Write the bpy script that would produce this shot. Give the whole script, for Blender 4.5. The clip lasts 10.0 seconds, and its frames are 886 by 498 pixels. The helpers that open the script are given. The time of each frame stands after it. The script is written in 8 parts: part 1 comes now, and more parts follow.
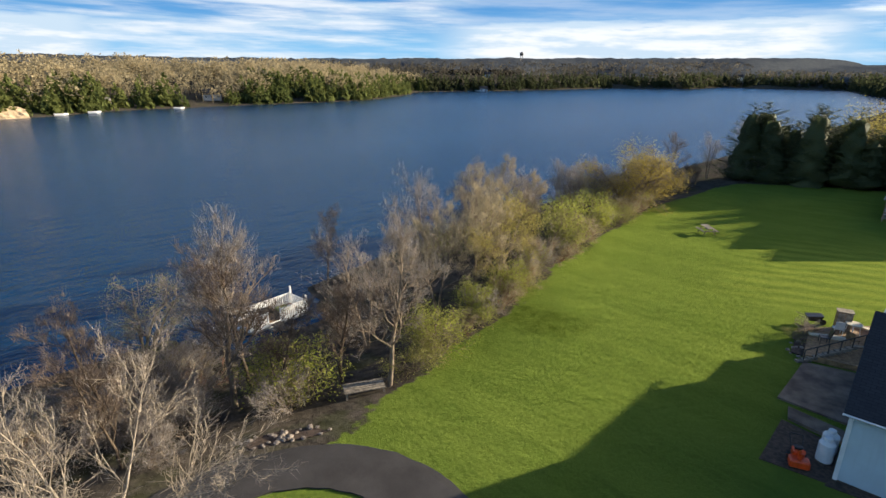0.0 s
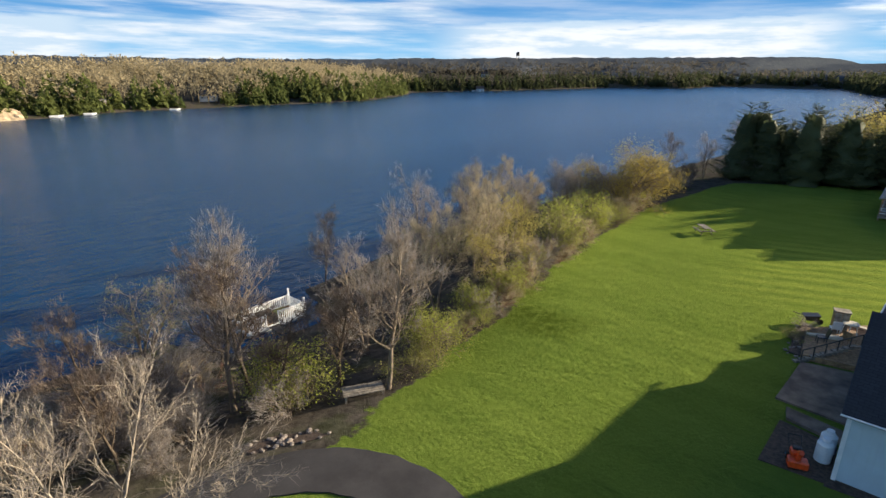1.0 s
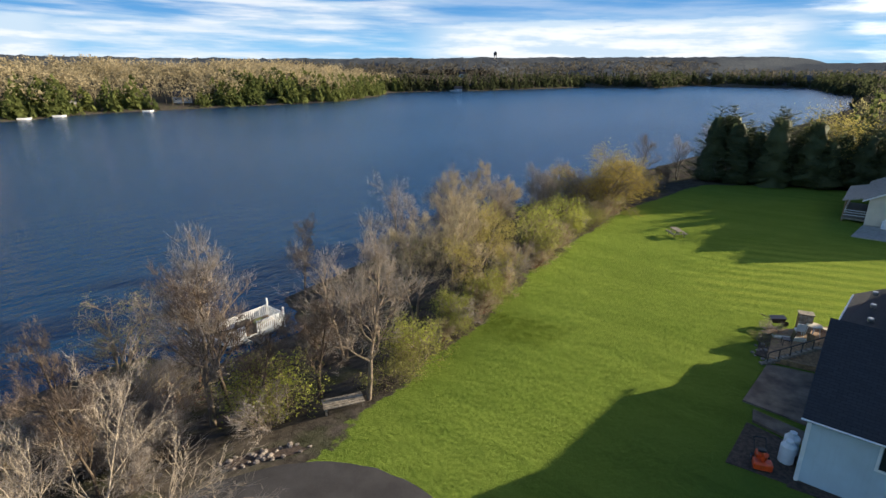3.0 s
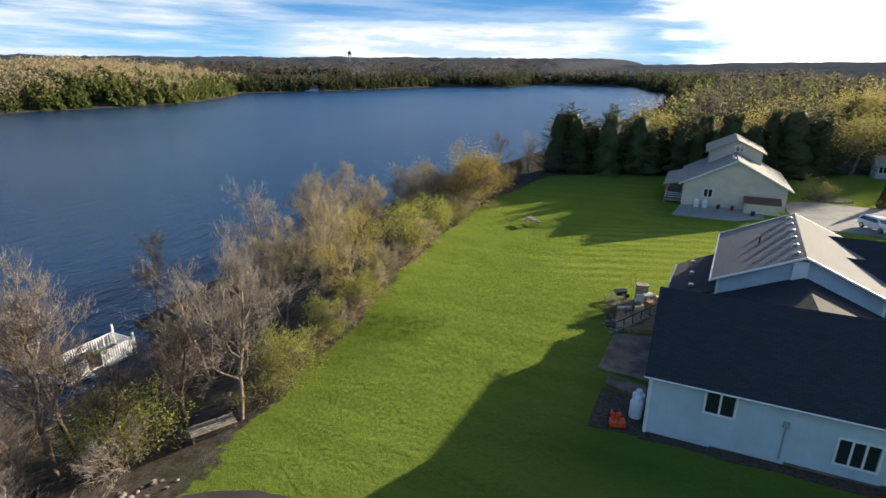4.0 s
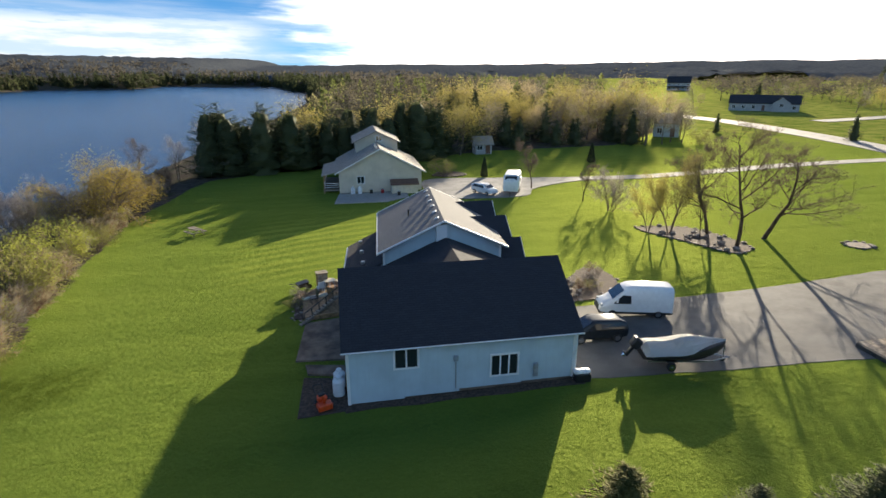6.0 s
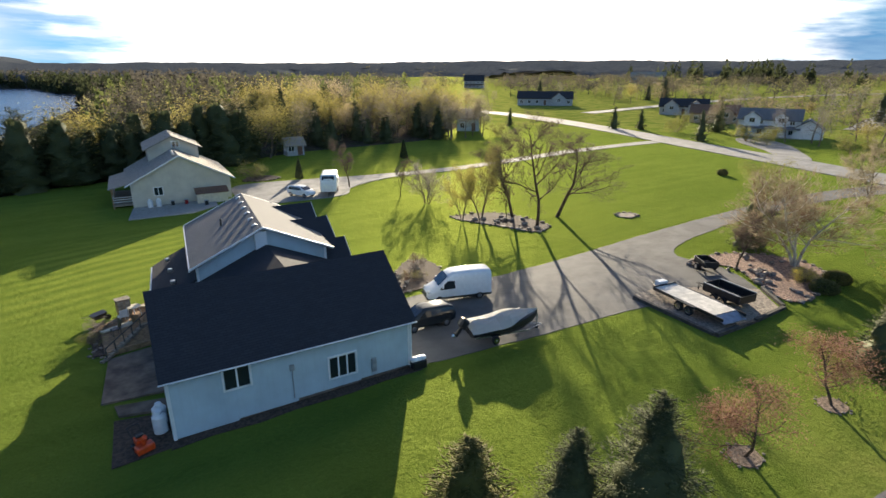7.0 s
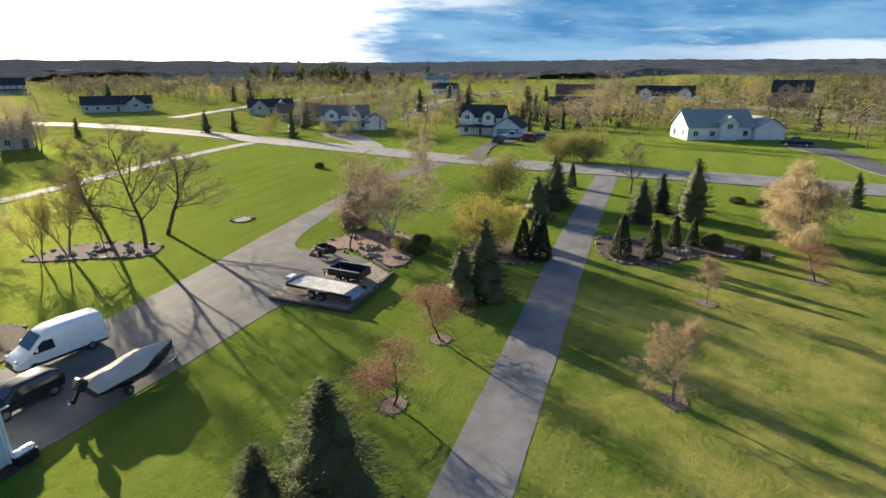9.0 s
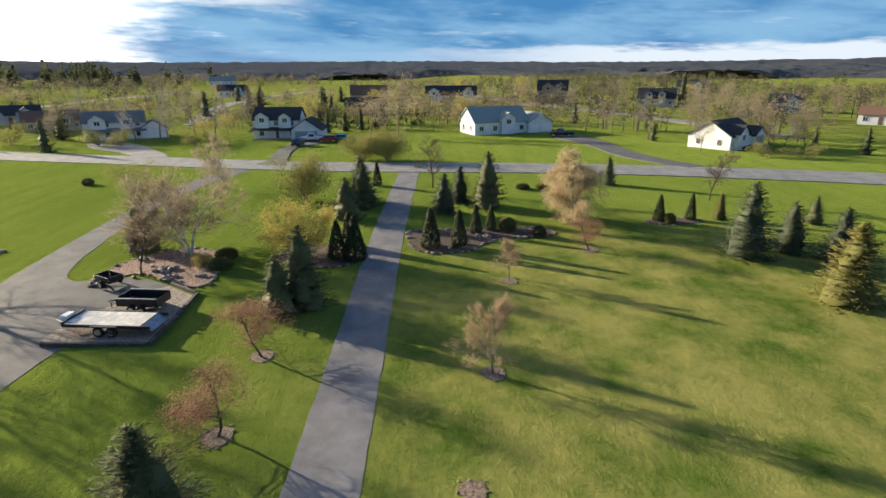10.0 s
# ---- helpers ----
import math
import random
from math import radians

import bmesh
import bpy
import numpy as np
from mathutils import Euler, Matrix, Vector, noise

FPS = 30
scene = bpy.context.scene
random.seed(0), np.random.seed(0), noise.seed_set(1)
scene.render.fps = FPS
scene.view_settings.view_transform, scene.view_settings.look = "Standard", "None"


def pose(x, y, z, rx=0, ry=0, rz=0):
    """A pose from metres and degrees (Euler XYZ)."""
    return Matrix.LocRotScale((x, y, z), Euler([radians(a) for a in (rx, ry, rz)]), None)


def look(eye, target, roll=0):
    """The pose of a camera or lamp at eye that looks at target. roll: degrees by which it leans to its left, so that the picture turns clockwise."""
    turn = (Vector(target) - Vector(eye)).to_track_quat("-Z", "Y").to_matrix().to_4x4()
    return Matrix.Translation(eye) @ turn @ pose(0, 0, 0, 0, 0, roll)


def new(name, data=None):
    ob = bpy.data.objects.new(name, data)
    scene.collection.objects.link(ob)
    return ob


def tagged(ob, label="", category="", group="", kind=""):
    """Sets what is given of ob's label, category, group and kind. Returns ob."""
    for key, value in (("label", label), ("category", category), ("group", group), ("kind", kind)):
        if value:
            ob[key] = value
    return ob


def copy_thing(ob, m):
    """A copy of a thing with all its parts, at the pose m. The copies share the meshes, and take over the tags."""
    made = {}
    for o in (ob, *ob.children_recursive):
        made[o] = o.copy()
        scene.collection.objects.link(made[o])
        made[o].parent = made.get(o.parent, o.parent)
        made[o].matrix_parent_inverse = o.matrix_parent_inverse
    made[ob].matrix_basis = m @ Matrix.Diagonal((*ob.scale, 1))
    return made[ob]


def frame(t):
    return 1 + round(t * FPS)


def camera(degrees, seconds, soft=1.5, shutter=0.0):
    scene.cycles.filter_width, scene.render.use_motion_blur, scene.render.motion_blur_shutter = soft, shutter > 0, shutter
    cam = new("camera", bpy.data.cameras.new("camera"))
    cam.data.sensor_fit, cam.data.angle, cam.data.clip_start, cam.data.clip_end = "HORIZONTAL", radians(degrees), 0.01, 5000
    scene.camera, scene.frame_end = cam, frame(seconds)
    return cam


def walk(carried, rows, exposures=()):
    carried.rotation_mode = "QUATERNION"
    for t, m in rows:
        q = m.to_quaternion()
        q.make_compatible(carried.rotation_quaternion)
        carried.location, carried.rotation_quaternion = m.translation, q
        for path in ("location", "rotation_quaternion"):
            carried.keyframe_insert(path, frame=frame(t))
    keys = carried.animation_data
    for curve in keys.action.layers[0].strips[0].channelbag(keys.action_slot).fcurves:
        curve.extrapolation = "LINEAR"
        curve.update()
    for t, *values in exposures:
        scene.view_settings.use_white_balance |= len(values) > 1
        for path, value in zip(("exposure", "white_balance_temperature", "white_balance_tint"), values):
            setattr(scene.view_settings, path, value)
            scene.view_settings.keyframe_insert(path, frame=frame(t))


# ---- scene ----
cam = camera(79.74, 10.0, shutter=0.1)

PATH = [
    (0.0, pose(0.000, 0.000, 15.911, 71.609, -0.140, 42.859)),
    (0.5, pose(-0.008, -0.014, 15.912, 71.575, -0.103, 42.600)),
    (1.0, pose(-0.064, -0.013, 16.036, 71.615, 0.061, 42.487)),
    (1.5, pose(-0.098, -0.043, 16.235, 71.560, 0.115, 42.511)),
    (2.0, pose(-0.077, -0.045, 16.485, 71.582, 0.135, 42.564)),
    (3.5, pose(0.283, -0.049, 16.862, 71.501, 0.000, 34.877)),
    (4.0, pose(0.302, -0.057, 16.838, 71.501, -0.039, 25.563)),
    (4.5, pose(0.352, -0.037, 16.780, 71.526, 0.039, 16.902)),
    (5.0, pose(0.380, -0.045, 16.689, 71.584, -0.063, 8.736)),
    (5.5, pose(0.355, -0.125, 16.572, 71.624, -0.073, -0.595)),
    (7.0, pose(0.187, -0.296, 16.513, 71.505, -0.068, -30.101)),
    (7.5, pose(0.103, -0.357, 16.532, 71.524, -0.060, -40.405)),
    (8.0, pose(-0.010, -0.385, 16.636, 71.482, -0.065, -50.916)),
    (8.5, pose(-0.011, -0.361, 16.723, 71.500, -0.039, -60.618)),
    (9.0, pose(-0.056, -0.305, 16.796, 71.557, 0.112, -71.299)),
    (9.5, pose(-0.089, -0.165, 16.794, 71.609, 0.063, -82.255)),
    (10.0, pose(-0.100, -0.145, 16.793, 71.608, 0.129, -92.377)),
]
walk(cam, PATH, exposures=[(0.0, 1.30), (3.5, 1.34), (5.0, 1.42), (8.5, 1.44), (10.0, 1.36)])

# ---- light: low evening sun beyond the houses, broken cloud ----
SUN_AZ, SUN_EL = radians(58.8), radians(13.0)
SUN_DIR = Vector((math.cos(SUN_AZ) * math.cos(SUN_EL), math.sin(SUN_AZ) * math.cos(SUN_EL), math.sin(SUN_EL)))
sun = new("sun", bpy.data.lights.new("sun", "SUN"))
sun.data.energy, sun.data.angle, sun.data.color = 5.0, radians(0.6), (1.0, 0.86, 0.64)
sun.matrix_world = look(SUN_DIR * 50, (0, 0, 0))


def sky_world():
    w = bpy.data.worlds.new("sky")
    w.use_nodes = True
    nt = w.node_tree
    N, L = nt.nodes, nt.links
    bg = N["Background"]
    sky = N.new("ShaderNodeTexSky")
    sky.sky_type, sky.sun_disc = "NISHITA", False
    sky.sun_elevation, sky.sun_rotation = SUN_EL, math.pi / 2 - SUN_AZ
    sky.air_density, sky.dust_density, sky.ozone_density = 1.0, 0.6, 2.0
    co = N.new("ShaderNodeTexCoord")
    sep = N.new("ShaderNodeSeparateXYZ")
    L.new(co.outputs["Generated"], sep.inputs[0])
    # cloud deck: the view direction projected on a flat layer high above
    up = N.new("ShaderNodeMath"); up.operation = "MAXIMUM"; up.inputs[1].default_value = 0.0
    L.new(sep.outputs[2], up.inputs[0])
    zz = N.new("ShaderNodeMath"); zz.operation = "ADD"; zz.inputs[1].default_value = 0.09
    L.new(up.outputs[0], zz.inputs[0])
    dx = N.new("ShaderNodeMath"); dx.operation = "DIVIDE"
    dy = N.new("ShaderNodeMath"); dy.operation = "DIVIDE"
    L.new(sep.outputs[0], dx.inputs[0]); L.new(zz.outputs[0], dx.inputs[1])
    L.new(sep.outputs[1], dy.inputs[0]); L.new(zz.outputs[0], dy.inputs[1])
    com = N.new("ShaderNodeCombineXYZ")
    L.new(dx.outputs[0], com.inputs[0]); L.new(dy.outputs[0], com.inputs[1])
    n1 = N.new("ShaderNodeTexNoise")
    n1.inputs["Scale"].default_value, n1.inputs["Detail"].default_value = 0.20, 6.0
    n1.inputs["Roughness"].default_value, n1.inputs["Distortion"].default_value = 0.52, 0.35
    L.new(com.outputs[0], n1.inputs["Vector"])
    ramp = N.new("ShaderNodeMapRange")
    ramp.interpolation_type = "SMOOTHSTEP"
    ramp.inputs[1].default_value, ramp.inputs[2].default_value = 0.45, 0.60
    ramp.inputs[4].default_value = 0.93
    L.new(n1.outputs[0], ramp.inputs[0])
    # clouds are brighter towards the sun, as thin cloud scatters forward
    dot = N.new("ShaderNodeVectorMath"); dot.operation = "DOT_PRODUCT"
    dot.inputs[1].default_value = SUN_DIR
    L.new(co.outputs["Generated"], dot.inputs[0])
    glow = N.new("ShaderNodeMapRange")
    glow.interpolation_type = "SMOOTHSTEP"
    glow.inputs[1].default_value, glow.inputs[2].default_value = 0.785, 0.925
    n2 = N.new("ShaderNodeTexNoise")
    n2.inputs["Scale"].default_value, n2.inputs["Detail"].default_value = 0.5, 6.0
    L.new(com.outputs[0], n2.inputs["Vector"])
    shade = N.new("ShaderNodeMix"); shade.data_type = "RGBA"
    # low banks of cloud are heavier than the thin layer overhead
    bank = N.new("ShaderNodeMix"); bank.data_type = "RGBA"
    bank.inputs["A"].default_value, bank.inputs["B"].default_value = (0.75, 2.2, 4.3, 1), (1.6, 3.5, 6.0, 1)
    rise = N.new("ShaderNodeMapRange"); rise.interpolation_type = "SMOOTHSTEP"
    rise.inputs[1].default_value, rise.inputs[2].default_value = 0.15, 0.40
    L.new(sep.outputs[2], rise.inputs[0])
    L.new(rise.outputs[0], bank.inputs["Factor"])
    L.new(bank.outputs["Result"], shade.inputs["A"])
    shade.inputs["B"].default_value = (11.0, 11.7, 12.5, 1)
    r2 = N.new("ShaderNodeMapRange"); r2.inputs[1].default_value, r2.inputs[2].default_value = 0.4, 0.6
    L.new(n2.outputs[0], r2.inputs[0])
    # cloud bases higher up show their shaded underside
    under = N.new("ShaderNodeMapRange"); under.interpolation_type = "SMOOTHSTEP"
    under.inputs[1].default_value, under.inputs[2].default_value, under.inputs[3].default_value, under.inputs[4].default_value = 0.015, 0.085, 1.0, 0.12
    L.new(sep.outputs[2], under.inputs[0])
    lit = N.new("ShaderNodeMath"); lit.operation = "MULTIPLY"
    L.new(r2.outputs[0], lit.inputs[0]); L.new(under.outputs[0], lit.inputs[1])
    # the cloud field across the lake is thinner and takes more light
    over = N.new("ShaderNodeVectorMath"); over.operation = "DOT_PRODUCT"
    over.inputs[1].default_value = (-0.62, 0.78, 0.0)
    L.new(co.outputs["Generated"], over.inputs[0])
    thin = N.new("ShaderNodeMapRange"); thin.interpolation_type = "SMOOTHSTEP"
    thin.inputs[1].default_value, thin.inputs[2].default_value, thin.inputs[4].default_value = 0.45, 0.95, 0.02
    L.new(over.outputs["Value"], thin.inputs[0])
    lit2 = N.new("ShaderNodeMath"); lit2.operation = "ADD"; lit2.use_clamp = True
    L.new(lit.outputs[0], lit2.inputs[0]); L.new(thin.outputs[0], lit2.inputs[1])
    L.new(lit2.outputs[0], shade.inputs["Factor"])
    bright = N.new("ShaderNodeMix"); bright.data_type = "RGBA"
    L.new(glow.outputs[0], bright.inputs["Factor"])
    L.new(shade.outputs["Result"], bright.inputs["A"])
    bright.inputs["B"].default_value = (22, 20.5, 18.5, 1)
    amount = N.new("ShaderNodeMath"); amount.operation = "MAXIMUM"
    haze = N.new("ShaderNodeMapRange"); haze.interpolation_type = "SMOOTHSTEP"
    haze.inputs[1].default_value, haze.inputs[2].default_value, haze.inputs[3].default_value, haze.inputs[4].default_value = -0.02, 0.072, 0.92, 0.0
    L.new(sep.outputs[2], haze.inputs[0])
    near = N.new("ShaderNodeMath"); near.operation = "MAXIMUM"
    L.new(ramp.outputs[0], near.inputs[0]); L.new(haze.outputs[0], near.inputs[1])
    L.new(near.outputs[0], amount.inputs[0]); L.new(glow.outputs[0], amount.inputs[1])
    deep = N.new("ShaderNodeMix"); deep.data_type = "RGBA"; deep.blend_type = "MULTIPLY"
    deep.inputs["Factor"].default_value = 1.0
    deep.inputs["B"].default_value = (0.34, 0.62, 1.08, 1)
    L.new(sky.outputs[0], deep.inputs["A"])
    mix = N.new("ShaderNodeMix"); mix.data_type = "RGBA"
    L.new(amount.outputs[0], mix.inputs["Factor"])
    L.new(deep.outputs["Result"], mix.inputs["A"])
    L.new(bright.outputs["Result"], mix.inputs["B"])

    # long banks and streaks of cloud low over the horizon
    def calc(op, a, b=0.0):
        x = N.new("ShaderNodeMath"); x.operation = op
        for k, v in enumerate((a, b)):
            if isinstance(v, (int, float)):
                x.inputs[k].default_value = v
            else:
                L.new(v, x.inputs[k])
        return x.outputs[0]

    def step(v, lo, hi, a=0.0, b=1.0):
        x = N.new("ShaderNodeMapRange"); x.interpolation_type = "SMOOTHSTEP"
        x.inputs[1].default_value, x.inputs[2].default_value, x.inputs[3].default_value, x.inputs[4].default_value = lo, hi, a, b
        L.new(v, x.inputs[0])
        return x.outputs[0]

    def blend(f, a, b):
        x = N.new("ShaderNodeMix"); x.data_type = "RGBA"
        for key, v in (("Factor", f), ("A", a), ("B", b)):
            if isinstance(v, tuple):
                x.inputs[key].default_value = (*v, 1)
            else:
                L.new(v, x.inputs[key])
        return x.outputs["Result"]

    def streaks(wide, tall, detail, shift):
        c = N.new("ShaderNodeCombineXYZ")
        L.new(calc("MULTIPLY", bearing, wide), c.inputs[0])
        L.new(calc("ADD", calc("MULTIPLY", sep.outputs[2], tall), calc("MULTIPLY", bearing, 1.1)), c.inputs[1])
        c.inputs[2].default_value = shift
        n = N.new("ShaderNodeTexNoise")
        n.inputs["Scale"].default_value, n.inputs["Detail"].default_value, n.inputs["Roughness"].default_value = 1.0, detail, 0.58
        L.new(c.outputs[0], n.inputs["Vector"])
        return n.outputs[0]
    bearing = calc("ARCTAN2", sep.outputs[0], sep.outputs[1])
    z = sep.outputs[2]
    wisp = streaks(3.2, 42.0, 7.0, 2.3)
    puff = streaks(9.0, 60.0, 6.0, 7.7)
    wavy = calc("ADD", z, calc("MULTIPLY", calc("SUBTRACT", puff, 0.5), 0.055))
    # over the lake: a white bank with a crisp top under clear blue, breaking into streaks further round
    bank_low = step(wavy, 0.088, 0.070)
    broken = step(wisp, 0.36, 0.66, 0.0, 0.9)
    bank_side = calc("MULTIPLY", step(bearing, -0.80, -0.66), step(bearing, -0.06, -0.20))
    left_bank = calc("MULTIPLY", step(bearing, -1.25, -1.33), step(wavy, 0.086, 0.066))
    cover_lake = calc("MAXIMUM", calc("MAXIMUM", calc("MULTIPLY", bank_low, bank_side), left_bank), calc("MULTIPLY", broken, calc("SUBTRACT", 0.95, calc("MULTIPLY", bank_side, 0.62))))
    blue = blend(step(z, 0.03, 0.12), (2.2, 4.9, 7.6), (0.75, 2.7, 5.9))
    lake_sky = blend(cover_lake, blue, blend(step(puff, 0.38, 0.60), (5.2, 6.5, 7.8), (8.0, 8.3, 8.6)))
    # over the village: heavy blue-grey cloud with a light strip at the horizon
    loft = streaks(3.4, 17.0, 5.0, 4.6)
    heavy = blend(step(loft, 0.36, 0.64), (0.55, 2.0, 4.2), (2.0, 3.9, 5.9))
    heavy = blend(calc("MULTIPLY", step(puff, 0.58, 0.72), 0.45), heavy, (4.6, 5.7, 6.8))
    strip_low = calc("MULTIPLY", step(wavy, 0.046, 0.030), step(bearing, 1.45, 1.95, 0.12, 1.0))
    rim = calc("MULTIPLY", calc("MULTIPLY", step(wavy, 0.092, 0.112), step(bearing, 1.42, 1.28)), 0.9)
    land_sky = blend(calc("MAXIMUM", strip_low, rim), heavy, (6.3, 7.0, 7.7))
    low = blend(step(bearing, 0.2, 0.8), lake_sky, land_sky)
    # the glare round the sun frays into the cloud beside it
    L.new(calc("ADD", dot.outputs["Value"], calc("MULTIPLY", calc("SUBTRACT", calc("MULTIPLY", calc("ADD", loft, puff), 0.5), 0.5), 0.30)), glow.inputs[0])
    low = blend(glow.outputs[0], low, (22.0, 20.5, 18.5))
    final = blend(step(z, 0.24, 0.13), mix.outputs["Result"], low)
    L.new(final, bg.inputs["Color"])
    bg.inputs["Strength"].default_value = 0.05
    scene.world = w


sky_world()

# ---- materials ----
class Mat:
    """A node material with a Principled shader and short ways to add to it."""

    def __init__(self, name, colour=(0.5, 0.5, 0.5), rough=0.7, metal=0.0, spec=0.5):
        self.m = bpy.data.materials.new(name)
        self.m.use_nodes = True
        self.nt = self.m.node_tree
        self.p = self.nt.nodes["Principled BSDF"]
        self.set("Base Color", (*colour, 1))
        self.set("Roughness", rough)
        self.set("Metallic", metal)
        self.set("Specular IOR Level", spec)
        self.coord = self.nt.nodes.new("ShaderNodeTexCoord").outputs["Object"]

    def set(self, key, value):
        self.p.inputs[key].default_value = value

    def node(self, kind):
        return self.nt.nodes.new(kind)

    def link(self, a, b):
        self.nt.links.new(a, b)

    def noise(self, scale, detail=4.0, rough=0.55, stretch=None, lo=0.35, hi=0.65, world=False):
        n = self.node("ShaderNodeTexNoise")
        n.inputs["Scale"].default_value, n.inputs["Detail"].default_value, n.inputs["Roughness"].default_value = scale, detail, rough
        src = self.coord
        if world:
            src = self.node("ShaderNodeNewGeometry").outputs["Position"]
        if stretch:
            mp = self.node("ShaderNodeMapping")
            mp.inputs["Scale"].default_value = stretch[:3]
            if len(stretch) > 3:
                mp.inputs["Rotation"].default_value = (0, 0, stretch[3])
            self.link(src, mp.inputs[0])
            src = mp.outputs[0]
        self.link(src, n.inputs["Vector"])
        r = self.node("ShaderNodeMapRange")
        r.inputs[1].default_value, r.inputs[2].default_value = lo, hi
        self.link(n.outputs[0], r.inputs[0])
        return r.outputs[0]

    def mix(self, fac, a, b, blend="MIX"):
        x = self.node("ShaderNodeMix")
        x.data_type, x.blend_type = "RGBA", blend
        for key, value in (("Factor", fac), ("A", a), ("B", b)):
            if isinstance(value, (int, float)):
                x.inputs[key].default_value = value
            elif isinstance(value, tuple):
                x.inputs[key].default_value = (*value, 1)
            else:
                self.link(value, x.inputs[key])
        return x.outputs["Result"]

    def math(self, op, a, b=0.0):
        x = self.node("ShaderNodeMath")
        x.operation = op
        for i, value in enumerate((a, b)):
            if isinstance(value, (int, float)):
                x.inputs[i].default_value = value
            else:
                self.link(value, x.inputs[i])
        return x.outputs[0]

    def colour(self, socket):
        self.link(socket, self.p.inputs["Base Color"])

    def bump(self, socket, strength=0.3, distance=0.02):
        b = self.node("ShaderNodeBump")
        b.inputs["Strength"].default_value, b.inputs["Distance"].default_value = strength, distance
        self.link(socket, b.inputs["Height"])
        self.link(b.outputs[0], self.p.inputs["Normal"])

    def random(self):
        return self.node("ShaderNodeObjectInfo").outputs["Random"]

    def attr(self, name):
        a = self.node("ShaderNodeAttribute")
        a.attribute_name = name
        return a.outputs["Fac"]


def plain(name, colour, rough=0.6, metal=0.0, vary=0.12, scale=3.0, bump=0.0, bscale=40.0):
    """Paint, metal, plastic or stone with slight dirt at two scales."""
    m = Mat(name, colour, rough, metal)
    dark = tuple(c * (1 - vary * 2) for c in colour)
    light = tuple(min(1, c * (1 + vary)) for c in colour)
    a = m.mix(m.noise(scale), dark, light)
    m.colour(m.mix(m.math("MULTIPLY", m.noise(scale * 9, lo=0.5, hi=0.75), 0.35), a, dark))
    if bump:
        m.bump(m.noise(bscale, 3), bump, 0.01)
    return m.m


def ground_material():
    m = Mat("lawn_and_litter", rough=0.95, spec=0.0)
    m.set("Sheen Roughness", 0.32)
    m.set("Sheen Tint", (0.78, 0.92, 0.17, 1))
    big = m.noise(0.06, 3, lo=0.38, hi=0.62)
    mid = m.noise(0.45, 4)
    fine = m.noise(5.0, 5, 0.7)
    g = m.mix(big, (0.072, 0.132, 0.020), (0.122, 0.182, 0.031))
    g = m.mix(m.math("MULTIPLY", mid, 0.6), g, (0.060, 0.112, 0.016))
    g = m.mix(m.math("MULTIPLY", fine, 0.75), g, (0.050, 0.080, 0.014))
    g = m.mix(m.math("MULTIPLY", m.noise(0.16, 5, 0.7, lo=0.52, hi=0.66), 0.6), g, (0.070, 0.125, 0.016))
    g = m.mix(m.math("MULTIPLY", m.noise(14.0, 3, 0.7, lo=0.5, hi=0.7), 0.4), g, (0.18, 0.225, 0.048))
    stripe = m.noise(0.55, 2, stretch=(0.06, 1.0, 1.0, 0.12), lo=0.42, hi=0.58)
    g = m.mix(m.math("MULTIPLY", stripe, 0.34), g, (0.130, 0.182, 0.031))
    mown = m.node("ShaderNodeTexWave")
    mown.inputs["Scale"].default_value, mown.inputs["Distortion"].default_value, mown.inputs["Detail"].default_value = 0.17, 3.2, 3.0
    turned = m.node("ShaderNodeMapping")
    turned.inputs["Rotation"].default_value = (0, 0, 1.25)
    m.link(m.coord, turned.inputs[0])
    m.link(turned.outputs[0], mown.inputs["Vector"])
    g = m.mix(m.math("MULTIPLY", m.math("MULTIPLY", mown.outputs["Fac"], m.attr("mown")), 0.34), g, (0.27, 0.31, 0.05))
    g = m.mix(m.math("MULTIPLY", m.attr("rank"), m.noise(1.4, 5, 0.7, lo=0.25, hi=0.6)), g, (0.022, 0.048, 0.005))
    dry = m.math("MULTIPLY", m.attr("dry"), m.noise(0.25, 5, 0.65, lo=0.35, hi=0.6))
    g = m.mix(m.math("MULTIPLY", dry, 0.80), g, (0.31, 0.29, 0.085))
    wood = m.mix(m.noise(0.9, 6, 0.7), (0.050, 0.043, 0.035), (0.125, 0.107, 0.087))
    wood = m.mix(m.math("MULTIPLY", m.noise(0.35, 3, lo=0.5, hi=0.62), 0.3), wood, (0.05, 0.075, 0.012))
    edge = m.math("ADD", m.attr("litter"), m.math("MULTIPLY", m.math("SUBTRACT", m.noise(1.6, 5), 0.5), 0.35))
    e2 = m.node("ShaderNodeMapRange")
    e2.inputs[1].default_value, e2.inputs[2].default_value = 0.42, 0.58
    m.link(edge, e2.inputs[0])
    g = m.mix(e2.outputs[0], g, wood)
    blades = m.math("MULTIPLY", m.math("SUBTRACT", 1.0, e2.outputs[0]), m.math("SUBTRACT", 1.0, m.attr("dry")))
    m.link(m.math("MULTIPLY", blades, 0.20), m.p.inputs["Sheen Weight"])
    m.colour(g)
    h = m.math("ADD", m.math("MULTIPLY", m.noise(22, 4, 0.75), 0.4), m.math("ADD", m.noise(0.9, 4), m.math("MULTIPLY", m.noise(4.0, 4, 0.7), 0.6)))
    m.bump(h, 0.7, 0.075)
    wax = m.node("ShaderNodeBsdfGlossy")
    wax.inputs["Color"].default_value, wax.inputs["Roughness"].default_value = (0.90, 1.0, 0.22, 1), 0.48
    m.link(m.p.inputs["Normal"].links[0].from_socket, wax.inputs["Normal"])
    x = m.node("ShaderNodeMixShader")
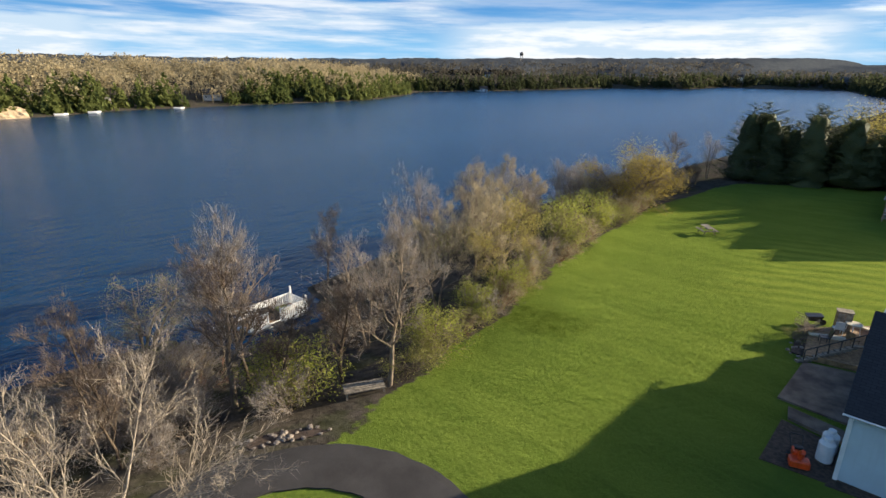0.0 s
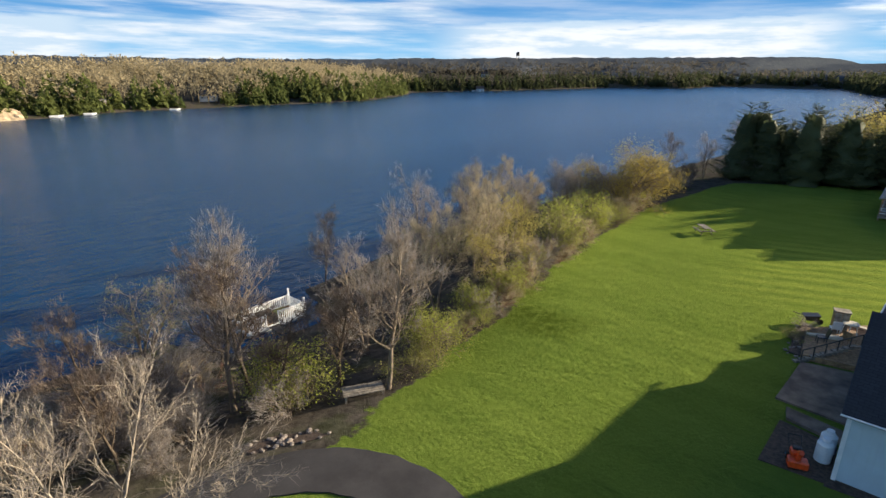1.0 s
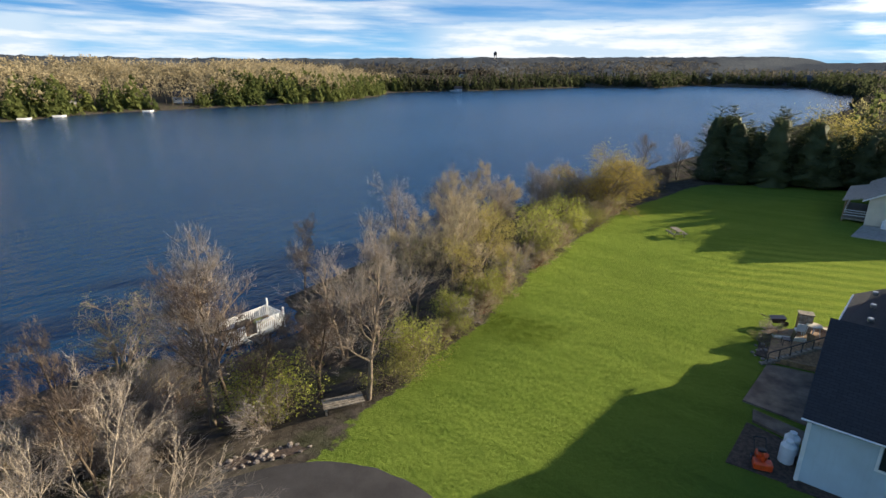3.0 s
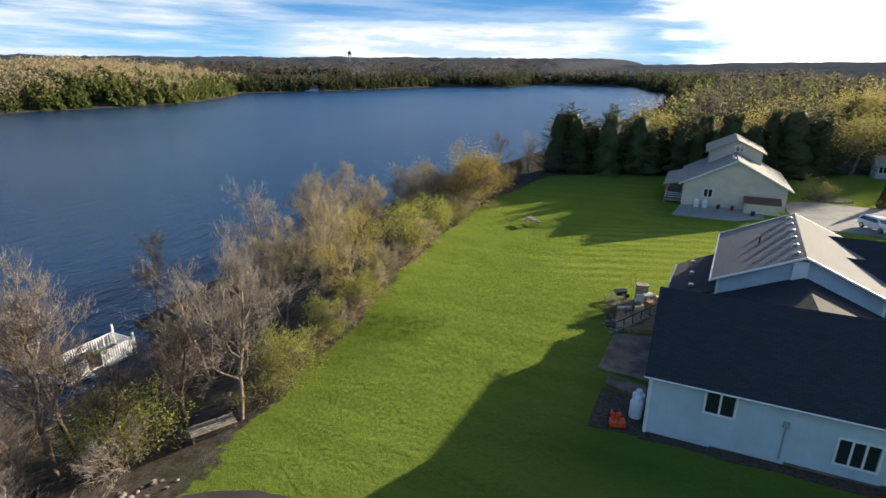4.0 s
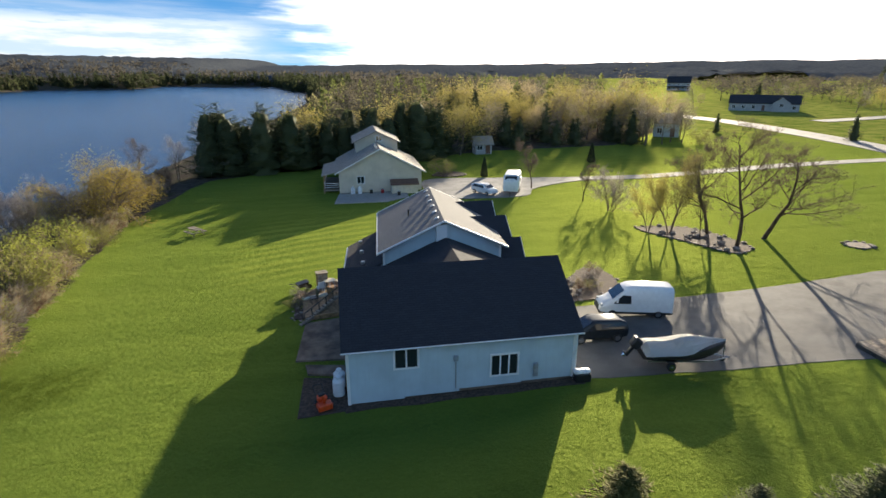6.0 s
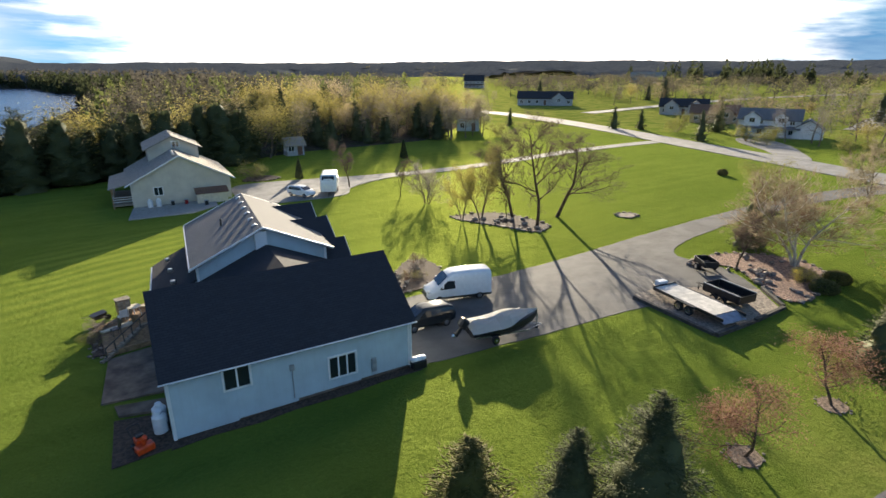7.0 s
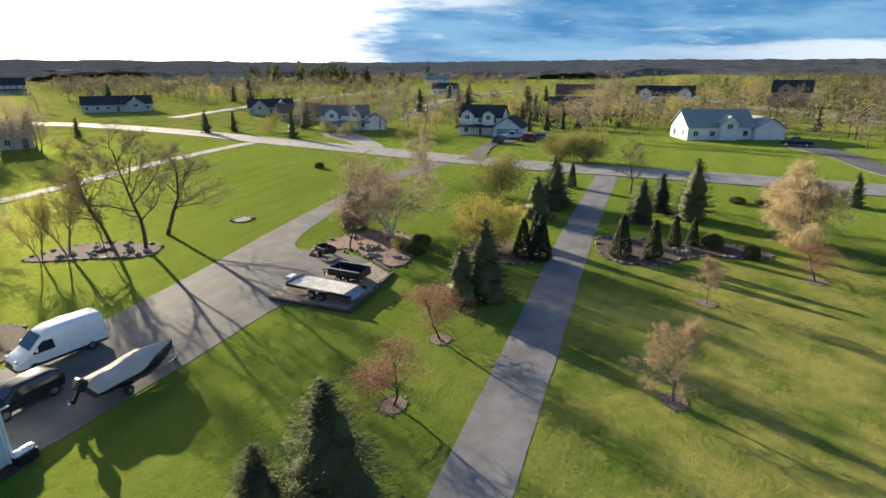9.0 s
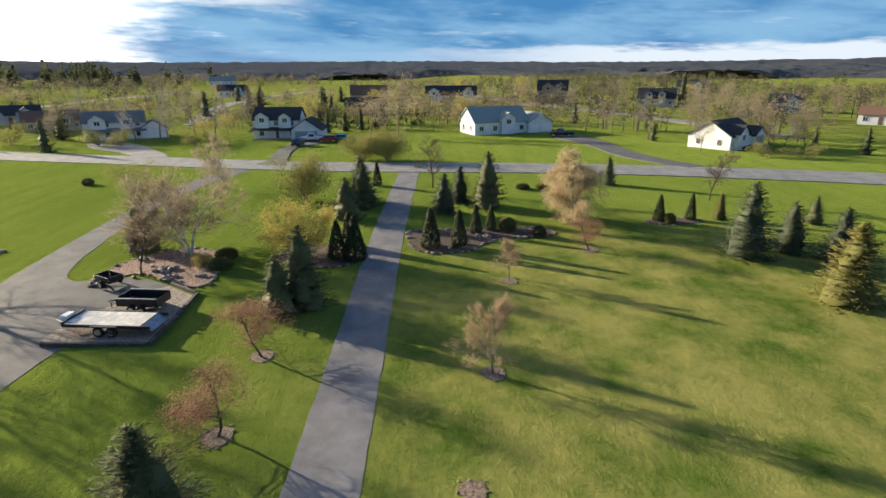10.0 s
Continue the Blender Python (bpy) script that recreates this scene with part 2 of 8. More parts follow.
    m.link(m.math("MULTIPLY", blades, 0.014), x.inputs[0])
    m.link(m.p.outputs[0], x.inputs[1])
    m.link(wax.outputs[0], x.inputs[2])
    m.link(x.outputs[0], m.nt.nodes["Material Output"].inputs["Surface"])
    return m.m


def water_material():
    m = Mat("lake_water", (0.004, 0.032, 0.086), 0.19, spec=0.5)
    m.set("IOR", 1.333)
    a = m.noise(0.55, 4, 0.6, stretch=(1.0, 0.42, 1.0, 0.5), lo=0.2, hi=0.8)
    b = m.noise(2.6, 4, 0.6, stretch=(1.0, 0.5, 1.0, 0.3), lo=0.2, hi=0.8)
    c = m.noise(0.012, 3, 0.5, stretch=(1.0, 0.35, 1.0, 0.7))
    h = m.math("ADD", a, m.math("MULTIPLY", b, 0.28))
    h = m.math("MULTIPLY", h, m.math("ADD", m.math("MULTIPLY", c, 0.5), 0.6))
    m.bump(h, 1.0, 0.30)
    return m.m


def asphalt_material(name, tone, tint=(1.0, 1.0, 1.0), rough=0.68):
    m = Mat(name, rough=max(rough, 0.8), spec=0.22)
    lo = tuple(tone * 0.72 * t for t in tint)
    hi = tuple(tone * 1.25 * t for t in tint)
    c = m.mix(m.noise(0.5, 5, 0.65), lo, hi)
    c = m.mix(m.math("MULTIPLY", m.noise(70, 3, lo=0.45, hi=0.7), 0.5), c, tuple(tone * 1.7 * t for t in tint))
    m.colour(c)
    m.bump(m.noise(90, 3), 0.4, 0.006)
    return m.m


def shingle_material(name, tone):
    m = Mat(name, rough=0.88, spec=0.2)
    b = m.node("ShaderNodeTexBrick")
    b.inputs["Scale"].default_value = 1.0
    b.inputs["Brick Width"].default_value, b.inputs["Row Height"].default_value, b.inputs["Mortar Size"].default_value = 0.33, 0.14, 0.008
    b.inputs["Color1"].default_value = (*[c * 0.9 for c in tone], 1)
    b.inputs["Color2"].default_value = (*[c * 1.08 for c in tone], 1)
    b.inputs["Mortar"].default_value = (*[c * 0.45 for c in tone], 1)
    uv = m.node("ShaderNodeUVMap")
    m.link(uv.outputs[0], b.inputs["Vector"])
    c = m.mix(m.math("MULTIPLY", m.noise(0.6, 4), 0.25), b.outputs["Color"], tuple(c * 0.8 for c in tone))
    m.colour(c)
    m.bump(m.math("SUBTRACT", m.noise(60, 2), b.outputs["Fac"]), 0.35, 0.01)
    return m.m


def siding_material(name, tone, pitch=0.11):
    """Painted lap siding: shallow steps every board."""
    m = Mat(name, rough=0.55, spec=0.35)
    sep = m.node("ShaderNodeSeparateXYZ")
    m.link(m.coord, sep.inputs[0])
    saw = m.math("FRACT", m.math("DIVIDE", sep.outputs[2], pitch))
    c = m.mix(m.noise(0.7, 5), tuple(v * 0.90 for v in tone), tuple(min(1, v * 1.06) for v in tone))
    streak = m.noise(1.2, 4, stretch=(6, 6, 0.5), lo=0.5, hi=0.75)
    m.colour(m.mix(m.math("MULTIPLY", streak, 0.22), c, tuple(v * 0.72 for v in tone)))
    m.bump(m.math("SUBTRACT", 1.0, saw), 0.8, 0.018)
    return m.m


def bark_material(name, tone):
    m = Mat(name, rough=0.92, spec=0.15)
    c = m.mix(m.noise(5, 5, stretch=(1, 1, 0.3)), tuple(v * 0.55 for v in tone), tuple(v * 1.3 for v in tone))
    m.colour(c)
    m.bump(m.noise(16, 4, stretch=(1, 1, 0.25)), 0.6, 0.02)
    return m.m


def leaf_material(name, a, b, trans=0.25):
    m = Mat(name, rough=0.7, spec=0.2)
    isl = m.node("ShaderNodeNewGeometry").outputs["Random Per Island"]
    c = m.mix(isl, a, b)
    c = m.mix(m.math("MULTIPLY", m.random(), 0.5), c, tuple(v * 0.7 for v in a))
    m.colour(c)
    t = m.node("ShaderNodeBsdfTranslucent")
    m.link(c, t.inputs["Color"])
    x = m.node("ShaderNodeMixShader")
    x.inputs[0].default_value = trans
    m.link(m.p.outputs[0], x.inputs[1])
    m.link(t.outputs[0], x.inputs[2])
    m.link(x.outputs[0], m.nt.nodes["Material Output"].inputs["Surface"])
    return m.m


def glass_material(name, colour=(0.02, 0.025, 0.03), rough=0.05):
    m = Mat(name, colour, rough, spec=0.8)
    return m.m


M = dict(
    ground=ground_material(), water=water_material(),
    lane=asphalt_material("lane_asphalt", 0.175, (1.0, 0.97, 0.98)), drive=asphalt_material("driveway_asphalt", 0.105, (1.0, 0.98, 0.97)),
    road=asphalt_material("road_asphalt", 0.21, (1.0, 0.99, 0.96), 0.85), loop=asphalt_material("loop_asphalt", 0.050, (1.06, 0.98, 0.95), 0.8),
    concrete=plain("concrete", (0.34, 0.32, 0.29), 0.85, bump=0.4), old_concrete=plain("stained_concrete", (0.185, 0.138, 0.103), 0.9, vary=0.25, scale=1.2, bump=0.4), gravel=plain("gravel", (0.30, 0.25, 0.20), 0.95, vary=0.25, scale=6, bump=0.8, bscale=25),
    chips=plain("wood_chips", (0.24, 0.175, 0.125), 0.95, vary=0.35, scale=9, bump=0.9, bscale=35), mulch=plain("mulch", (0.090, 0.060, 0.043), 0.95, vary=0.3, scale=7, bump=0.9, bscale=30), stone=plain("field_stone", (0.27, 0.225, 0.19), 0.85, vary=0.3, scale=3, bump=0.5),
    red_chips=plain("reddish_wood_chips", (0.30, 0.19, 0.14), 0.95, vary=0.35, scale=6, bump=0.9, bscale=30),
    sand=plain("sandy_bank", (0.50, 0.38, 0.24), 0.95, vary=0.25, scale=0.5, bump=0.5, bscale=2),
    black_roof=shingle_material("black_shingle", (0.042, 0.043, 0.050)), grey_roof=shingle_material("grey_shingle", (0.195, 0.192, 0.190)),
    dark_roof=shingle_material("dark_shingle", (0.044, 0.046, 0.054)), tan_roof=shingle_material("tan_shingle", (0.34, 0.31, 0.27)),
    brown_roof=shingle_material("brown_shingle", (0.20, 0.115, 0.08)), green_roof=shingle_material("green_shingle", (0.27, 0.32, 0.31)),
    blue_siding=siding_material("pale_blue_siding", (0.47, 0.57, 0.62)), cream_siding=siding_material("cream_siding", (0.58, 0.53, 0.43)),
    white_siding=siding_material("white_siding", (0.72, 0.735, 0.75)), grey_siding=siding_material("grey_siding", (0.42, 0.43, 0.44)),
    brick_wall=plain("tan_brickwork", (0.38, 0.29, 0.22), 0.85, vary=0.2, scale=5, bump=0.3),
    white=plain("white_paint", (0.78, 0.79, 0.79), 0.45, vary=0.05), cream=plain("cream_paint", (0.62, 0.56, 0.44), 0.6, vary=0.08),
    glass=glass_material("window_glass"), black=plain("black_plastic", (0.018, 0.018, 0.02), 0.45, vary=0.1), rubber=plain("rubber", (0.02, 0.02, 0.02), 0.85, vary=0.15),
    steel=plain("galvanised_steel", (0.45, 0.46, 0.47), 0.38, 0.85, vary=0.12), chrome=plain("chrome", (0.7, 0.7, 0.7), 0.15, 1.0, vary=0.05),
    grey=plain("grey_paint", (0.30, 0.32, 0.33), 0.5, vary=0.1),
    dark_timber=plain("dark_timber", (0.085, 0.075, 0.065), 0.9, vary=0.25, scale=4, bump=0.4), wood=plain("weathered_wood", (0.27, 0.23, 0.18), 0.88, vary=0.25, scale=5, bump=0.4), fresh_wood=plain("brown_wood", (0.30, 0.19, 0.10), 0.8, vary=0.2, scale=5, bump=0.3),
    white_car=plain("white_car_paint", (0.78, 0.79, 0.80), 0.12, vary=0.03), dark_car=plain("dark_car_paint", (0.022, 0.025, 0.028), 0.12, vary=0.1),
    red_car=plain("red_car_paint", (0.30, 0.03, 0.03), 0.15, vary=0.05), cover=leaf_material("boat_cover", (0.74, 0.73, 0.70), (0.80, 0.79, 0.76), 0.35), bleached=plain("bleached_planks", (0.66, 0.63, 0.57), 0.6, vary=0.14, scale=2.0, bump=0.3),
    black_steel=plain("black_steel", (0.025, 0.025, 0.028), 0.4, 0.2, vary=0.2), orange=plain("orange_enamel", (0.75, 0.08, 0.015), 0.35, vary=0.12),
    lamp_red=plain("red_lens", (0.35, 0.01, 0.01), 0.2, vary=0.05), clear=plain("clear_lens", (0.55, 0.57, 0.58), 0.1, vary=0.05), teal=plain("teal_paint", (0.05, 0.28, 0.30), 0.3, vary=0.1),
    lime_cloth=plain("faded_yellow_cloth", (0.42, 0.40, 0.12), 0.8, vary=0.2),
    bark=bark_material("grey_bark", (0.21, 0.165, 0.125)), dark_bark=bark_material("dark_bark", (0.10, 0.075, 0.055)), birch=bark_material("birch_bark", (0.62, 0.57, 0.50)),
    red_twig=bark_material("reddish_twig", (0.22, 0.11, 0.075)), pale_twig=bark_material("pale_twig", (0.31, 0.26, 0.205)),
    spruce=leaf_material("spruce_needles", (0.066, 0.082, 0.036), (0.155, 0.168, 0.078), 0.3), blue_spruce=leaf_material("blue_spruce_needles", (0.058, 0.076, 0.044), (0.135, 0.155, 0.085), 0.25),
    pine_needles=leaf_material("pine_needles", (0.070, 0.090, 0.044), (0.170, 0.182, 0.076), 0.38),
    gold_spruce=leaf_material("golden_needles", (0.095, 0.100, 0.026), (0.24, 0.21, 0.065), 0.25), cedar=leaf_material("cedar_foliage", (0.030, 0.040, 0.014), (0.065, 0.075, 0.025), 0.1),
    bud=leaf_material("tan_buds", (0.32, 0.23, 0.14), (0.45, 0.34, 0.20), 0.45), gold=leaf_material("golden_buds", (0.38, 0.325, 0.09), (0.52, 0.445, 0.145), 0.42), honey=leaf_material("honey_buds", (0.44, 0.345, 0.20), (0.58, 0.465, 0.28), 0.45), twig=leaf_material("fine_twigs", (0.25, 0.222, 0.20), (0.39, 0.345, 0.31), 0.35), dark_twig=leaf_material("dark_fine_twigs", (0.12, 0.09, 0.075), (0.20, 0.155, 0.12), 0.3), rust=leaf_material("rusty_twigs", (0.30, 0.25, 0.165), (0.43, 0.365, 0.24), 0.4),
    lime=leaf_material("young_leaves", (0.28, 0.31, 0.05), (0.42, 0.43, 0.10), 0.45), olive=leaf_material("olive_leaves", (0.22, 0.22, 0.06), (0.34, 0.32, 0.11), 0.45),
    willow_leaf=leaf_material("willow_buds", (0.36, 0.28, 0.06), (0.50, 0.39, 0.11), 0.45),
    red_leaf=leaf_material("reddish_leaves", (0.30, 0.165, 0.10), (0.44, 0.27, 0.17), 0.4), yellow=leaf_material("yellow_blossom", (0.55, 0.46, 0.10), (0.68, 0.58, 0.17), 0.4),
)

# ---- building helpers ----
def link_mesh(name, me, mat, parent=None, label=""):
    if mat is not None:
        me.materials.append(mat)
    ob = new(name, me)
    if parent is not None:
        ob.parent = parent
    if label:
        ob["label"] = label
    return ob


def part(name, bm, mat, parent=None, label="", smooth=False):
    """Link a bmesh as one mesh object under a thing or a part."""
    me = bpy.data.meshes.new(name)
    if not bm.loops.layers.uv:
        bm.loops.layers.uv.new()
    uv = bm.loops.layers.uv.active
    bm.normal_update()
    for f in bm.faces:
        n = f.normal
        t = Vector((-n.y, n.x, 0))
        t = t.normalized() if t.length > 1e-3 else Vector((1, 0, 0))
        b = n.cross(t)
        for lp in f.loops:
            lp[uv].uv = (lp.vert.co.dot(t), lp.vert.co.dot(b))
        f.smooth = smooth
    bm.to_mesh(me)
    bm.free()
    if smooth:
        me.set_sharp_from_angle(angle=radians(38))
    return link_mesh(name, me, mat, parent, label)


def thing(name, x, y, z=None, rz=0.0, label="", category="", group="", kind=""):
    e = new(name)
    e.empty_display_size = 0.3
    e.matrix_world = pose(x, y, height(x, y) if z is None else z, 0, 0, rz)
    return tagged(e, label, category, group, kind)


def box(bm, x0, x1, y0, y1, z0, z1, bevel=0.0):
    r = bmesh.ops.create_cube(bm, size=1.0, matrix=Matrix.Translation(((x0 + x1) / 2, (y0 + y1) / 2, (z0 + z1) / 2)) @ Matrix.Diagonal((abs(x1 - x0), abs(y1 - y0), abs(z1 - z0), 1)))
    if bevel:
        es = list({e for v in r["verts"] for e in v.link_edges})
        bmesh.ops.bevel(bm, geom=es, offset=bevel, segments=1, affect="EDGES")
    return bm


def boxes(*specs, bevel=0.0):
    bm = bmesh.new()
    for s in specs:
        box(bm, *s, bevel=bevel)
    return bm


def tube(bm, a, b, r0, r1=None, n=8):
    a, b = Vector(a), Vector(b)
    d = b - a
    q = d.to_track_quat("Z", "Y").to_matrix().to_4x4()
    bmesh.ops.create_cone(bm, cap_ends=True, segments=n, radius1=r0, radius2=r0 if r1 is None else r1, depth=d.length,
                          matrix=Matrix.Translation((a + b) / 2) @ q)
    return bm


def tubes_bm(*specs, n=8):
    bm = bmesh.new()
    for s in specs:
        tube(bm, *s, n=n)
    return bm


def prism(bm, pts, axis, lo, hi):
    """A polygon of (u, v) swept along an axis: x: (y, z), y: (x, z), z: (x, y)."""
    def at(p, w):
        return {"x": (w, p[0], p[1]), "y": (p[0], w, p[1]), "z": (p[0], p[1], w)}[axis]
    a = [bm.verts.new(at(p, lo)) for p in pts]
    b = [bm.verts.new(at(p, hi)) for p in pts]
    bm.faces.new(a)
    bm.faces.new(b[::-1])
    k = len(pts)
    for i in range(k):
        bm.faces.new((a[i], b[i], b[(i + 1) % k], a[(i + 1) % k]))
    bmesh.ops.recalc_face_normals(bm, faces=bm.faces)
    return bm


def prism_bm(pts, axis, lo, hi, bevel=0.0):
    bm = prism(bmesh.new(), pts, axis, lo, hi)
    if bevel:
        bmesh.ops.bevel(bm, geom=list(bm.edges), offset=bevel, segments=2, affect="EDGES", profile=0.6)
    return bm


def raw_mesh(name, verts, faces):
    """A mesh from arrays: verts (n, 3) and a list of index arrays, one for each face size."""
    me = bpy.data.meshes.new(name)
    me.vertices.add(len(verts))
    me.vertices.foreach_set("co", np.ascontiguousarray(verts, dtype=np.float32).ravel())
    faces = [f for f in faces if len(f)]
    loops = np.concatenate([f.ravel() for f in faces]).astype(np.int32)
    sizes = np.concatenate([np.full(len(f), f.shape[1]) for f in faces])
    me.loops.add(len(loops))
    me.loops.foreach_set("vertex_index", loops)
    me.polygons.add(len(sizes))
    starts = np.concatenate([[0], np.cumsum(sizes)[:-1]]).astype(np.int32)
    me.polygons.foreach_set("loop_start", starts)
    me.update(calc_edges=True)
    return me


def quad_slab(bm, pts, n, t=0.012):
    """A thin slab over four points, raised along n."""
    n = Vector(n).normalized()
    a = [bm.verts.new(Vector(p)) for p in pts]
    b = [bm.verts.new(Vector(p) + n * t) for p in pts]
    bm.faces.new(a)
    bm.faces.new(b[::-1])
    k = len(pts)
    for i in range(k):
        bm.faces.new((a[i], b[i], b[(i + 1) % k], a[(i + 1) % k]))
    bmesh.ops.recalc_face_normals(bm, faces=bm.faces)
    return bm


# ---- the lie of the land ----
LAKE_Z = -3.0
LAKE = np.array([(-43, -420), (-42, -60), (-38, -10), (-40, 2), (-39.5, 12.5), (-34.2, 14.8), (-33.8, 21.6), (-40.5, 24.5), (-43, 40), (-44, 60), (-41, 85), (-40, 110), (-33, 200), (-24, 380), (-15, 517),
                 (-50, 610), (-94, 803), (-249, 871), (-246, 715), (-335, 705), (-364, 499), (-410, 396), (-361, 341), (-307, 251), (-309, 185), (-313, 118),
                 (-309, 89), (-296, 62), (-288, 40), (-283, -40), (-300, -420)], float)


def shore(x, y):
    """Metres from the lake's edge, positive on land."""
    x, y = np.asarray(x, float), np.asarray(y, float)
    best = np.full(x.shape, 1e9)
    inside = np.zeros(x.shape, bool)
    for (ax, ay), (bx, by) in zip(LAKE, np.roll(LAKE, -1, axis=0)):
        dx, dy = bx - ax, by - ay
        t = np.clip(((x - ax) * dx + (y - ay) * dy) / (dx * dx + dy * dy), 0, 1)
        best = np.minimum(best, np.hypot(x - ax - t * dx, y - ay - t * dy))
        cross = (ay > y) != (by > y)
        inside ^= cross & (x < (bx - ax) * (y - ay) / (by - ay + 1e-12) + ax)
    return np.where(inside, -best, best)


def smooth(a, b, v):
    t = np.clip((v - a) / (b - a), 0, 1)
    return t * t * (3 - 2 * t)


def land(x, y):
    x, y = np.asarray(x, float), np.asarray(y, float)
    s = shore(x, y)
    base = 0.42 + 0.021 * np.clip(x, -20, 75) - 0.012 * np.clip(y, -40, 75)
    r = np.hypot(x, y)
    az = np.arctan2(x, y)
    swell = 0.5 + 0.5 * np.sin(x * 0.0031 + 1.3) * np.cos(y * 0.0027 - 0.4)
    east = smooth(-0.2, 0.8, az) * (az > 0)
    hill = smooth(420, 2300, r) * (24 + 11 * swell + 9 * east) + smooth(150, 420, r) * east * 3.0
    west = smooth(0, 90, s) * smooth(-230, -300, x) * 10 + smooth(60, 420, s) * smooth(-230, -330, x) * 12
    inland = base + hill + west
    bank = smooth(0.5, 20, s)
    z = LAKE_Z - 0.05 + (inland - LAKE_Z + 0.05) * bank + 0.22 * smooth(0.0, 1.5, s)
    return np.where(s < 0, LAKE_Z - 0.25 - 2.5 * smooth(0, 30, -s), z)


def height(x, y):
    return float(land(np.array([x]), np.array([y]))[0])


def spread(lo, hi, step, reach, grow=1.13):
    fine = list(np.arange(lo, hi + 0.01, step))
    d, a, b = step, [], []
    p = hi
    while p < reach:
        d *= grow
        p += d
        b.append(p)
    d, p = step, lo
    while p > -reach:
        d *= grow
        p -= d
        a.append(p)
    return np.array(a[::-1] + fine + b)


LAWN_EDGE = [(-17.2, -60), (-17.2, 0), (-17.2, 5), (-17.2, 9.5), (-17.4, 11.8), (-18.2, 14.5), (-18.7, 17), (-19.8, 22.2), (-20.6, 29.5), (-22.5, 39), (-24.0, 50), (-24.8, 58), (-25.6, 68), (-24.6, 82), (-23, 92.5), (-12, 98.5), (-4, 99.5), (8, 104), (30, 112), (60, 112), (80, 130)]


def litter_mask(x, y):
    """1 under the brush between lawn and lake and under the woods, 0 on grass."""
    ex = np.interp(y, [p[1] for p in LAWN_EDGE[:15]], [p[0] for p in LAWN_EDGE[:15]])
    brush = smooth(0.7, -0.7, x - ex)
    ey = np.interp(x, [p[0] for p in LAWN_EDGE[14:]], [p[1] for p in LAWN_EDGE[14:]])
    woods = smooth(-0.8, 0.8, y - ey) * smooth(92, 84, x) * smooth(1500, 1200, y)
    far = smooth(520, 700, np.hypot(x, y))
    west = smooth(-200, -240, x)
    s = shore(x, y)
    bank = smooth(20, 12, s) * smooth(80, 90, y)
    head = smooth(350, 400, y) * smooth(160, 110, x)
    return np.clip(np.maximum.reduce([bank, head, brush * (y < 100), woods, far * np.where(x > 250, 0.3, 0.85), west]), 0, 1)


def build_ground():
    gx, gy = spread(-60, 112, 1.4, 4600, 1.09), spread(-58, 128, 1.4, 4600, 1.09)
    X, Y = np.meshgrid(gx, gy)
    Z = land(X, Y)
    rng = np.random.default_rng(3)
    near = (np.abs(X) < 120) & (shore(X, Y) > 3)
    Z = Z + near * rng.normal(0, 0.002, Z.shape)
    V = np.stack([X, Y, Z], -1).reshape(-1, 3)
    nx, ny = len(gx), len(gy)
    i = (np.arange(ny - 1)[:, None] * nx + np.arange(nx - 1)[None]).ravel()
    F = np.stack([i, i + 1, i + nx + 1, i + nx], 1)
    me = raw_mesh("ground", V, [F])
    me.polygons.foreach_set("use_smooth", np.ones(len(F), bool))
    for name, values in (("litter", litter_mask(X, Y)), ("mown", smooth(40, 46, Y) * smooth(66, 58, Y) * smooth(-13, -8, X) * smooth(8, 3, X)), ("rank", smooth(2.9, 2.2, np.abs(X + 17.3 + 0.25 * (Y - 29))) * smooth(2.4, 1.7, np.abs(Y - 29 - 0.2 * (X + 17)))), ("dry", smooth(34, 16, np.hypot(X - 27, Y + 20)) + 0.75 * smooth(120, 190, np.hypot(X, Y)))):
        a = me.attributes.new(name, "FLOAT", "POINT")
        a.data.foreach_set("value", np.clip(values, 0, 1).astype(np.float32).ravel())
    ob = link_mesh("ground", me, M["ground"])
    tagged(ob, "mown green lawn running down to a brushy lake bank", "ground", kind="structure")


build_ground()

wx, wy = spread(-120, -20, 4.0, 900, 1.2), spread(-60, 200, 4.0, 900, 1.2)


def build_lake():
    X, Y = np.meshgrid(wx, wy)
    V = np.stack([X, Y, np.full(X.shape, LAKE_Z)], -1).reshape(-1, 3)
    nx, ny = len(wx), len(wy)
    i = (np.arange(ny - 1)[:, None] * nx + np.arange(nx - 1)[None]).ravel()
    F = np.stack([i, i + 1, i + nx + 1, i + nx], 1)
    keep = (shore(V[F].mean(1)[:, 0], V[F].mean(1)[:, 1]) < 60)
    ob = link_mesh("water", raw_mesh("water", V, [F[keep]]), M["water"])
    tagged(ob, "wind-rippled dark blue lake water", "lake", kind="structure")


build_lake()


def curve_through(pts, step=1.0):
    """Points along a smooth line through the given ones (Catmull-Rom)."""
    P = [Vector(p) for p in pts]
    P = [P[0] * 2 - P[1]] + P + [P[-1] * 2 - P[-2]]
    out = []
    for i in range(1, len(P) - 2):
        a, b, c, d = P[i - 1:i + 3]
        n = max(1, int((c - b).length / step))
        for k in range(n):
            t = k / n
            out.append(0.5 * (2 * b + (c - a) * t + (2 * a - 5 * b + 4 * c - d) * t * t + (3 * b - a - 3 * c + d) * t ** 3))
    return out + [P[-2]]


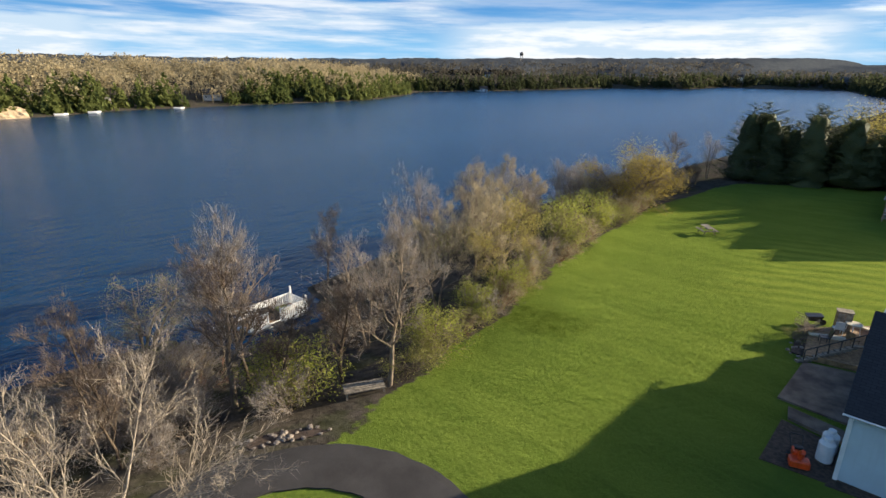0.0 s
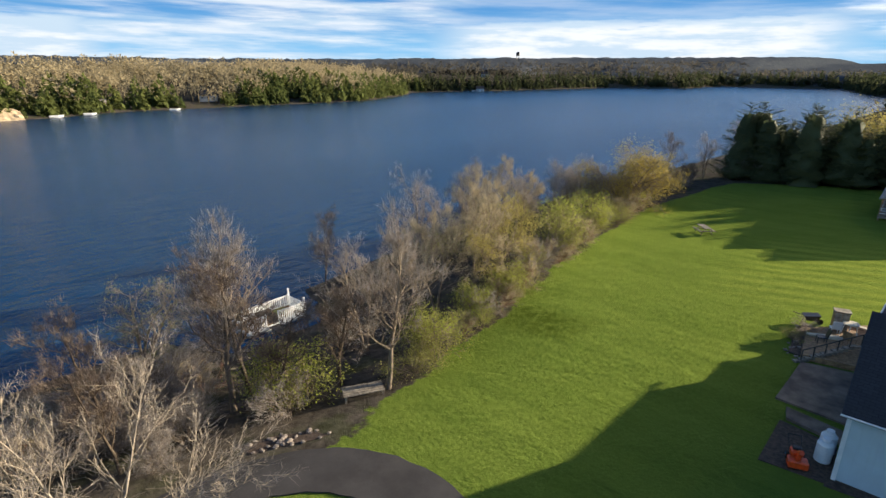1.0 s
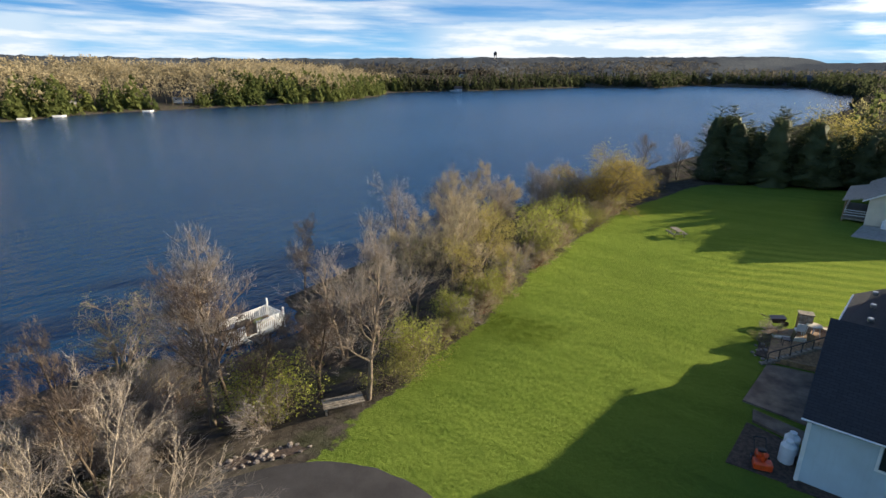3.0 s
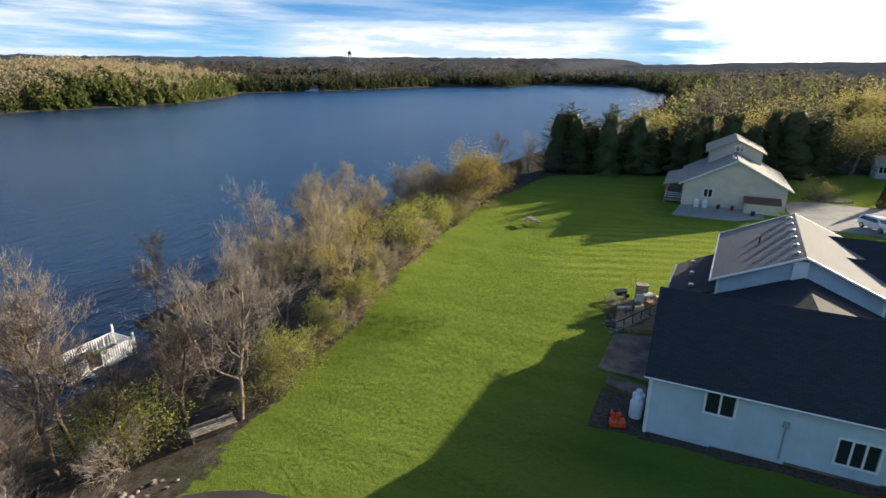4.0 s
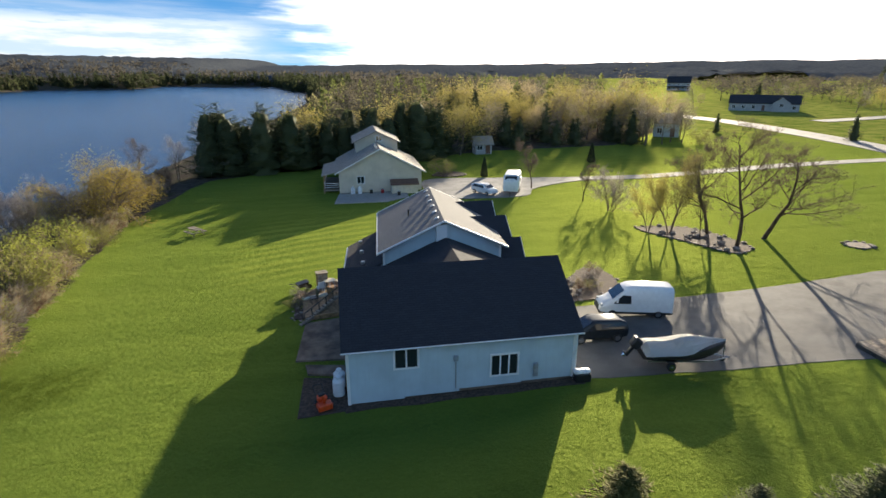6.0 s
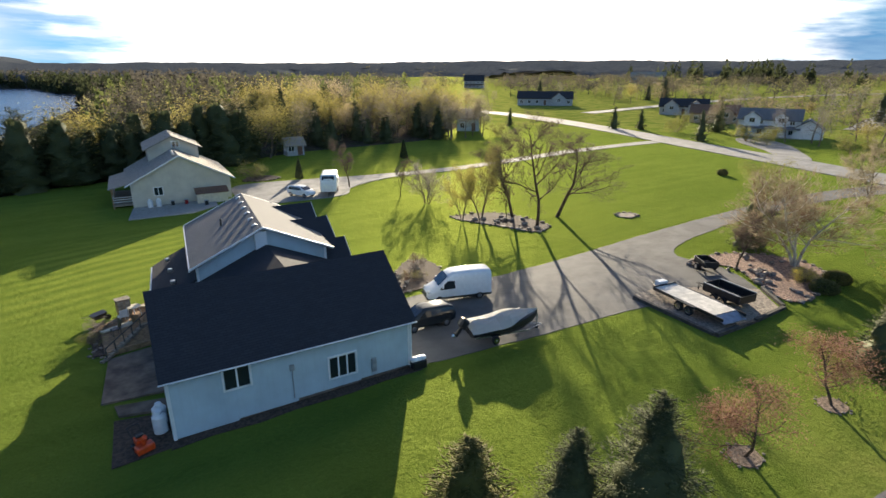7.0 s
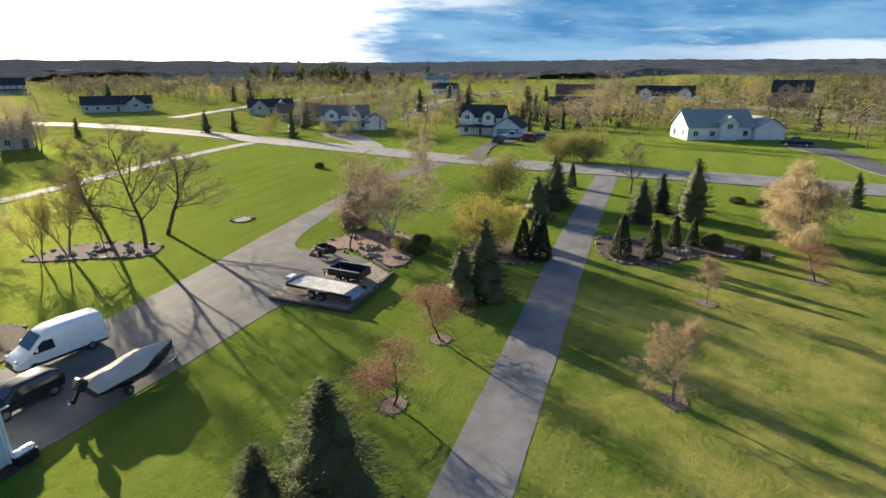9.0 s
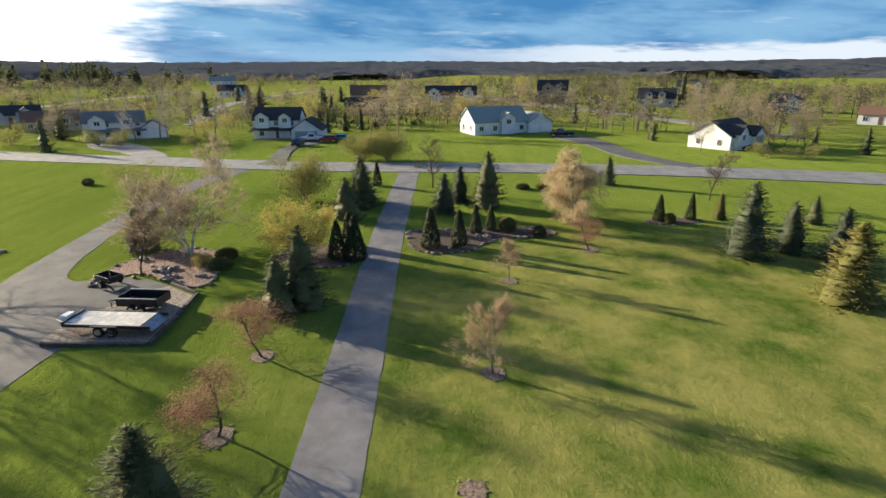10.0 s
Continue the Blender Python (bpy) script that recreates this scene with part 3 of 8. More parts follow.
def strip(name, pts, width, mat, label, category, lift=0.05, kind="structure", wobble=0.04):
    """A paved strip draped over the land along a smooth line, with real edges."""
    line = curve_through([(x, y) for x, y in pts], 1.2)
    rng = random.Random(7)
    bm = bmesh.new()
    rows = []
    for i, p in enumerate(line):
        t = (line[min(i + 1, len(line) - 1)] - line[max(i - 1, 0)]).normalized()
        n = Vector((-t.y, t.x))
        row = []
        w = width[0] + (width[1] - width[0]) * i / (len(line) - 1) if isinstance(width, tuple) else width
        for k in range(5):
            o = (k / 4 - 0.5) * w + (rng.uniform(-wobble, wobble) if k in (0, 4) else 0)
            q = p + n * o
            row.append(bm.verts.new((q.x, q.y, height(q.x, q.y) + lift)))
        low = [bm.verts.new((row[j].co.x, row[j].co.y, row[j].co.z - lift - 0.12)) for j in (0, 4)]
        rows.append([low[0], *row, low[1]])
    for a, b in zip(rows, rows[1:]):
        for k in range(6):
            bm.faces.new((a[k], b[k], b[k + 1], a[k + 1]))
    bmesh.ops.recalc_face_normals(bm, faces=bm.faces)
    ob = part(name, bm, mat)
    return tagged(ob, label, category, kind=kind)


def patch(name, pts, mat, label, category, lift=0.05, kind="structure", rough=0.06, curved=True, depth=0.12):
    """A paved or planted area with a smooth outline, draped over the land."""
    line = curve_through([*pts, pts[0]], 0.8)[:-1] if curved else [Vector(p) for p in pts]
    rng = random.Random(len(pts))
    bm = bmesh.new()
    top = []
    for p in line:
        x, y = p.x + rng.uniform(-rough, rough), p.y + rng.uniform(-rough, rough)
        top.append(bm.verts.new((x, y, height(x, y) + lift)))
    f = bm.faces.new(top)
    f.normal_update()
    if f.normal.z < 0:
        f.normal_flip()
    bmesh.ops.extrude_face_region(bm, geom=[f])
    for v in top:
        v.co.z -= lift + depth
    bmesh.ops.triangulate(bm, faces=[g for g in bm.faces if len(g.verts) > 4])
    bmesh.ops.recalc_face_normals(bm, faces=bm.faces)
    ob = part(name, bm, mat)
    return tagged(ob, label, category, kind=kind)


# paved ways
strip("road", [(40, -190), (56, -115), (72, -59), (75.6, -46), (79.7, -31), (83.5, -14), (86.2, 4), (88.5, 16), (93.5, 34), (99.5, 52), (107.5, 78), (115, 105), (121, 140), (121, 168), (112, 200)], 8.6,
      M["road"], "pale grey asphalt village road", "road", lift=0.10)
strip("private_lane", [(-6.5, 3.2), (2, 4.6), (17, 4.05), (30, 3.7), (48, 3.3), (66, 2.5), (84, 1.6)], 3.15, M["lane"], "straight grey asphalt lane between lawns", "lane", lift=0.014)


def build_loop():
    bm = bmesh.new()
    n = 64
    rings = []
    rng = random.Random(5)
    for r in (4.55, 5.4, 6.4, 7.35):
        ring = []
        for k in range(n):
            a = 2 * math.pi * k / n
            q = r + (rng.uniform(-0.05, 0.05) if r in (4.55, 7.35) else 0)
            x, y = -12.2 + q * math.cos(a) * 1.03, 5.6 + q * math.sin(a)
            ring.append(bm.verts.new((x, y, height(x, y) + 0.06)))
        rings.append(ring)
    for a, b in zip(rings, rings[1:]):
        for k in range(n):
            bm.faces.new((a[k], b[k], b[(k + 1) % n], a[(k + 1) % n]))
    ex = bmesh.ops.extrude_edge_only(bm, edges=[e for e in bm.edges if e.is_boundary])
    for g in ex["geom"]:
        if isinstance(g, bmesh.types.BMVert):
            g.co.z -= 0.18
    bmesh.ops.recalc_face_normals(bm, faces=bm.faces)
    tagged(part("turning_loop", bm, M["loop"]), "dark asphalt turning loop round a grass island", "driveway", kind="structure")


build_loop()
patch("driveway", [(12.2, 23.3), (20.8, 22.45), (29.8, 21.7), (30.4, 20), (30.5, 17.2), (36.2, 17.3), (38.8, 19.6), (40.6, 23.6), (40.1, 27.4), (42.5, 29.2), (48.3, 30.4), (60, 31.3), (74, 30.2), (90, 27.0),
                   (91, 31), (75, 33.6), (62, 34.2), (46, 33.6), (32.5, 32.5), (23, 32.2), (15.9, 32.3), (12.4, 32.0)], M["drive"], "grey asphalt driveway widening before the garage", "driveway", lift=0.022)
patch("side_driveway", [(12, 69.5), (24, 68.5), (27.5, 73.2), (36, 76.6), (48, 75.6), (66, 77.0), (90, 79.5), (104, 80), (104, 83), (90, 82.5), (66, 80.0), (48, 78.4), (34, 80), (24, 82.5), (12.5, 83.5)],
      M["road"], "pale asphalt driveway of the neighbouring house", "driveway", lift=0.07)

# ---- houses ----
def gable(bm, x0, x1, y0, y1, ze, zr, axis, t=0.16, over=0.0):
    """A pitched roof slab: the ridge runs along the axis; t: thickness."""
    if axis == "x":
        mid = (y0 + y1) / 2
        prism(bm, [(y0, ze), (mid, zr), (y1, ze), (y1, ze - t), (mid, zr - t), (y0, ze - t)], "x", x0, x1)
    else:
        mid = (x0 + x1) / 2
        prism(bm, [(x0, ze), (mid, zr), (x1, ze), (x1, ze - t), (mid, zr - t), (x0, ze - t)], "y", y0, y1)
    return bm


def gable_walls(bm, x0, x1, y0, y1, z0, ze, zr, axis):
    """A solid body with gable ends up to just below the roof."""
    if axis == "x":
        mid = (y0 + y1) / 2
        prism(bm, [(y0, z0), (y1, z0), (y1, ze), (mid, zr), (y0, ze)], "x", x0, x1)
    else:
        mid = (x0 + x1) / 2
        prism(bm, [(x0, z0), (x1, z0), (x1, ze), (mid, zr), (x0, ze)], "y", y0, y1)
    return bm


def window(parent, cx, face, z0, z1, w, side="y-", panes=2, trim=None, name="window"):
    """A framed window on a wall face. side: the wall's outward direction; face: its coordinate; cx: centre along it."""
    trim = trim or M["white"]
    s = -1 if side[1] == "-" else 1

    def b(bm, u0, u1, d0, d1, a, c):
        lo, hi = sorted((face + s * d0, face + s * d1))
        if side[0] == "y":
            box(bm, u0, u1, lo, hi, a, c)
        else:
            box(bm, lo, hi, u0, u1, a, c)
    t = 0.09
    fr = bmesh.new()
    loops = []
    for d, grow_by in ((-0.02, t), (0.07, t), (0.07, 0.0), (-0.02, 0.0)):
        q = face + s * d
        c = [(cx - w / 2 - grow_by, z0 - grow_by), (cx + w / 2 + grow_by, z0 - grow_by), (cx + w / 2 + grow_by, z1 + grow_by), (cx - w / 2 - grow_by, z1 + grow_by)]
        loops.append([fr.verts.new((u, q, v) if side[0] == "y" else (q, u, v)) for u, v in c])
    for i in range(4):
        p, q = loops[i], loops[(i + 1) % 4]
        for k in range(4):
            fr.faces.new((p[k], p[(k + 1) % 4], q[(k + 1) % 4], q[k]))
    bmesh.ops.recalc_face_normals(fr, faces=fr.faces)
    win = part(name, fr, trim, parent)
    for k in range(1, panes):
        m = bmesh.new()
        u = cx - w / 2 + w * k / panes
        b(m, u - 0.04, u + 0.04, 0.0, 0.055, z0, z1)
        part("mullion", m, trim, win)
    for k in range(panes):
        g = bmesh.new()
        u = cx - w / 2 + w * k / panes
        b(g, u + 0.03, u + w / panes - 0.03, 0.005, 0.025, z0, z1)
        part("pane", g, M["glass"], win)
    return win


def blue_house():
    e = thing("blue_house", 6, 30, 0.0, label="pale blue sided house with dark shingle roofs and attached garage", category="house")
    ox, oy = 6, 30

    def B(*s):
        return [(a[0] - ox, a[1] - ox, a[2] - oy, a[3] - oy, a[4], a[5]) for a in s]
    # garage wing: front wall y 23.5, eaves z 3.55, ridge y 27.35 z 6.4
    bm = gable_walls(bmesh.new(), -0.3 - ox, 11.9 - ox, 23.5 - oy, 31.2 - oy, 0.80, 3.62, 6.22, "x")
    part("garage_wall", bm, M["blue_siding"], e, "pale blue lap siding")
    bm = prism_bm([(-0.3 - ox, 0.42), (2.6 - ox, 0.44), (2.6 - ox, 0.54), (5.5 - ox, 0.56), (5.5 - ox, 0.70), (8.9 - ox, 0.72), (8.9 - ox, 0.79), (11.9 - ox, 0.795), (11.9 - ox, 0.80), (-0.3 - ox, 0.80)], "y", 23.5 - oy, 23.58 - oy)
    part("lower_siding", bm, M["blue_siding"], e, "lowest boards stepping up with the ground")
    part("lower_siding", boxes(*B((-0.3, -0.24, 23.58, 31.2, 0.42, 0.80))), M["blue_siding"], e)
    bm = boxes(*B((-0.24, 11.86, 23.58, 31.15, -0.6, 0.795)))
    part("foundation", bm, M["old_concrete"], e, "bare grey concrete foundation")
    bm = gable(bmesh.new(), -0.5 - ox, 12.12 - ox, 23.15 - oy, 31.55 - oy, 3.60, 6.45, "x", 0.14)
    part("garage_roof", bm, M["black_roof"], e, "black asphalt shingles")
    bm = boxes(*B((-0.52, 12.14, 23.07, 23.15, 3.51, 3.575)), bevel=0.015)
    part("gutter", bm, M["white"], e, "white eaves gutter")
    for x in (-0.24, 11.78):
        part("corner_trim", boxes(*B((x - 0.06, x + 0.10, 23.46, 23.50, 0.3 if x < 0 else 0.76, 3.5))), M["white"], e)
    part("downpipe", boxes(*B((11.83, 11.92, 23.38, 23.46, 0.6, 3.45))), M["white"], e)
    window(e, 2.73 - ox, 23.5 - oy, 2.28, 3.34, 1.16, "y-", 2)
    window(e, 7.92 - ox, 23.5 - oy, 1.33, 2.50, 1.42, "y-", 3)
    part("meter_box", boxes(*B((9.52, 9.78, 23.36, 23.5, 1.05, 1.85)), bevel=0.02), M["grey"], e)
    part("conduit", tubes_bm(((5.3 - ox, 23.46 - oy, 0.8), (5.3 - ox, 23.46 - oy, 2.5), 0.03)), M["grey"], e)
    part("vent_box", boxes(*B((5.18, 5.42, 23.38, 23.5, 2.4, 2.72)), bevel=0.02), M["grey"], e)
    # link roof running from the garage ridge to the main gable
    bm = gable_walls(bmesh.new(), 1.9 - ox, 11.3 - ox, 29.0 - oy, 33.7 - oy, -0.4, 3.7, 5.75, "y")
    part("link_wall", bm, M["blue_siding"], e)
    bm = gable(bmesh.new(), 1.5 - ox, 11.7 - ox, 28.0 - oy, 33.66 - oy, 3.75, 5.95, "y", 0.14)
    part("link_roof", bm, M["dark_roof"], e, "dark asphalt shingles")
    # main body: gable end y 33.7, ridge from x 6.5; it stands slightly askew to the garage
    def askew(bm):
        for v in bm.verts:
            v.co.x += 0.062 * (v.co.y - (33.35 - oy))
        return bm
    bm = askew(gable_walls(bmesh.new(), 2.4 - ox, 10.6 - ox, 33.7 - oy, 43.8 - oy, -0.6, 5.14, 7.02, "y"))
    part("main_wall", bm, M["blue_siding"], e, "pale blue lap siding")
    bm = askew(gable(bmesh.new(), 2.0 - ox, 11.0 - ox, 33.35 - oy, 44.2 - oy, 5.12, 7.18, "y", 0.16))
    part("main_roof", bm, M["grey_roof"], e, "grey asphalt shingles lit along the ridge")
    for y0, y1 in ((33.27, 33.35), (44.2, 44.28)):
        for x0 in (1.97, 11.03):
            bm = prism(bmesh.new(), [(x0 - ox, 5.14), (6.5 - ox, 7.20), (6.5 - ox, 7.08), (x0 - ox, 5.02)], "y", y0 - oy, y1 - oy)
            part("rake_board", askew(bm), M["white"], e)
    part("eaves_board", askew(boxes(*B((1.92, 2.0, 33.3, 44.25, 4.98, 5.09)))), M["white"], e)
    part("chimney_chase", boxes(*B((5.98, 6.72, 33.45, 33.7, 4.9, 6.86)), bevel=0.01), M["white_siding"], e, "white siding chase")
    for x in (2.42, 10.5):
        part("main_corner_trim", boxes(*B((x - 0.07, x + 0.07, 33.64, 33.7, 3.0, 5.2))), M["white"], e)
    for k in range(6):
        y = 34.5 + 1.75 * k
        x = 6.12 + 0.062 * (y - 33.35)
        bm = prism_bm([(-0.16, -0.12), (0.16, 0.02), (0.16, 0.12), (0.08, 0.15), (-0.10, 0.08), (-0.16, 0.0)], "y", -0.17, 0.17, 0.012)
        bmesh.ops.translate(bm, verts=bm.verts, vec=(x - ox, y - oy, 6.98))
        part("roof_vent", bm, M["steel"], e, "galvanised roof vent near the ridge")
    part("vent_pipe", tubes_bm(((4.7 - ox, 38.6 - oy, 6.1), (4.7 - ox, 38.6 - oy, 6.72), 0.06)), M["black"], e)
    part("vent_pipe", tubes_bm(((4.05 - ox, 29.9 - oy, 4.2), (4.05 - ox, 29.9 - oy, 5.15), 0.05)), M["black"], e)
    # three gables facing the street
    for y0, y1, xr, zr in [(33.7, 36.6, 12.45, 5.2), (36.4, 40.4, 12.25, 6.0), (40.6, 43.8, 12.2, 6.3)]:
        bm = gable_walls(bmesh.new(), 8.0 - ox, xr - 0.4 - ox, y0 + 0.3 - oy, y1 - 0.3 - oy, -0.4, zr - 1.35, zr - 0.16, "x")
        part("gable_wall", bm, M["blue_siding"], e)
        bm = gable(bmesh.new(), 8.0 - ox, xr - ox, y0 - oy, y1 - oy, zr - 1.35, zr, "x", 0.13)
        part("gable_roof", bm, M["dark_roof"], e, "dark shingles on a street gable")
        for s_ in (-1, 1):
            mid, half = (y0 + y1) / 2 - oy, (y1 - y0) / 2
            part("gable_fascia", prism(bmesh.new(), [(mid, zr + 0.02), (mid + s_ * half, zr - 1.33), (mid + s_ * half, zr - 1.50), (mid, zr - 0.15)], "x", xr - ox, xr + 0.04 - ox), M["white"], e)
    # low sun room roof on the lake side, hipped at its far corner
    part("sunroom_wall", askew(boxes(*B((0.0, 2.45, 34.2, 42.2, -0.6, 2.95)))), M["blue_siding"], e)
    bm = bmesh.new()
    top = [(-0.45, 33.9, 3.05), (2.45, 33.9, 4.35), (2.45, 42.0, 4.35), (0.6, 42.7, 3.3), (-0.45, 41.6, 3.05)]
    quad_slab(bm, [(x - ox, y - oy, zz - 0.16) for x, y, zz in top], (0, 0, 1), 0.16)
    part("sunroom_roof", askew(bm), M["dark_roof"], e, "low dark shingle roof")
    part("sunroom_gutter", askew(boxes(*B((-0.55, -0.45, 33.9, 41.6, 2.88, 2.99)))), M["white"], e)
    for k in range(3):
        part("roof_vent", boxes(*B((0.9, 1.2, 35.2 + 2.4 * k, 35.5 + 2.4 * k, 3.72, 3.95)), bevel=0.05), M["steel"], e)
    for y in (36.0, 38.4, 40.8):
        window(e, y - oy, 0.12 - ox, 0.7, 2.3, 1.6, "x-", 2)
    # garage door side
    for y in (25.9, 29.0):
        part("garage_door", boxes(*B((11.88, 11.96, y - 1.3, y + 1.3, 0.55, 2.75))), M["white"], e)
    return e


blue_house()


def cream_house():
    e = thing("cream_house", 5, 84, height(5, 77), label="cream sided house with tan roof above the lake lawn", category="house")
    e.scale = (1.0, 1.0, 0.90)
    ox, oy = 5, 84

    def P(name, bm, mat, label=""):
        return part(name, bm, mat, e, label)
    bm = gable_walls(bmesh.new(), -5.9, 6.1, -7, 7, -0.6, 3.25, 6.75, "y")
    P("wall", bm, M["cream_siding"])
    P("foundation", boxes((-5.85, 6.05, -7.04, 7, -0.8, 0.05)), M["concrete"])
    P("roof", gable(bmesh.new(), -6.5, 6.7, -7.4, 7.3, 3.2, 7.05, "y", 0.18), M["tan_roof"], "tan asphalt shingles")
    # raised back roof with its own gable
    P("upper_wall", gable_walls(bmesh.new(), -3.2, 3.4, 1.0, 9.8, 3.0, 7.0, 8.7, "y"), M["cream_siding"])
    P("upper_roof", gable(bmesh.new(), -3.7, 3.9, 0.6, 10.2, 6.95, 8.95, "y", 0.18), M["tan_roof"])
    for s in (-1, 1):
        bm = prism(bmesh.new(), [(0.1, 7.08), (s * 6.6 + 0.1, 3.22), (s * 6.6 + 0.1, 3.02), (0.1, 6.88)], "y", -7.46, -7.4)
        P("rake_board", bm, M["white"])
    for k in range(5):
        y = -6 + 1.1 * k
        P("roof_vent", boxes((-0.55, -0.2, y - 0.15, y + 0.15, 6.9, 7.15), bevel=0.04), M["steel"])
    window(e, -2.8, -7.0, 1.5, 2.6, 1.0, "y-", 2)
    window(e, 0.5, 1.0, 7.2, 8.0, 0.9, "y-", 2)
    # lake-side deck with posts and rail
    P("deck", boxes((-8.2, -5.9, -6, 4, 0.15, 0.4)), M["wood"])
    P("deck_roof", prism(bmesh.new(), [(-8.4, 2.75), (-5.9, 3.45), (-5.9, 3.3), (-8.4, 2.6)], "y", -6.2, 4.2), M["tan_roof"])
    for y in (-5.9, -3.5, -1.0, 1.5, 3.9):
        P("post", boxes((-8.15, -8.0, y - 0.07, y + 0.07, -0.6, 2.65)), M["fresh_wood"])
    for z in (0.75, 1.1, 1.4):
        P("rail", boxes((-8.1, -8.03, -6, 4, z, z + 0.07), (-8.1, -5.9, -6.0, -5.93, z, z + 0.07)), M["white"])
    return e


cream_house()


def lean_shed():
    e = thing("garden_shed", 13.4 - 5.0, 75.6, label="low cream lean-to with a brown roof against the house wall", category="shed")
    part("wall", prism_bm([(-0.75, 0), (0.75, 0), (0.75, 1.75), (-0.75, 1.3)], "x", -1.9, 1.9), M["cream"], e)
    part("roof", prism_bm([(-0.9, 1.28), (0.8, 1.80), (0.8, 1.88), (-0.9, 1.36)], "x", -2.05, 2.05), M["brown_roof"], e)


lean_shed()


def far_house(x, y, rz, w, d, he, hr, wall, roof, label, cross=None, garage=None, storeys=1, z=None, name="house", s=1.0):
    """A village house: body along x, optional cross gables and a garage; the front faces -y."""
    e = thing(name, x, y, z, rz, label=label, category="house", group="village houses")
    e.scale = (s, s, s)
    part("wall", gable_walls(bmesh.new(), -w / 2, w / 2, -d / 2, d / 2, -0.8, he, hr - 0.15, "x"), wall, e)
    part("roof", gable(bmesh.new(), -w / 2 - 0.4, w / 2 + 0.4, -d / 2 - 0.4, d / 2 + 0.4, he - 0.05, hr, "x", 0.2), roof, e)
    n = max(2, int(w / 3.2))
    for st in range(storeys):
        z0 = 0.9 + 2.7 * st
        for k in range(n):
            u = -w / 2 + w * (k + 0.5) / n
            if st == 0 and k == n // 2:
                fr = part("door", boxes((u - 0.5, u + 0.5, -d / 2 - 0.06, -d / 2, 0.1, 2.15)), M["brown_roof"], e)
                continue
            window(e, u, -d / 2, z0, z0 + 1.2, 1.1, "y-", 2)
        for sx, face in (("x-", -w / 2), ("x+", w / 2)):
            for v in (-d / 4, d / 4):
                window(e, v, face, z0, z0 + 1.2, 0.9, sx, 2)
    if storeys == 2:
        part("porch_roof", prism_bm([(-d / 2, 3.2), (-d / 2 - 1.9, 2.55), (-d / 2 - 1.9, 2.4), (-d / 2, 3.05)], "x", -w / 2 - 0.2, w / 2 + 0.2), roof, e)
        for k in range(5):
            u = -w / 2 + 0.3 + (w - 0.6) * k / 4
            part("porch_post", boxes((u - 0.07, u + 0.07, -d / 2 - 1.75, -d / 2 - 1.6, -0.5, 2.45)), M["white"], e)
        part("porch_floor", boxes((-w / 2, w / 2, -d / 2 - 1.8, -d / 2, -0.6, 0.2)), M["concrete"], e)
    for cx, cw, cz in cross or ():
        part("front_gable_wall", gable_walls(bmesh.new(), cx - cw / 2, cx + cw / 2, -d / 2 - 1.0, 0, 3.0 if storeys == 2 else -0.5, cz - cw * 0.36, cz - 0.12, "y"), wall, e)
        part("front_gable_roof", gable(bmesh.new(), cx - cw / 2 - 0.35, cx + cw / 2 + 0.35, -d / 2 - 1.35, 0, cz - cw * 0.36 - 0.12, cz, "y", 0.16), roof, e)
        window(e, cx, -d / 2 - 1.0, cz - cw * 0.36 - 1.5, cz - cw * 0.36 - 0.4, min(1.3, cw * 0.45), "y-", 2)
    if garage:
        gx, gw, gd, ghe, ghr, doors = garage
        part("garage_wall", gable_walls(bmesh.new(), gx - gw / 2, gx + gw / 2, -d / 2 - gd, d / 2 - 2, -0.8, ghe, ghr - 0.15, "y"), wall, e)
        part("garage_roof", gable(bmesh.new(), gx - gw / 2 - 0.4, gx + gw / 2 + 0.4, -d / 2 - gd - 0.4, d / 2 - 1.6, ghe - 0.1, ghr, "y", 0.18), roof, e)
        for k in range(doors):
            u = gx - gw / 2 + gw * (k + 0.5) / doors
            wd = gw / doors * 0.74
            part("garage_door", boxes((u - wd / 2, u + wd / 2, -d / 2 - gd - 0.06, -d / 2 - gd, 0.0, 2.3)), M["white"] if doors > 1 else M["grey"], e)
    return e

# ---- vehicles ----
def shell(sections, cap=True):
    """A closed hull through cross sections (x, z_low, half_low, z_belt, half_belt, z_top, half_top)."""
    bm = bmesh.new()
    rings = []
    for x, z0, w0, z1, w1, z2, w2 in sections:
        h = z2 - z1
        pts = [(w0 * 0.9, z0), (w0, z0 + 0.08), (w1 - 0.01, z1 - 0.06), (w1, z1), (w2 + (w1 - w2) * 0.55, z1 + h * 0.45), (w2 + (w1 - w2) * 0.18, z1 + h * 0.82), (w2 * 0.94, z2 - h * 0.07), (w2 * 0.82, z2 - h * 0.02), (w2 * 0.45, z2)]
        ring = [(y, z) for y, z in pts] + [(-y, z) for y, z in pts[::-1]]
        rings.append([bm.verts.new((x, y, z)) for y, z in ring])
    n = len(rings[0])
    for a, b in zip(rings, rings[1:]):
        for k in range(n):
            bm.faces.new((a[k], a[(k + 1) % n], b[(k + 1) % n], b[k]))
    bm.faces.new(rings[0][::-1])
    bm.faces.new(rings[-1])
    bmesh.ops.recalc_face_normals(bm, faces=bm.faces)
    return bm


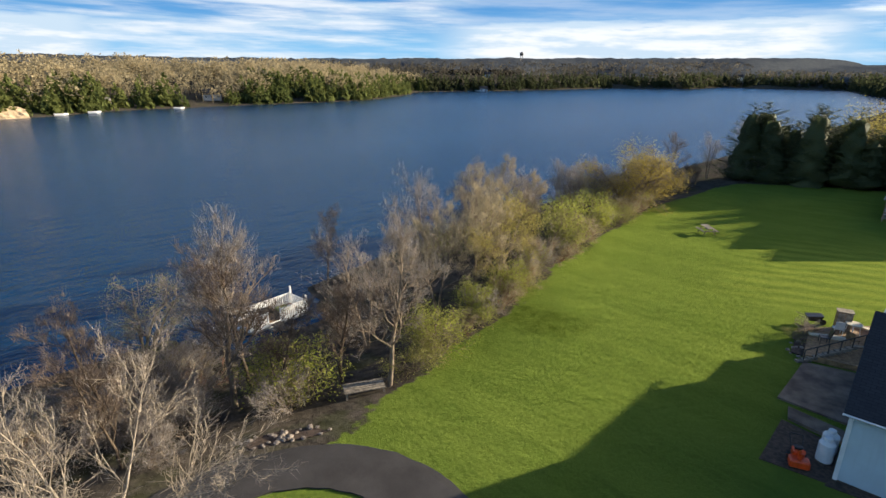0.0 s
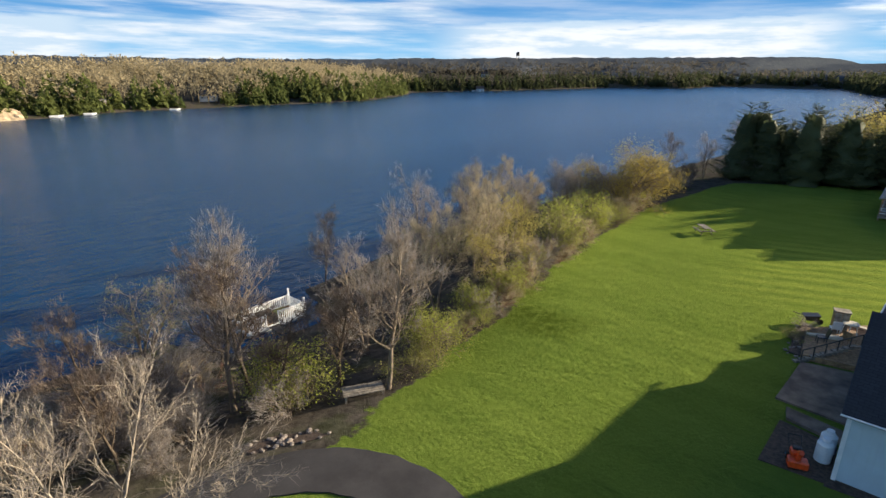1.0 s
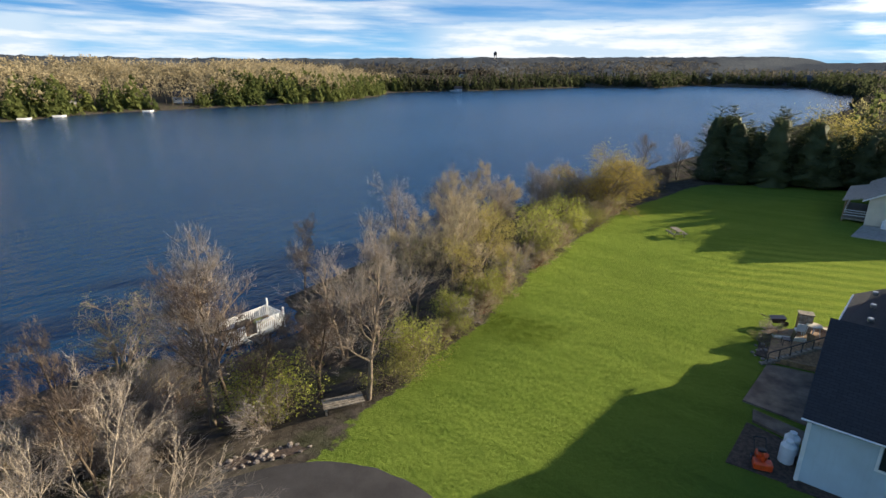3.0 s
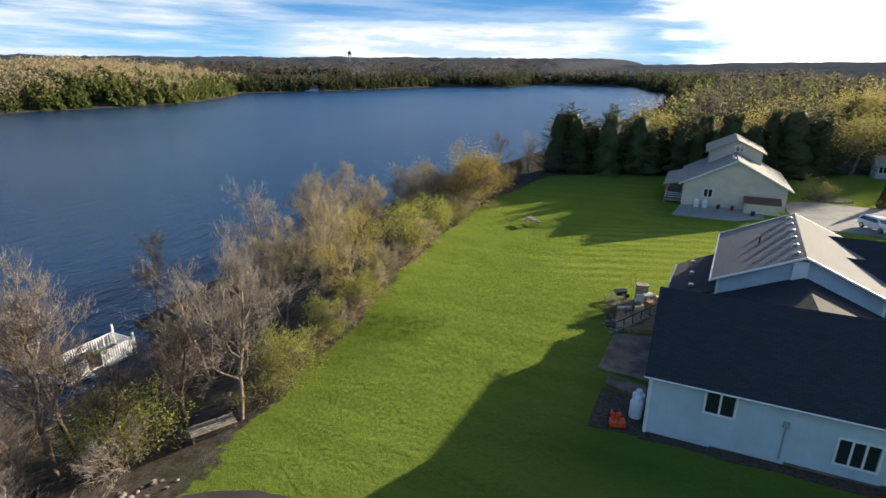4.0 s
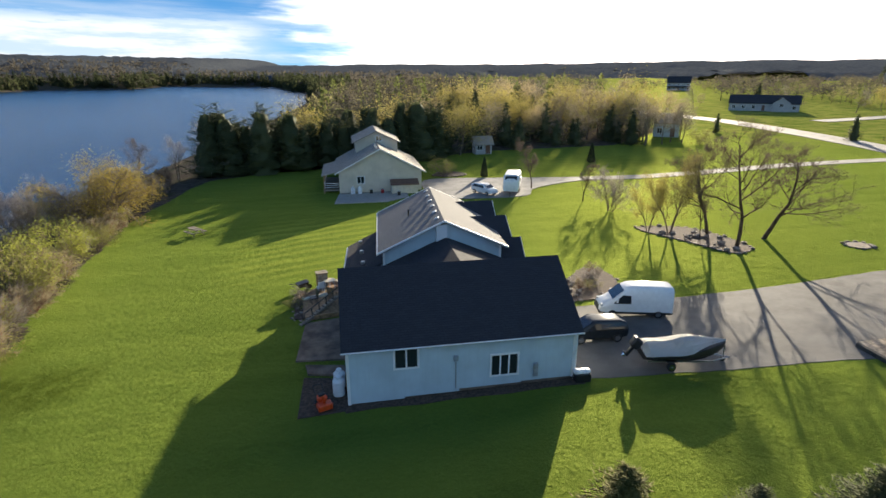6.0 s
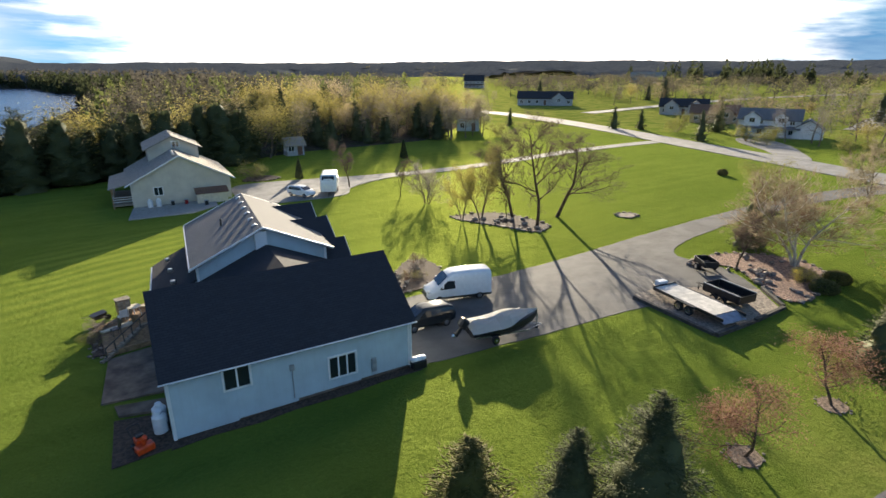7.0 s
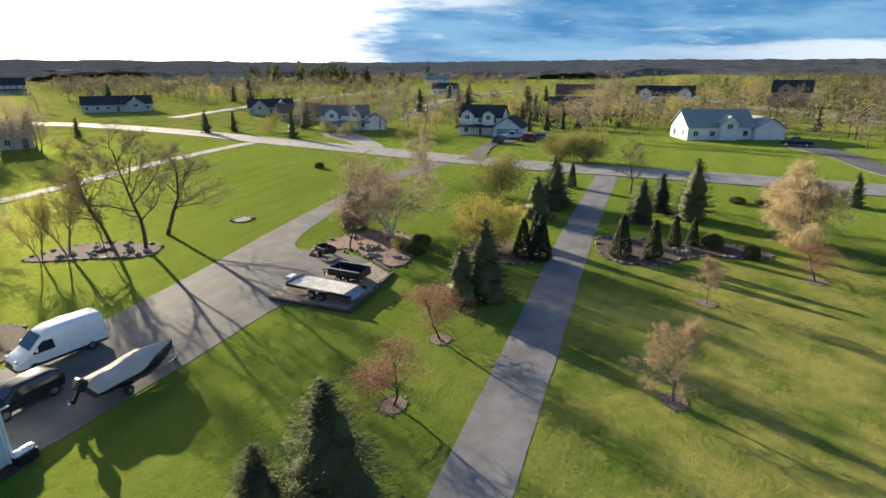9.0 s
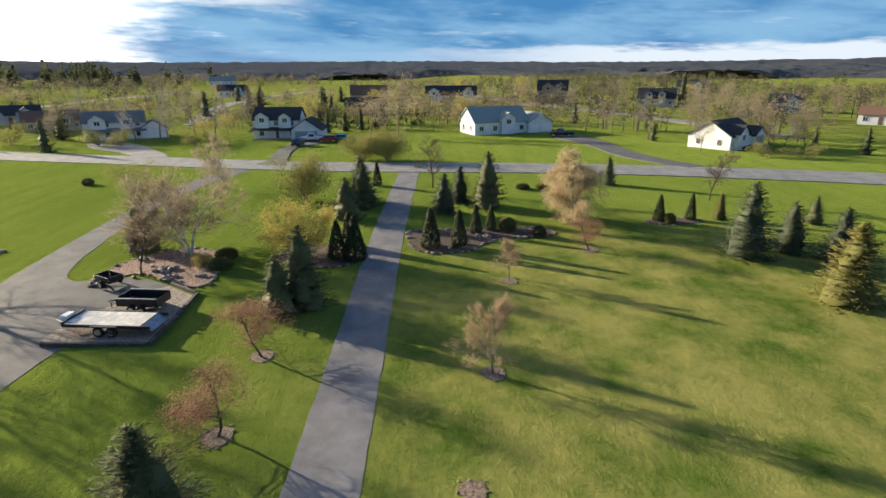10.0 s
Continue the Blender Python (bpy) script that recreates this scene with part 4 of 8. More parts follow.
def wheel(parent, x, y, r, w, side):
    bm = tubes_bm(((x, y - w / 2, r), (x, y + w / 2, r), r), n=20)
    bmesh.ops.bevel(bm, geom=[e for e in bm.edges if e.calc_face_angle(0) > 1.0], offset=0.03, segments=2, affect="EDGES")
    tyre = part("tyre", bm, M["rubber"], parent, smooth=True)
    o = y + side * (w / 2 + 0.004)
    bm = tubes_bm(((x, o - 0.02, r), (x, o + 0.01, r), r * 0.62), ((x, o, r), (x, o + side * 0.025, r), r * 0.2), n=14)
    part("rim", bm, M["chrome"], tyre)


def cargo_van(x, y, rz):
    """Nose towards +x."""
    e = thing("cargo_van", x, y, rz=rz, label="white high-roofed cargo van parked on the driveway", category="van")
    e.location.z += 0.05
    e.scale = (0.81, 0.84, 0.79)
    S = [(-2.98, 0.45, 0.98, 1.2, 1.00, 2.58, 0.84), (-2.93, 0.38, 1.0, 1.2, 1.03, 2.68, 0.87), (-2.7, 0.38, 1.0, 1.2, 1.03, 2.74, 0.89), (-1.0, 0.38, 1.0, 1.2, 1.03, 2.78, 0.90), (0.3, 0.38, 1.0, 1.2, 1.03, 2.75, 0.89), (0.75, 0.38, 1.0, 1.2, 1.02, 2.66, 0.87), (1.05, 0.38, 1.0, 1.2, 1.02, 2.48, 0.85),
         (2.00, 0.38, 1.0, 1.16, 1.0, 1.60, 0.82), (2.35, 0.39, 0.98, 1.06, 0.98, 1.40, 0.79), (2.68, 0.40, 0.96, 0.92, 0.95, 1.24, 0.74), (2.90, 0.42, 0.92, 0.80, 0.90, 1.02, 0.70), (2.98, 0.45, 0.82, 0.72, 0.80, 0.88, 0.62)]
    part("body", shell(S), M["white_car"], e, smooth=True)
    bm = quad_slab(bmesh.new(), [(1.10, -0.78, 2.45), (1.10, 0.78, 2.45), (1.97, 0.84, 1.64), (1.97, -0.84, 1.64)], (0.8, 0, 0.6), 0.02)
    part("windscreen", bm, M["glass"], e)
    for s in (-1, 1):
        bm = quad_slab(bmesh.new(), [(0.45, s * 1.025, 1.30), (0.52, s * 0.985, 2.02), (1.16, s * 0.975, 2.06), (1.80, s * 1.005, 1.46), (1.86, s * 1.02, 1.28)], (0, s, 0.05), 0.015)
        part("side_window", bm, M["glass"], e)
        part("sill", boxes((-2.9, 2.2, s * 0.98 - 0.03, s * 0.98 + 0.03, 0.36, 0.55)), M["black"], e)
        part("mirror", boxes((1.55, 1.72, s * 1.12 - 0.1, s * 1.12 + 0.1, 1.45, 1.8), bevel=0.03), M["white_car"], e)
        part("headlight", boxes((2.7, 2.9, s * 0.72 - 0.17, s * 0.72 + 0.17, 0.95, 1.16), bevel=0.03), M["clear"], e)
        part("tail_light", boxes((-3.0, -2.96, s * 0.9 - 0.07, s * 0.9 + 0.07, 1.0, 1.6)), M["lamp_red"], e)
        for wx in (-1.85, 1.9):
            wheel(e, wx, s * 0.9, 0.35, 0.22, s)
    part("grille", boxes((2.93, 3.02, -0.5, 0.5, 0.62, 0.92), bevel=0.02), M["black"], e)
    part("front_bumper", boxes((2.7, 3.04, -0.9, 0.9, 0.34, 0.58), bevel=0.05), M["black"], e)
    part("rear_bumper", boxes((-3.08, -2.9, -0.95, 0.95, 0.36, 0.58), bevel=0.04), M["black"], e)


def car(x, y, rz, paint, label, name="car", truck=False, s=1.0, group=""):
    e = thing(name, x, y, rz=rz, label=label, category="car" if not truck else "pickup truck", group=group)
    e.location.z += 0.06
    e.scale = (s, s, s)
    if truck:
        S = [(-2.8, 0.5, 0.9, 0.95, 0.97, 1.15, 0.9), (-0.6, 0.45, 0.92, 0.98, 0.98, 1.18, 0.92), (-0.45, 0.45, 0.92, 0.98, 0.98, 1.85, 0.74), (0.7, 0.45, 0.92, 1.0, 0.98, 1.88, 0.74), (1.45, 0.45, 0.92, 1.0, 0.97, 1.2, 0.85),
             (2.6, 0.45, 0.9, 0.95, 0.94, 1.08, 0.8), (2.8, 0.5, 0.8, 0.8, 0.8, 0.95, 0.7)]
        ws = [(0.72, -0.68, 1.80), (0.72, 0.68, 1.80), (1.40, 0.78, 1.24), (1.40, -0.78, 1.24)]
    else:
        S = [(-2.12, 0.45, 0.72, 0.85, 0.76, 1.0, 0.62), (-2.0, 0.35, 0.82, 0.92, 0.86, 1.35, 0.62), (-1.55, 0.3, 0.86, 0.95, 0.89, 1.54, 0.64), (0.1, 0.28, 0.87, 0.95, 0.9, 1.57, 0.66), (0.5, 0.28, 0.87, 0.95, 0.9, 1.48, 0.65),
             (1.25, 0.28, 0.86, 0.92, 0.88, 1.04, 0.72), (1.85, 0.32, 0.82, 0.75, 0.82, 0.90, 0.62), (2.12, 0.4, 0.66, 0.6, 0.66, 0.70, 0.5)]
        ws = [(0.52, -0.60, 1.44), (0.52, 0.60, 1.44), (1.22, 0.70, 1.06), (1.22, -0.70, 1.06)]
    part("body", shell(S), paint, e, smooth=True)
    part("windscreen", quad_slab(bmesh.new(), ws, (0.5, 0, 0.8), 0.02), M["glass"], e)
    for sd in (-1, 1):
        if truck:
            bm = quad_slab(bmesh.new(), [(-0.4, sd * 0.97, 1.08), (-0.38, sd * 0.84, 1.7), (0.66, sd * 0.84, 1.7), (1.1, sd * 0.95, 1.1)], (0, sd, 0.3), 0.02)
        else:
            bm = quad_slab(bmesh.new(), [(-1.75, sd * 0.885, 1.02), (-1.5, sd * 0.75, 1.42), (0.4, sd * 0.76, 1.42), (0.95, sd * 0.885, 1.02)], (0, sd, 0.3), 0.02)
        part("side_window", bm, M["glass"], e)
        k = 1.3 if not truck else 1.75
        for wx in (-k, k):
            wheel(e, wx, sd * (0.8 if not truck else 0.86), 0.32 if not truck else 0.38, 0.2, sd)
        part("headlight", boxes((S[-2][0] - 0.12, S[-2][0] + 0.1, sd * 0.62 - 0.13, sd * 0.62 + 0.13, 0.68, 0.84), bevel=0.03), M["clear"], e)
        part("mirror", boxes((0.75, 0.9, sd * 0.98 - 0.07, sd * 0.98 + 0.07, 0.98, 1.12), bevel=0.02), paint, e)
    if truck:
        part("cargo_bed", boxes((-2.65, -0.7, -0.72, 0.72, 1.13, 1.20)), M["black"], e)
    return e


cargo_van(19.2, 30.45, 166)
car(15.05, 27.6, 177, M["dark_car"], "dark grey hatchback parked by the garage", s=0.9)
car(19.3, 71.4, -60, M["white_car"], "white compact car on the neighbour's driveway", s=0.95)


def motor_boat(x, y, rz):
    """Bow towards +x, under a pale cover, on a road trailer."""
    e = thing("motor_boat", x, y, rz=rz, label="dark motor boat under a pale tarpaulin on a trailer", category="boat")
    e.location.z += 0.05
    e.scale = (0.86, 0.98, 0.98)
    S = [(-2.6, 0.55, 0.55, 0.9, 0.98, 1.02, 1.0), (-1.5, 0.45, 0.6, 0.9, 1.04, 1.04, 1.06), (-0.3, 0.45, 0.6, 0.95, 1.05, 1.12, 1.07), (0.5, 0.46, 0.58, 1.0, 1.02, 1.30, 1.0), (1.5, 0.55, 0.42, 1.1, 0.86, 1.46, 0.78), (2.4, 0.8, 0.16, 1.22, 0.45, 1.50, 0.36), (2.85, 1.12, 0.03, 1.34, 0.08, 1.52, 0.06)]
    part("hull", shell(S), M["black"], e, smooth=True)
    bm = bmesh.new()
    rng = random.Random(4)
    rows = []
    for sx, w, zc, edge in [(-2.70, 1.02, 1.16, 1.03), (-2.3, 1.06, 1.40, 1.05), (-1.75, 1.08, 1.46, 1.07), (-1.2, 1.09, 1.43, 1.09), (-0.6, 1.09, 1.54, 1.13), (-0.1, 1.08, 1.70, 1.18), (0.3, 1.04, 1.78, 1.27), (0.8, 0.88, 1.76, 1.38), (1.3, 0.66, 1.68, 1.47), (1.9, 0.42, 1.62, 1.51), (2.4, 0.24, 1.58, 1.53), (2.88, 0.06, 1.56, 1.53)]:
        row = []
        for u in (-1.03, -0.9, -0.7, -0.45, -0.2, 0.0, 0.2, 0.45, 0.7, 0.9, 1.03):
            sag = 0.07 * math.sin(abs(u) * math.pi) * (1 + 0.5 * math.sin(sx * 5.0 + u * 3.0))
            row.append(bm.verts.new((sx, w * u, edge + (zc - edge) * (1 - abs(u) ** 2.6) - sag + rng.uniform(-0.03, 0.03))))
        rows.append(row)
    for a, b in zip(rows, rows[1:]):
        for k in range(10):
            bm.faces.new((a[k], a[k + 1], b[k + 1], b[k]))
    bmesh.ops.solidify(bm, geom=list(bm.faces), thickness=0.02)
    part("cover", bm, M["cover"], e, "pale sagging tarpaulin")
    bm = boxes((-0.36, 0.30, -0.27, 0.27, -0.30, 0.36), bevel=0.11)
    bmesh.ops.rotate(bm, verts=bm.verts, cent=(0, 0, 0), matrix=Matrix.Rotation(radians(38), 3, "Y"))
    bmesh.ops.translate(bm, verts=bm.verts, vec=(-2.98, 0, 1.32))
    part("outboard_cowl", bm, M["black"], e, "black outboard motor tilted up")
    bm = boxes((-0.10, 0.10, -0.09, 0.09, -0.75, 0.0), (-0.30, 0.12, -0.05, 0.05, -0.78, -0.64), bevel=0.02)
    bmesh.ops.rotate(bm, verts=bm.verts, cent=(0, 0, 0), matrix=Matrix.Rotation(radians(38), 3, "Y"))
    bmesh.ops.translate(bm, verts=bm.verts, vec=(-3.1, 0, 1.15))
    part("outboard_leg", bm, M["black"], e)
    part("propeller", tubes_bm(((-3.78, 0, 0.60), (-3.70, 0, 0.64), 0.17), ((-3.86, 0, 0.56), (-3.66, 0, 0.66), 0.06), n=10), M["chrome"], e)
    for s in (-1, 1):
        part("trailer_rail", boxes((-2.3, 1.9, s * 0.55 - 0.04, s * 0.55 + 0.04, 0.4, 0.48)), M["steel"], e)
        part("mudguard", boxes((-1.25, -0.55, s * 0.86 - 0.12, s * 0.86 + 0.12, 0.58, 0.63), bevel=0.02), M["black"], e)
        wheel(e, -0.9, s * 0.86, 0.28, 0.18, s)
    part("tongue", tubes_bm(((1.85, -0.55, 0.44), (3.3, 0, 0.42), 0.04), ((1.85, 0.55, 0.44), (3.3, 0, 0.42), 0.04), ((2.9, 0, 0.42), (2.9, 0, 1.2), 0.04)), M["steel"], e)
    part("axle", tubes_bm(((-0.9, -1.0, 0.3), (-0.9, 1.0, 0.3), 0.04)), M["steel"], e)
    wheel(e, 3.05, 0.22, 0.16, 0.09, 1)


motor_boat(18.3, 23.65, -10)


def flatbed_trailer(x, y, rz):
    """Tongue towards +x."""
    e = thing("flatbed_trailer", x, y, rz=rz, label="flatbed trailer with a pale plank deck and twin axles", category="trailer")
    e.location.z += 0.05
    for k in range(8):
        v = -1.0 + 0.25 * k
        part("deck_plank", boxes((-2.3, 2.7, v + 0.01, v + 0.24, 0.72, 0.76)), M["bleached"], e, "bleached plank")
    part("frame", boxes((-3.0, 2.75, -1.06, -1.0, 0.58, 0.78), (-3.0, 2.75, 1.0, 1.06, 0.58, 0.78), (2.7, 2.78, -1.06, 1.06, 0.58, 0.86), (-2.36, -2.3, -1.0, 1.0, 0.58, 0.74)), M["black_steel"], e)
    part("beaver_tail", prism_bm([(-2.36, 0.74), (-2.36, 0.70), (-3.1, 0.42), (-3.1, 0.46)], "y", -1.0, 1.0), M["steel"], e, "sloped steel loading tail")
    part("tongue", tubes_bm(((2.7, -0.7, 0.62), (3.9, 0, 0.56), 0.05), ((2.7, 0.7, 0.62), (3.9, 0, 0.56), 0.05), ((3.6, 0, 0.05), (3.6, 0, 0.85), 0.045)), M["black_steel"], e)
    part("tool_box", boxes((2.85, 3.35, -0.4, 0.4, 0.66, 1.0), bevel=0.03), M["white"], e, "pale tool box on the tongue")
    for s in (-1, 1):
        for wx in (-0.5, 0.35):
            wheel(e, wx, s * 1.12, 0.34, 0.2, s)
        part("mudguard", boxes((-0.95, 0.8, s * 1.12 - 0.13, s * 1.12 + 0.13, 0.72, 0.76), bevel=0.02), M["black_steel"], e)


flatbed_trailer(31.65, 19.7, 84)


def dump_trailer(x, y, rz, L=3.3, W=1.75, H=0.75, label="black steel dump trailer with open box", rail=True):
    e = thing("dump_trailer", x, y, rz=rz, label=label, category="trailer")
    e.location.z += 0.05
    z = 0.55
    part("floor", boxes((-L / 2, L / 2, -W / 2, W / 2, z - 0.08, z)), M["black_steel"], e)
    for nm, s in (("side_wall", (-L / 2, L / 2, -W / 2 - 0.05, -W / 2, z - 0.08, z + H)), ("side_wall", (-L / 2, L / 2, W / 2, W / 2 + 0.05, z - 0.08, z + H)),
                  ("end_wall", (-L / 2 - 0.05, -L / 2, -W / 2, W / 2, z - 0.08, z + H)), ("end_wall", (L / 2, L / 2 + 0.05, -W / 2, W / 2, z - 0.08, z + H))):
        part(nm, boxes(s, bevel=0.01), M["black_steel"], e)
    if rail:
        part("top_rail", boxes((-L / 2, L / 2, -W / 2 - 0.10, -W / 2 + 0.02, z + H, z + H + 0.06), (-L / 2, L / 2, W / 2 - 0.02, W / 2 + 0.10, z + H, z + H + 0.06)), M["grey"], e)
    part("tongue", tubes_bm(((L / 2, -0.5, z - 0.1), (L / 2 + 1.2, 0, z - 0.1), 0.045), ((L / 2, 0.5, z - 0.1), (L / 2 + 1.2, 0, z - 0.1), 0.045), ((L / 2 + 1.0, 0, 0), (L / 2 + 1.0, 0, z), 0.04)), M["black_steel"], e)
    for s in (-1, 1):
        for wx in (-0.35, 0.35) if L > 2.5 else (0,):
            wheel(e, wx, s * (W / 2 + 0.18), 0.3, 0.18, s)
            part("axle", tubes_bm(((wx, s * W / 2 - s * 0.3, 0.3), (wx, s * (W / 2 + 0.15), 0.3), 0.04), ((wx, s * (W / 2 - 0.2), 0.3), (wx, s * (W / 2 - 0.2), z - 0.05), 0.05)), M["black_steel"], e)


dump_trailer(34.7, 19.3, 84, 2.9, 1.6, 0.48)
dump_trailer(39.0, 24.0, 60, 1.7, 1.1, 0.4, "small black utility cart at the gravel corner", False)


def camper(x, y, rz):
    e = thing("camper_trailer", x, y, rz=rz, label="white camper trailer on the neighbour's driveway", category="camper")
    e.location.z += 0.06
    S = [(-2.6, 0.6, 1.0, 1.3, 1.1, 2.5, 1.0), (-2.4, 0.5, 1.05, 1.3, 1.15, 2.75, 1.05), (1.9, 0.5, 1.05, 1.3, 1.15, 2.8, 1.05), (2.5, 0.55, 1.05, 1.2, 1.12, 2.2, 1.0), (2.7, 0.6, 1.0, 1.1, 1.05, 1.6, 0.95)]
    part("body", shell(S), M["white"], e, smooth=True)
    part("front_window", quad_slab(bmesh.new(), [(2.08, -0.8, 2.62), (2.08, 0.8, 2.62), (2.5, 0.85, 2.14), (2.5, -0.85, 2.14)], (0.8, 0, 0.5), 0.03), M["glass"], e)
    part("rear_window", boxes((-2.62, -2.56, -0.75, 0.75, 1.4, 2.2)), M["glass"], e)
    for s in (-1, 1):
        part("side_window", boxes((-1.2, 0.3, s * 1.1 - 0.03, s * 1.1 + 0.05, 1.5, 2.1)), M["glass"], e)
        wheel(e, -0.4, s * 1.0, 0.36, 0.22, s)
    part("tongue", tubes_bm(((2.5, -0.5, 0.6), (3.6, 0, 0.5), 0.05), ((2.5, 0.5, 0.6), (3.6, 0, 0.5), 0.05), ((3.4, 0, -0.06), (3.4, 0, 0.6), 0.05)), M["black_steel"], e)


camper(23.4, 71.6, -112)

# ---- yard things ----
def stone_mesh(seed, n=14):
    rng = random.Random(seed)
    bm = bmesh.new()
    bmesh.ops.create_icosphere(bm, subdivisions=1, radius=0.5)
    for v in bm.verts:
        v.co *= rng.uniform(0.72, 1.12)
        v.co.z *= 0.62
    me = bpy.data.meshes.new("stone")
    bm.to_mesh(me)
    bm.free()
    me.materials.append(M["stone"])
    return me


STONES = [stone_mesh(k) for k in range(5)]


def stones_round(parent, pts, size, gap, rng, closed=True, jitter=0.1):
    """Edging stones along a line, each its own piece."""
    line = curve_through([*pts, pts[0]] if closed else pts, 0.25)
    walked = 0.0
    for a, b in zip(line, line[1:]):
        walked += (b - a).length
        if walked >= gap:
            walked -= gap * rng.uniform(0.9, 1.3)
            s = size * rng.uniform(0.6, 1.35)
            x, y = b.x + rng.uniform(-jitter, jitter), b.y + rng.uniform(-jitter, jitter)
            ob = new("stone", rng.choice(STONES))
            ob.parent = parent
            ob.matrix_world = Matrix.LocRotScale((x, y, height(x, y) + s * 0.14), Euler((0, 0, rng.uniform(0, 6.28))), (s, s * rng.uniform(0.6, 1.1), s * rng.uniform(0.45, 1.0)))


def bed(name, pts, mat, label, size=0.4, gap=0.5, lift=0.07, seed=1, extra=0, curved=True):
    """A planted bed with a ring of edging stones and some lying inside."""
    rng = random.Random(seed)
    ob = patch(name, pts, mat, label, "planting bed", lift=lift, kind="structure", rough=0.08, curved=curved)
    bpy.context.view_layer.update()
    if size:
        stones_round(ob, pts, size, gap, rng)
    cx, cy = sum(p[0] for p in pts) / len(pts), sum(p[1] for p in pts) / len(pts)
    for k in range(extra):
        p = rng.choice(pts)
        f = rng.uniform(0, 0.9)
        x, y = cx + (p[0] - cx) * f + rng.uniform(-0.3, 0.3), cy + (p[1] - cy) * f + rng.uniform(-0.3, 0.3)
        s = size * rng.uniform(0.5, 1.6)
        st = new("stone", rng.choice(STONES))
        st.parent = ob
        st.matrix_world = Matrix.LocRotScale((x, y, height(x, y) + lift + s * 0.1), Euler((0, 0, rng.uniform(0, 6.28))), (s, s * 0.8, s))
    return ob


def ring(x, y, r):
    return [(x + r * math.cos(a), y + r * math.sin(a) * 0.95) for a in [k * math.pi / 4 for k in range(8)]]


for k, (x, y, r) in enumerate([(20.7, 9.4, 0.8), (27.7, 9.3, 0.75), (25.1, -3.9, 0.75), (37.7, -6.8, 0.7), (44.2, -15.0, 0.85), (16.8, -2.0, 0.65)]):
    bed("mulch_ring", ring(x, y, r), M["chips"], "ring of pale wood chips round a young tree", 0.16, 0.3, 0.03, seed=k)
bed("stone_bed", [(30.6, 50.4), (33.2, 50.0), (36.0, 48.4), (37.3, 44.5), (37.4, 41.4), (35.9, 40.0), (34.3, 40.4), (32.6, 44.5), (30.6, 48.6)], M["mulch"], "long bed edged with field stones under bare trees", 0.55, 0.75, seed=11, extra=26)
bed("rock_bed", [(38.7, 25.6), (41.5, 26.2), (45.0, 25.0), (47.2, 22.0), (46.6, 19.0), (43.0, 17.4), (39.4, 16.3), (38.2, 17.6), (39.6, 20.0), (41.4, 23.4)], M["red_chips"], "rocky planting bed beneath the birch clump", 0.55, 0.7, seed=12, extra=36)
bed("cedar_bed", [(51.0, 1.2), (48.2, 1.2), (45.4, 0.5), (44.3, -1.4), (44.6, -4.4), (46.2, -5.6), (48.0, -8.0), (48.0, -11.2), (48.8, -13.0), (50.6, -12.6), (51.6, -9.0), (51.2, -5.0), (51.4, -1.4)], M["mulch"], "stone-edged bed with columnar cedars", 0.5, 0.7, seed=13, extra=16)
bed("cedar_bed", [(51.2, -23.6), (52.8, -23.8), (53.2, -26.2), (53.0, -28.8), (51.6, -28.8), (51.0, -26.2)], M["mulch"], "small stone-edged bed with two cedars", 0.35, 0.6, seed=14)
bed("shrub_bed", [(41.4, 9.4), (43.6, 12.4), (46.4, 12.0), (47.6, 7.6), (46.0, 5.3), (43.4, 4.9), (41.8, 6.6)], M["mulch"], "mulched bed under the yellow shrub", 0.4, 0.7, seed=15)
bed("flower_bed", [(13.0, 32.9), (16.4, 33.2), (18.6, 33.4), (20.8, 35.4), (21.2, 38.4), (19.6, 39.6), (17.6, 37.6), (14.5, 35.8), (12.8, 35.4)], M["mulch"], "brown mulched front garden bed with dry stalks", 0.42, 0.9, seed=16, extra=14)
bed("fire_ring", ring(47.2, 39.4, 1.15), M["gravel"], "low ring of stones on the open lawn", 0.5, 0.48, seed=17)
bed("rock_pile", [(-20.9, 8.6), (-20.3, 10.2), (-19.0, 11.6), (-18.2, 11.7), (-19.0, 10.2), (-19.8, 8.7)], M["mulch"], "scatter of pale stones beside the turning loop", 0.26, 0.6, 0.015, seed=18, extra=30)
bed("shrub_bed", [(14.2, 87), (16, 90), (19, 89.5), (20, 86.5), (17, 85.4)], M["mulch"], "planted bed beside the neighbour's drive", 0.4, 0.8, seed=19)

patch("gravel_pad", [(30.2, 23.6), (29.7, 17.0), (30.2, 16.6), (36.6, 16.8), (38.6, 19.4), (33, 23.6)], M["gravel"], "gravel trailer pad inside low timbers", "pavement", lift=0.075, curved=False, rough=0.0)
for k, (a, b) in enumerate([((29.75, 23.2), (29.45, 16.7)), ((29.4, 16.55), (33.2, 16.45)), ((33.3, 16.45), (36.9, 16.6)), ((37.0, 16.7), (38.9, 19.3))]):
    a, b = Vector(a), Vector(b)
    mid, d = (a + b) / 2, b - a
    e = thing("edging_timber", mid.x, mid.y, rz=math.degrees(math.atan2(d.y, d.x)), label="grey landscape timber edging the gravel pad", category="edging", group="pad edging")
    for z in (-0.14, 0.05):
        part("timber", boxes((-d.length / 2, d.length / 2, -0.13, 0.13, z, z + 0.18), bevel=0.02), M["dark_timber"], e)


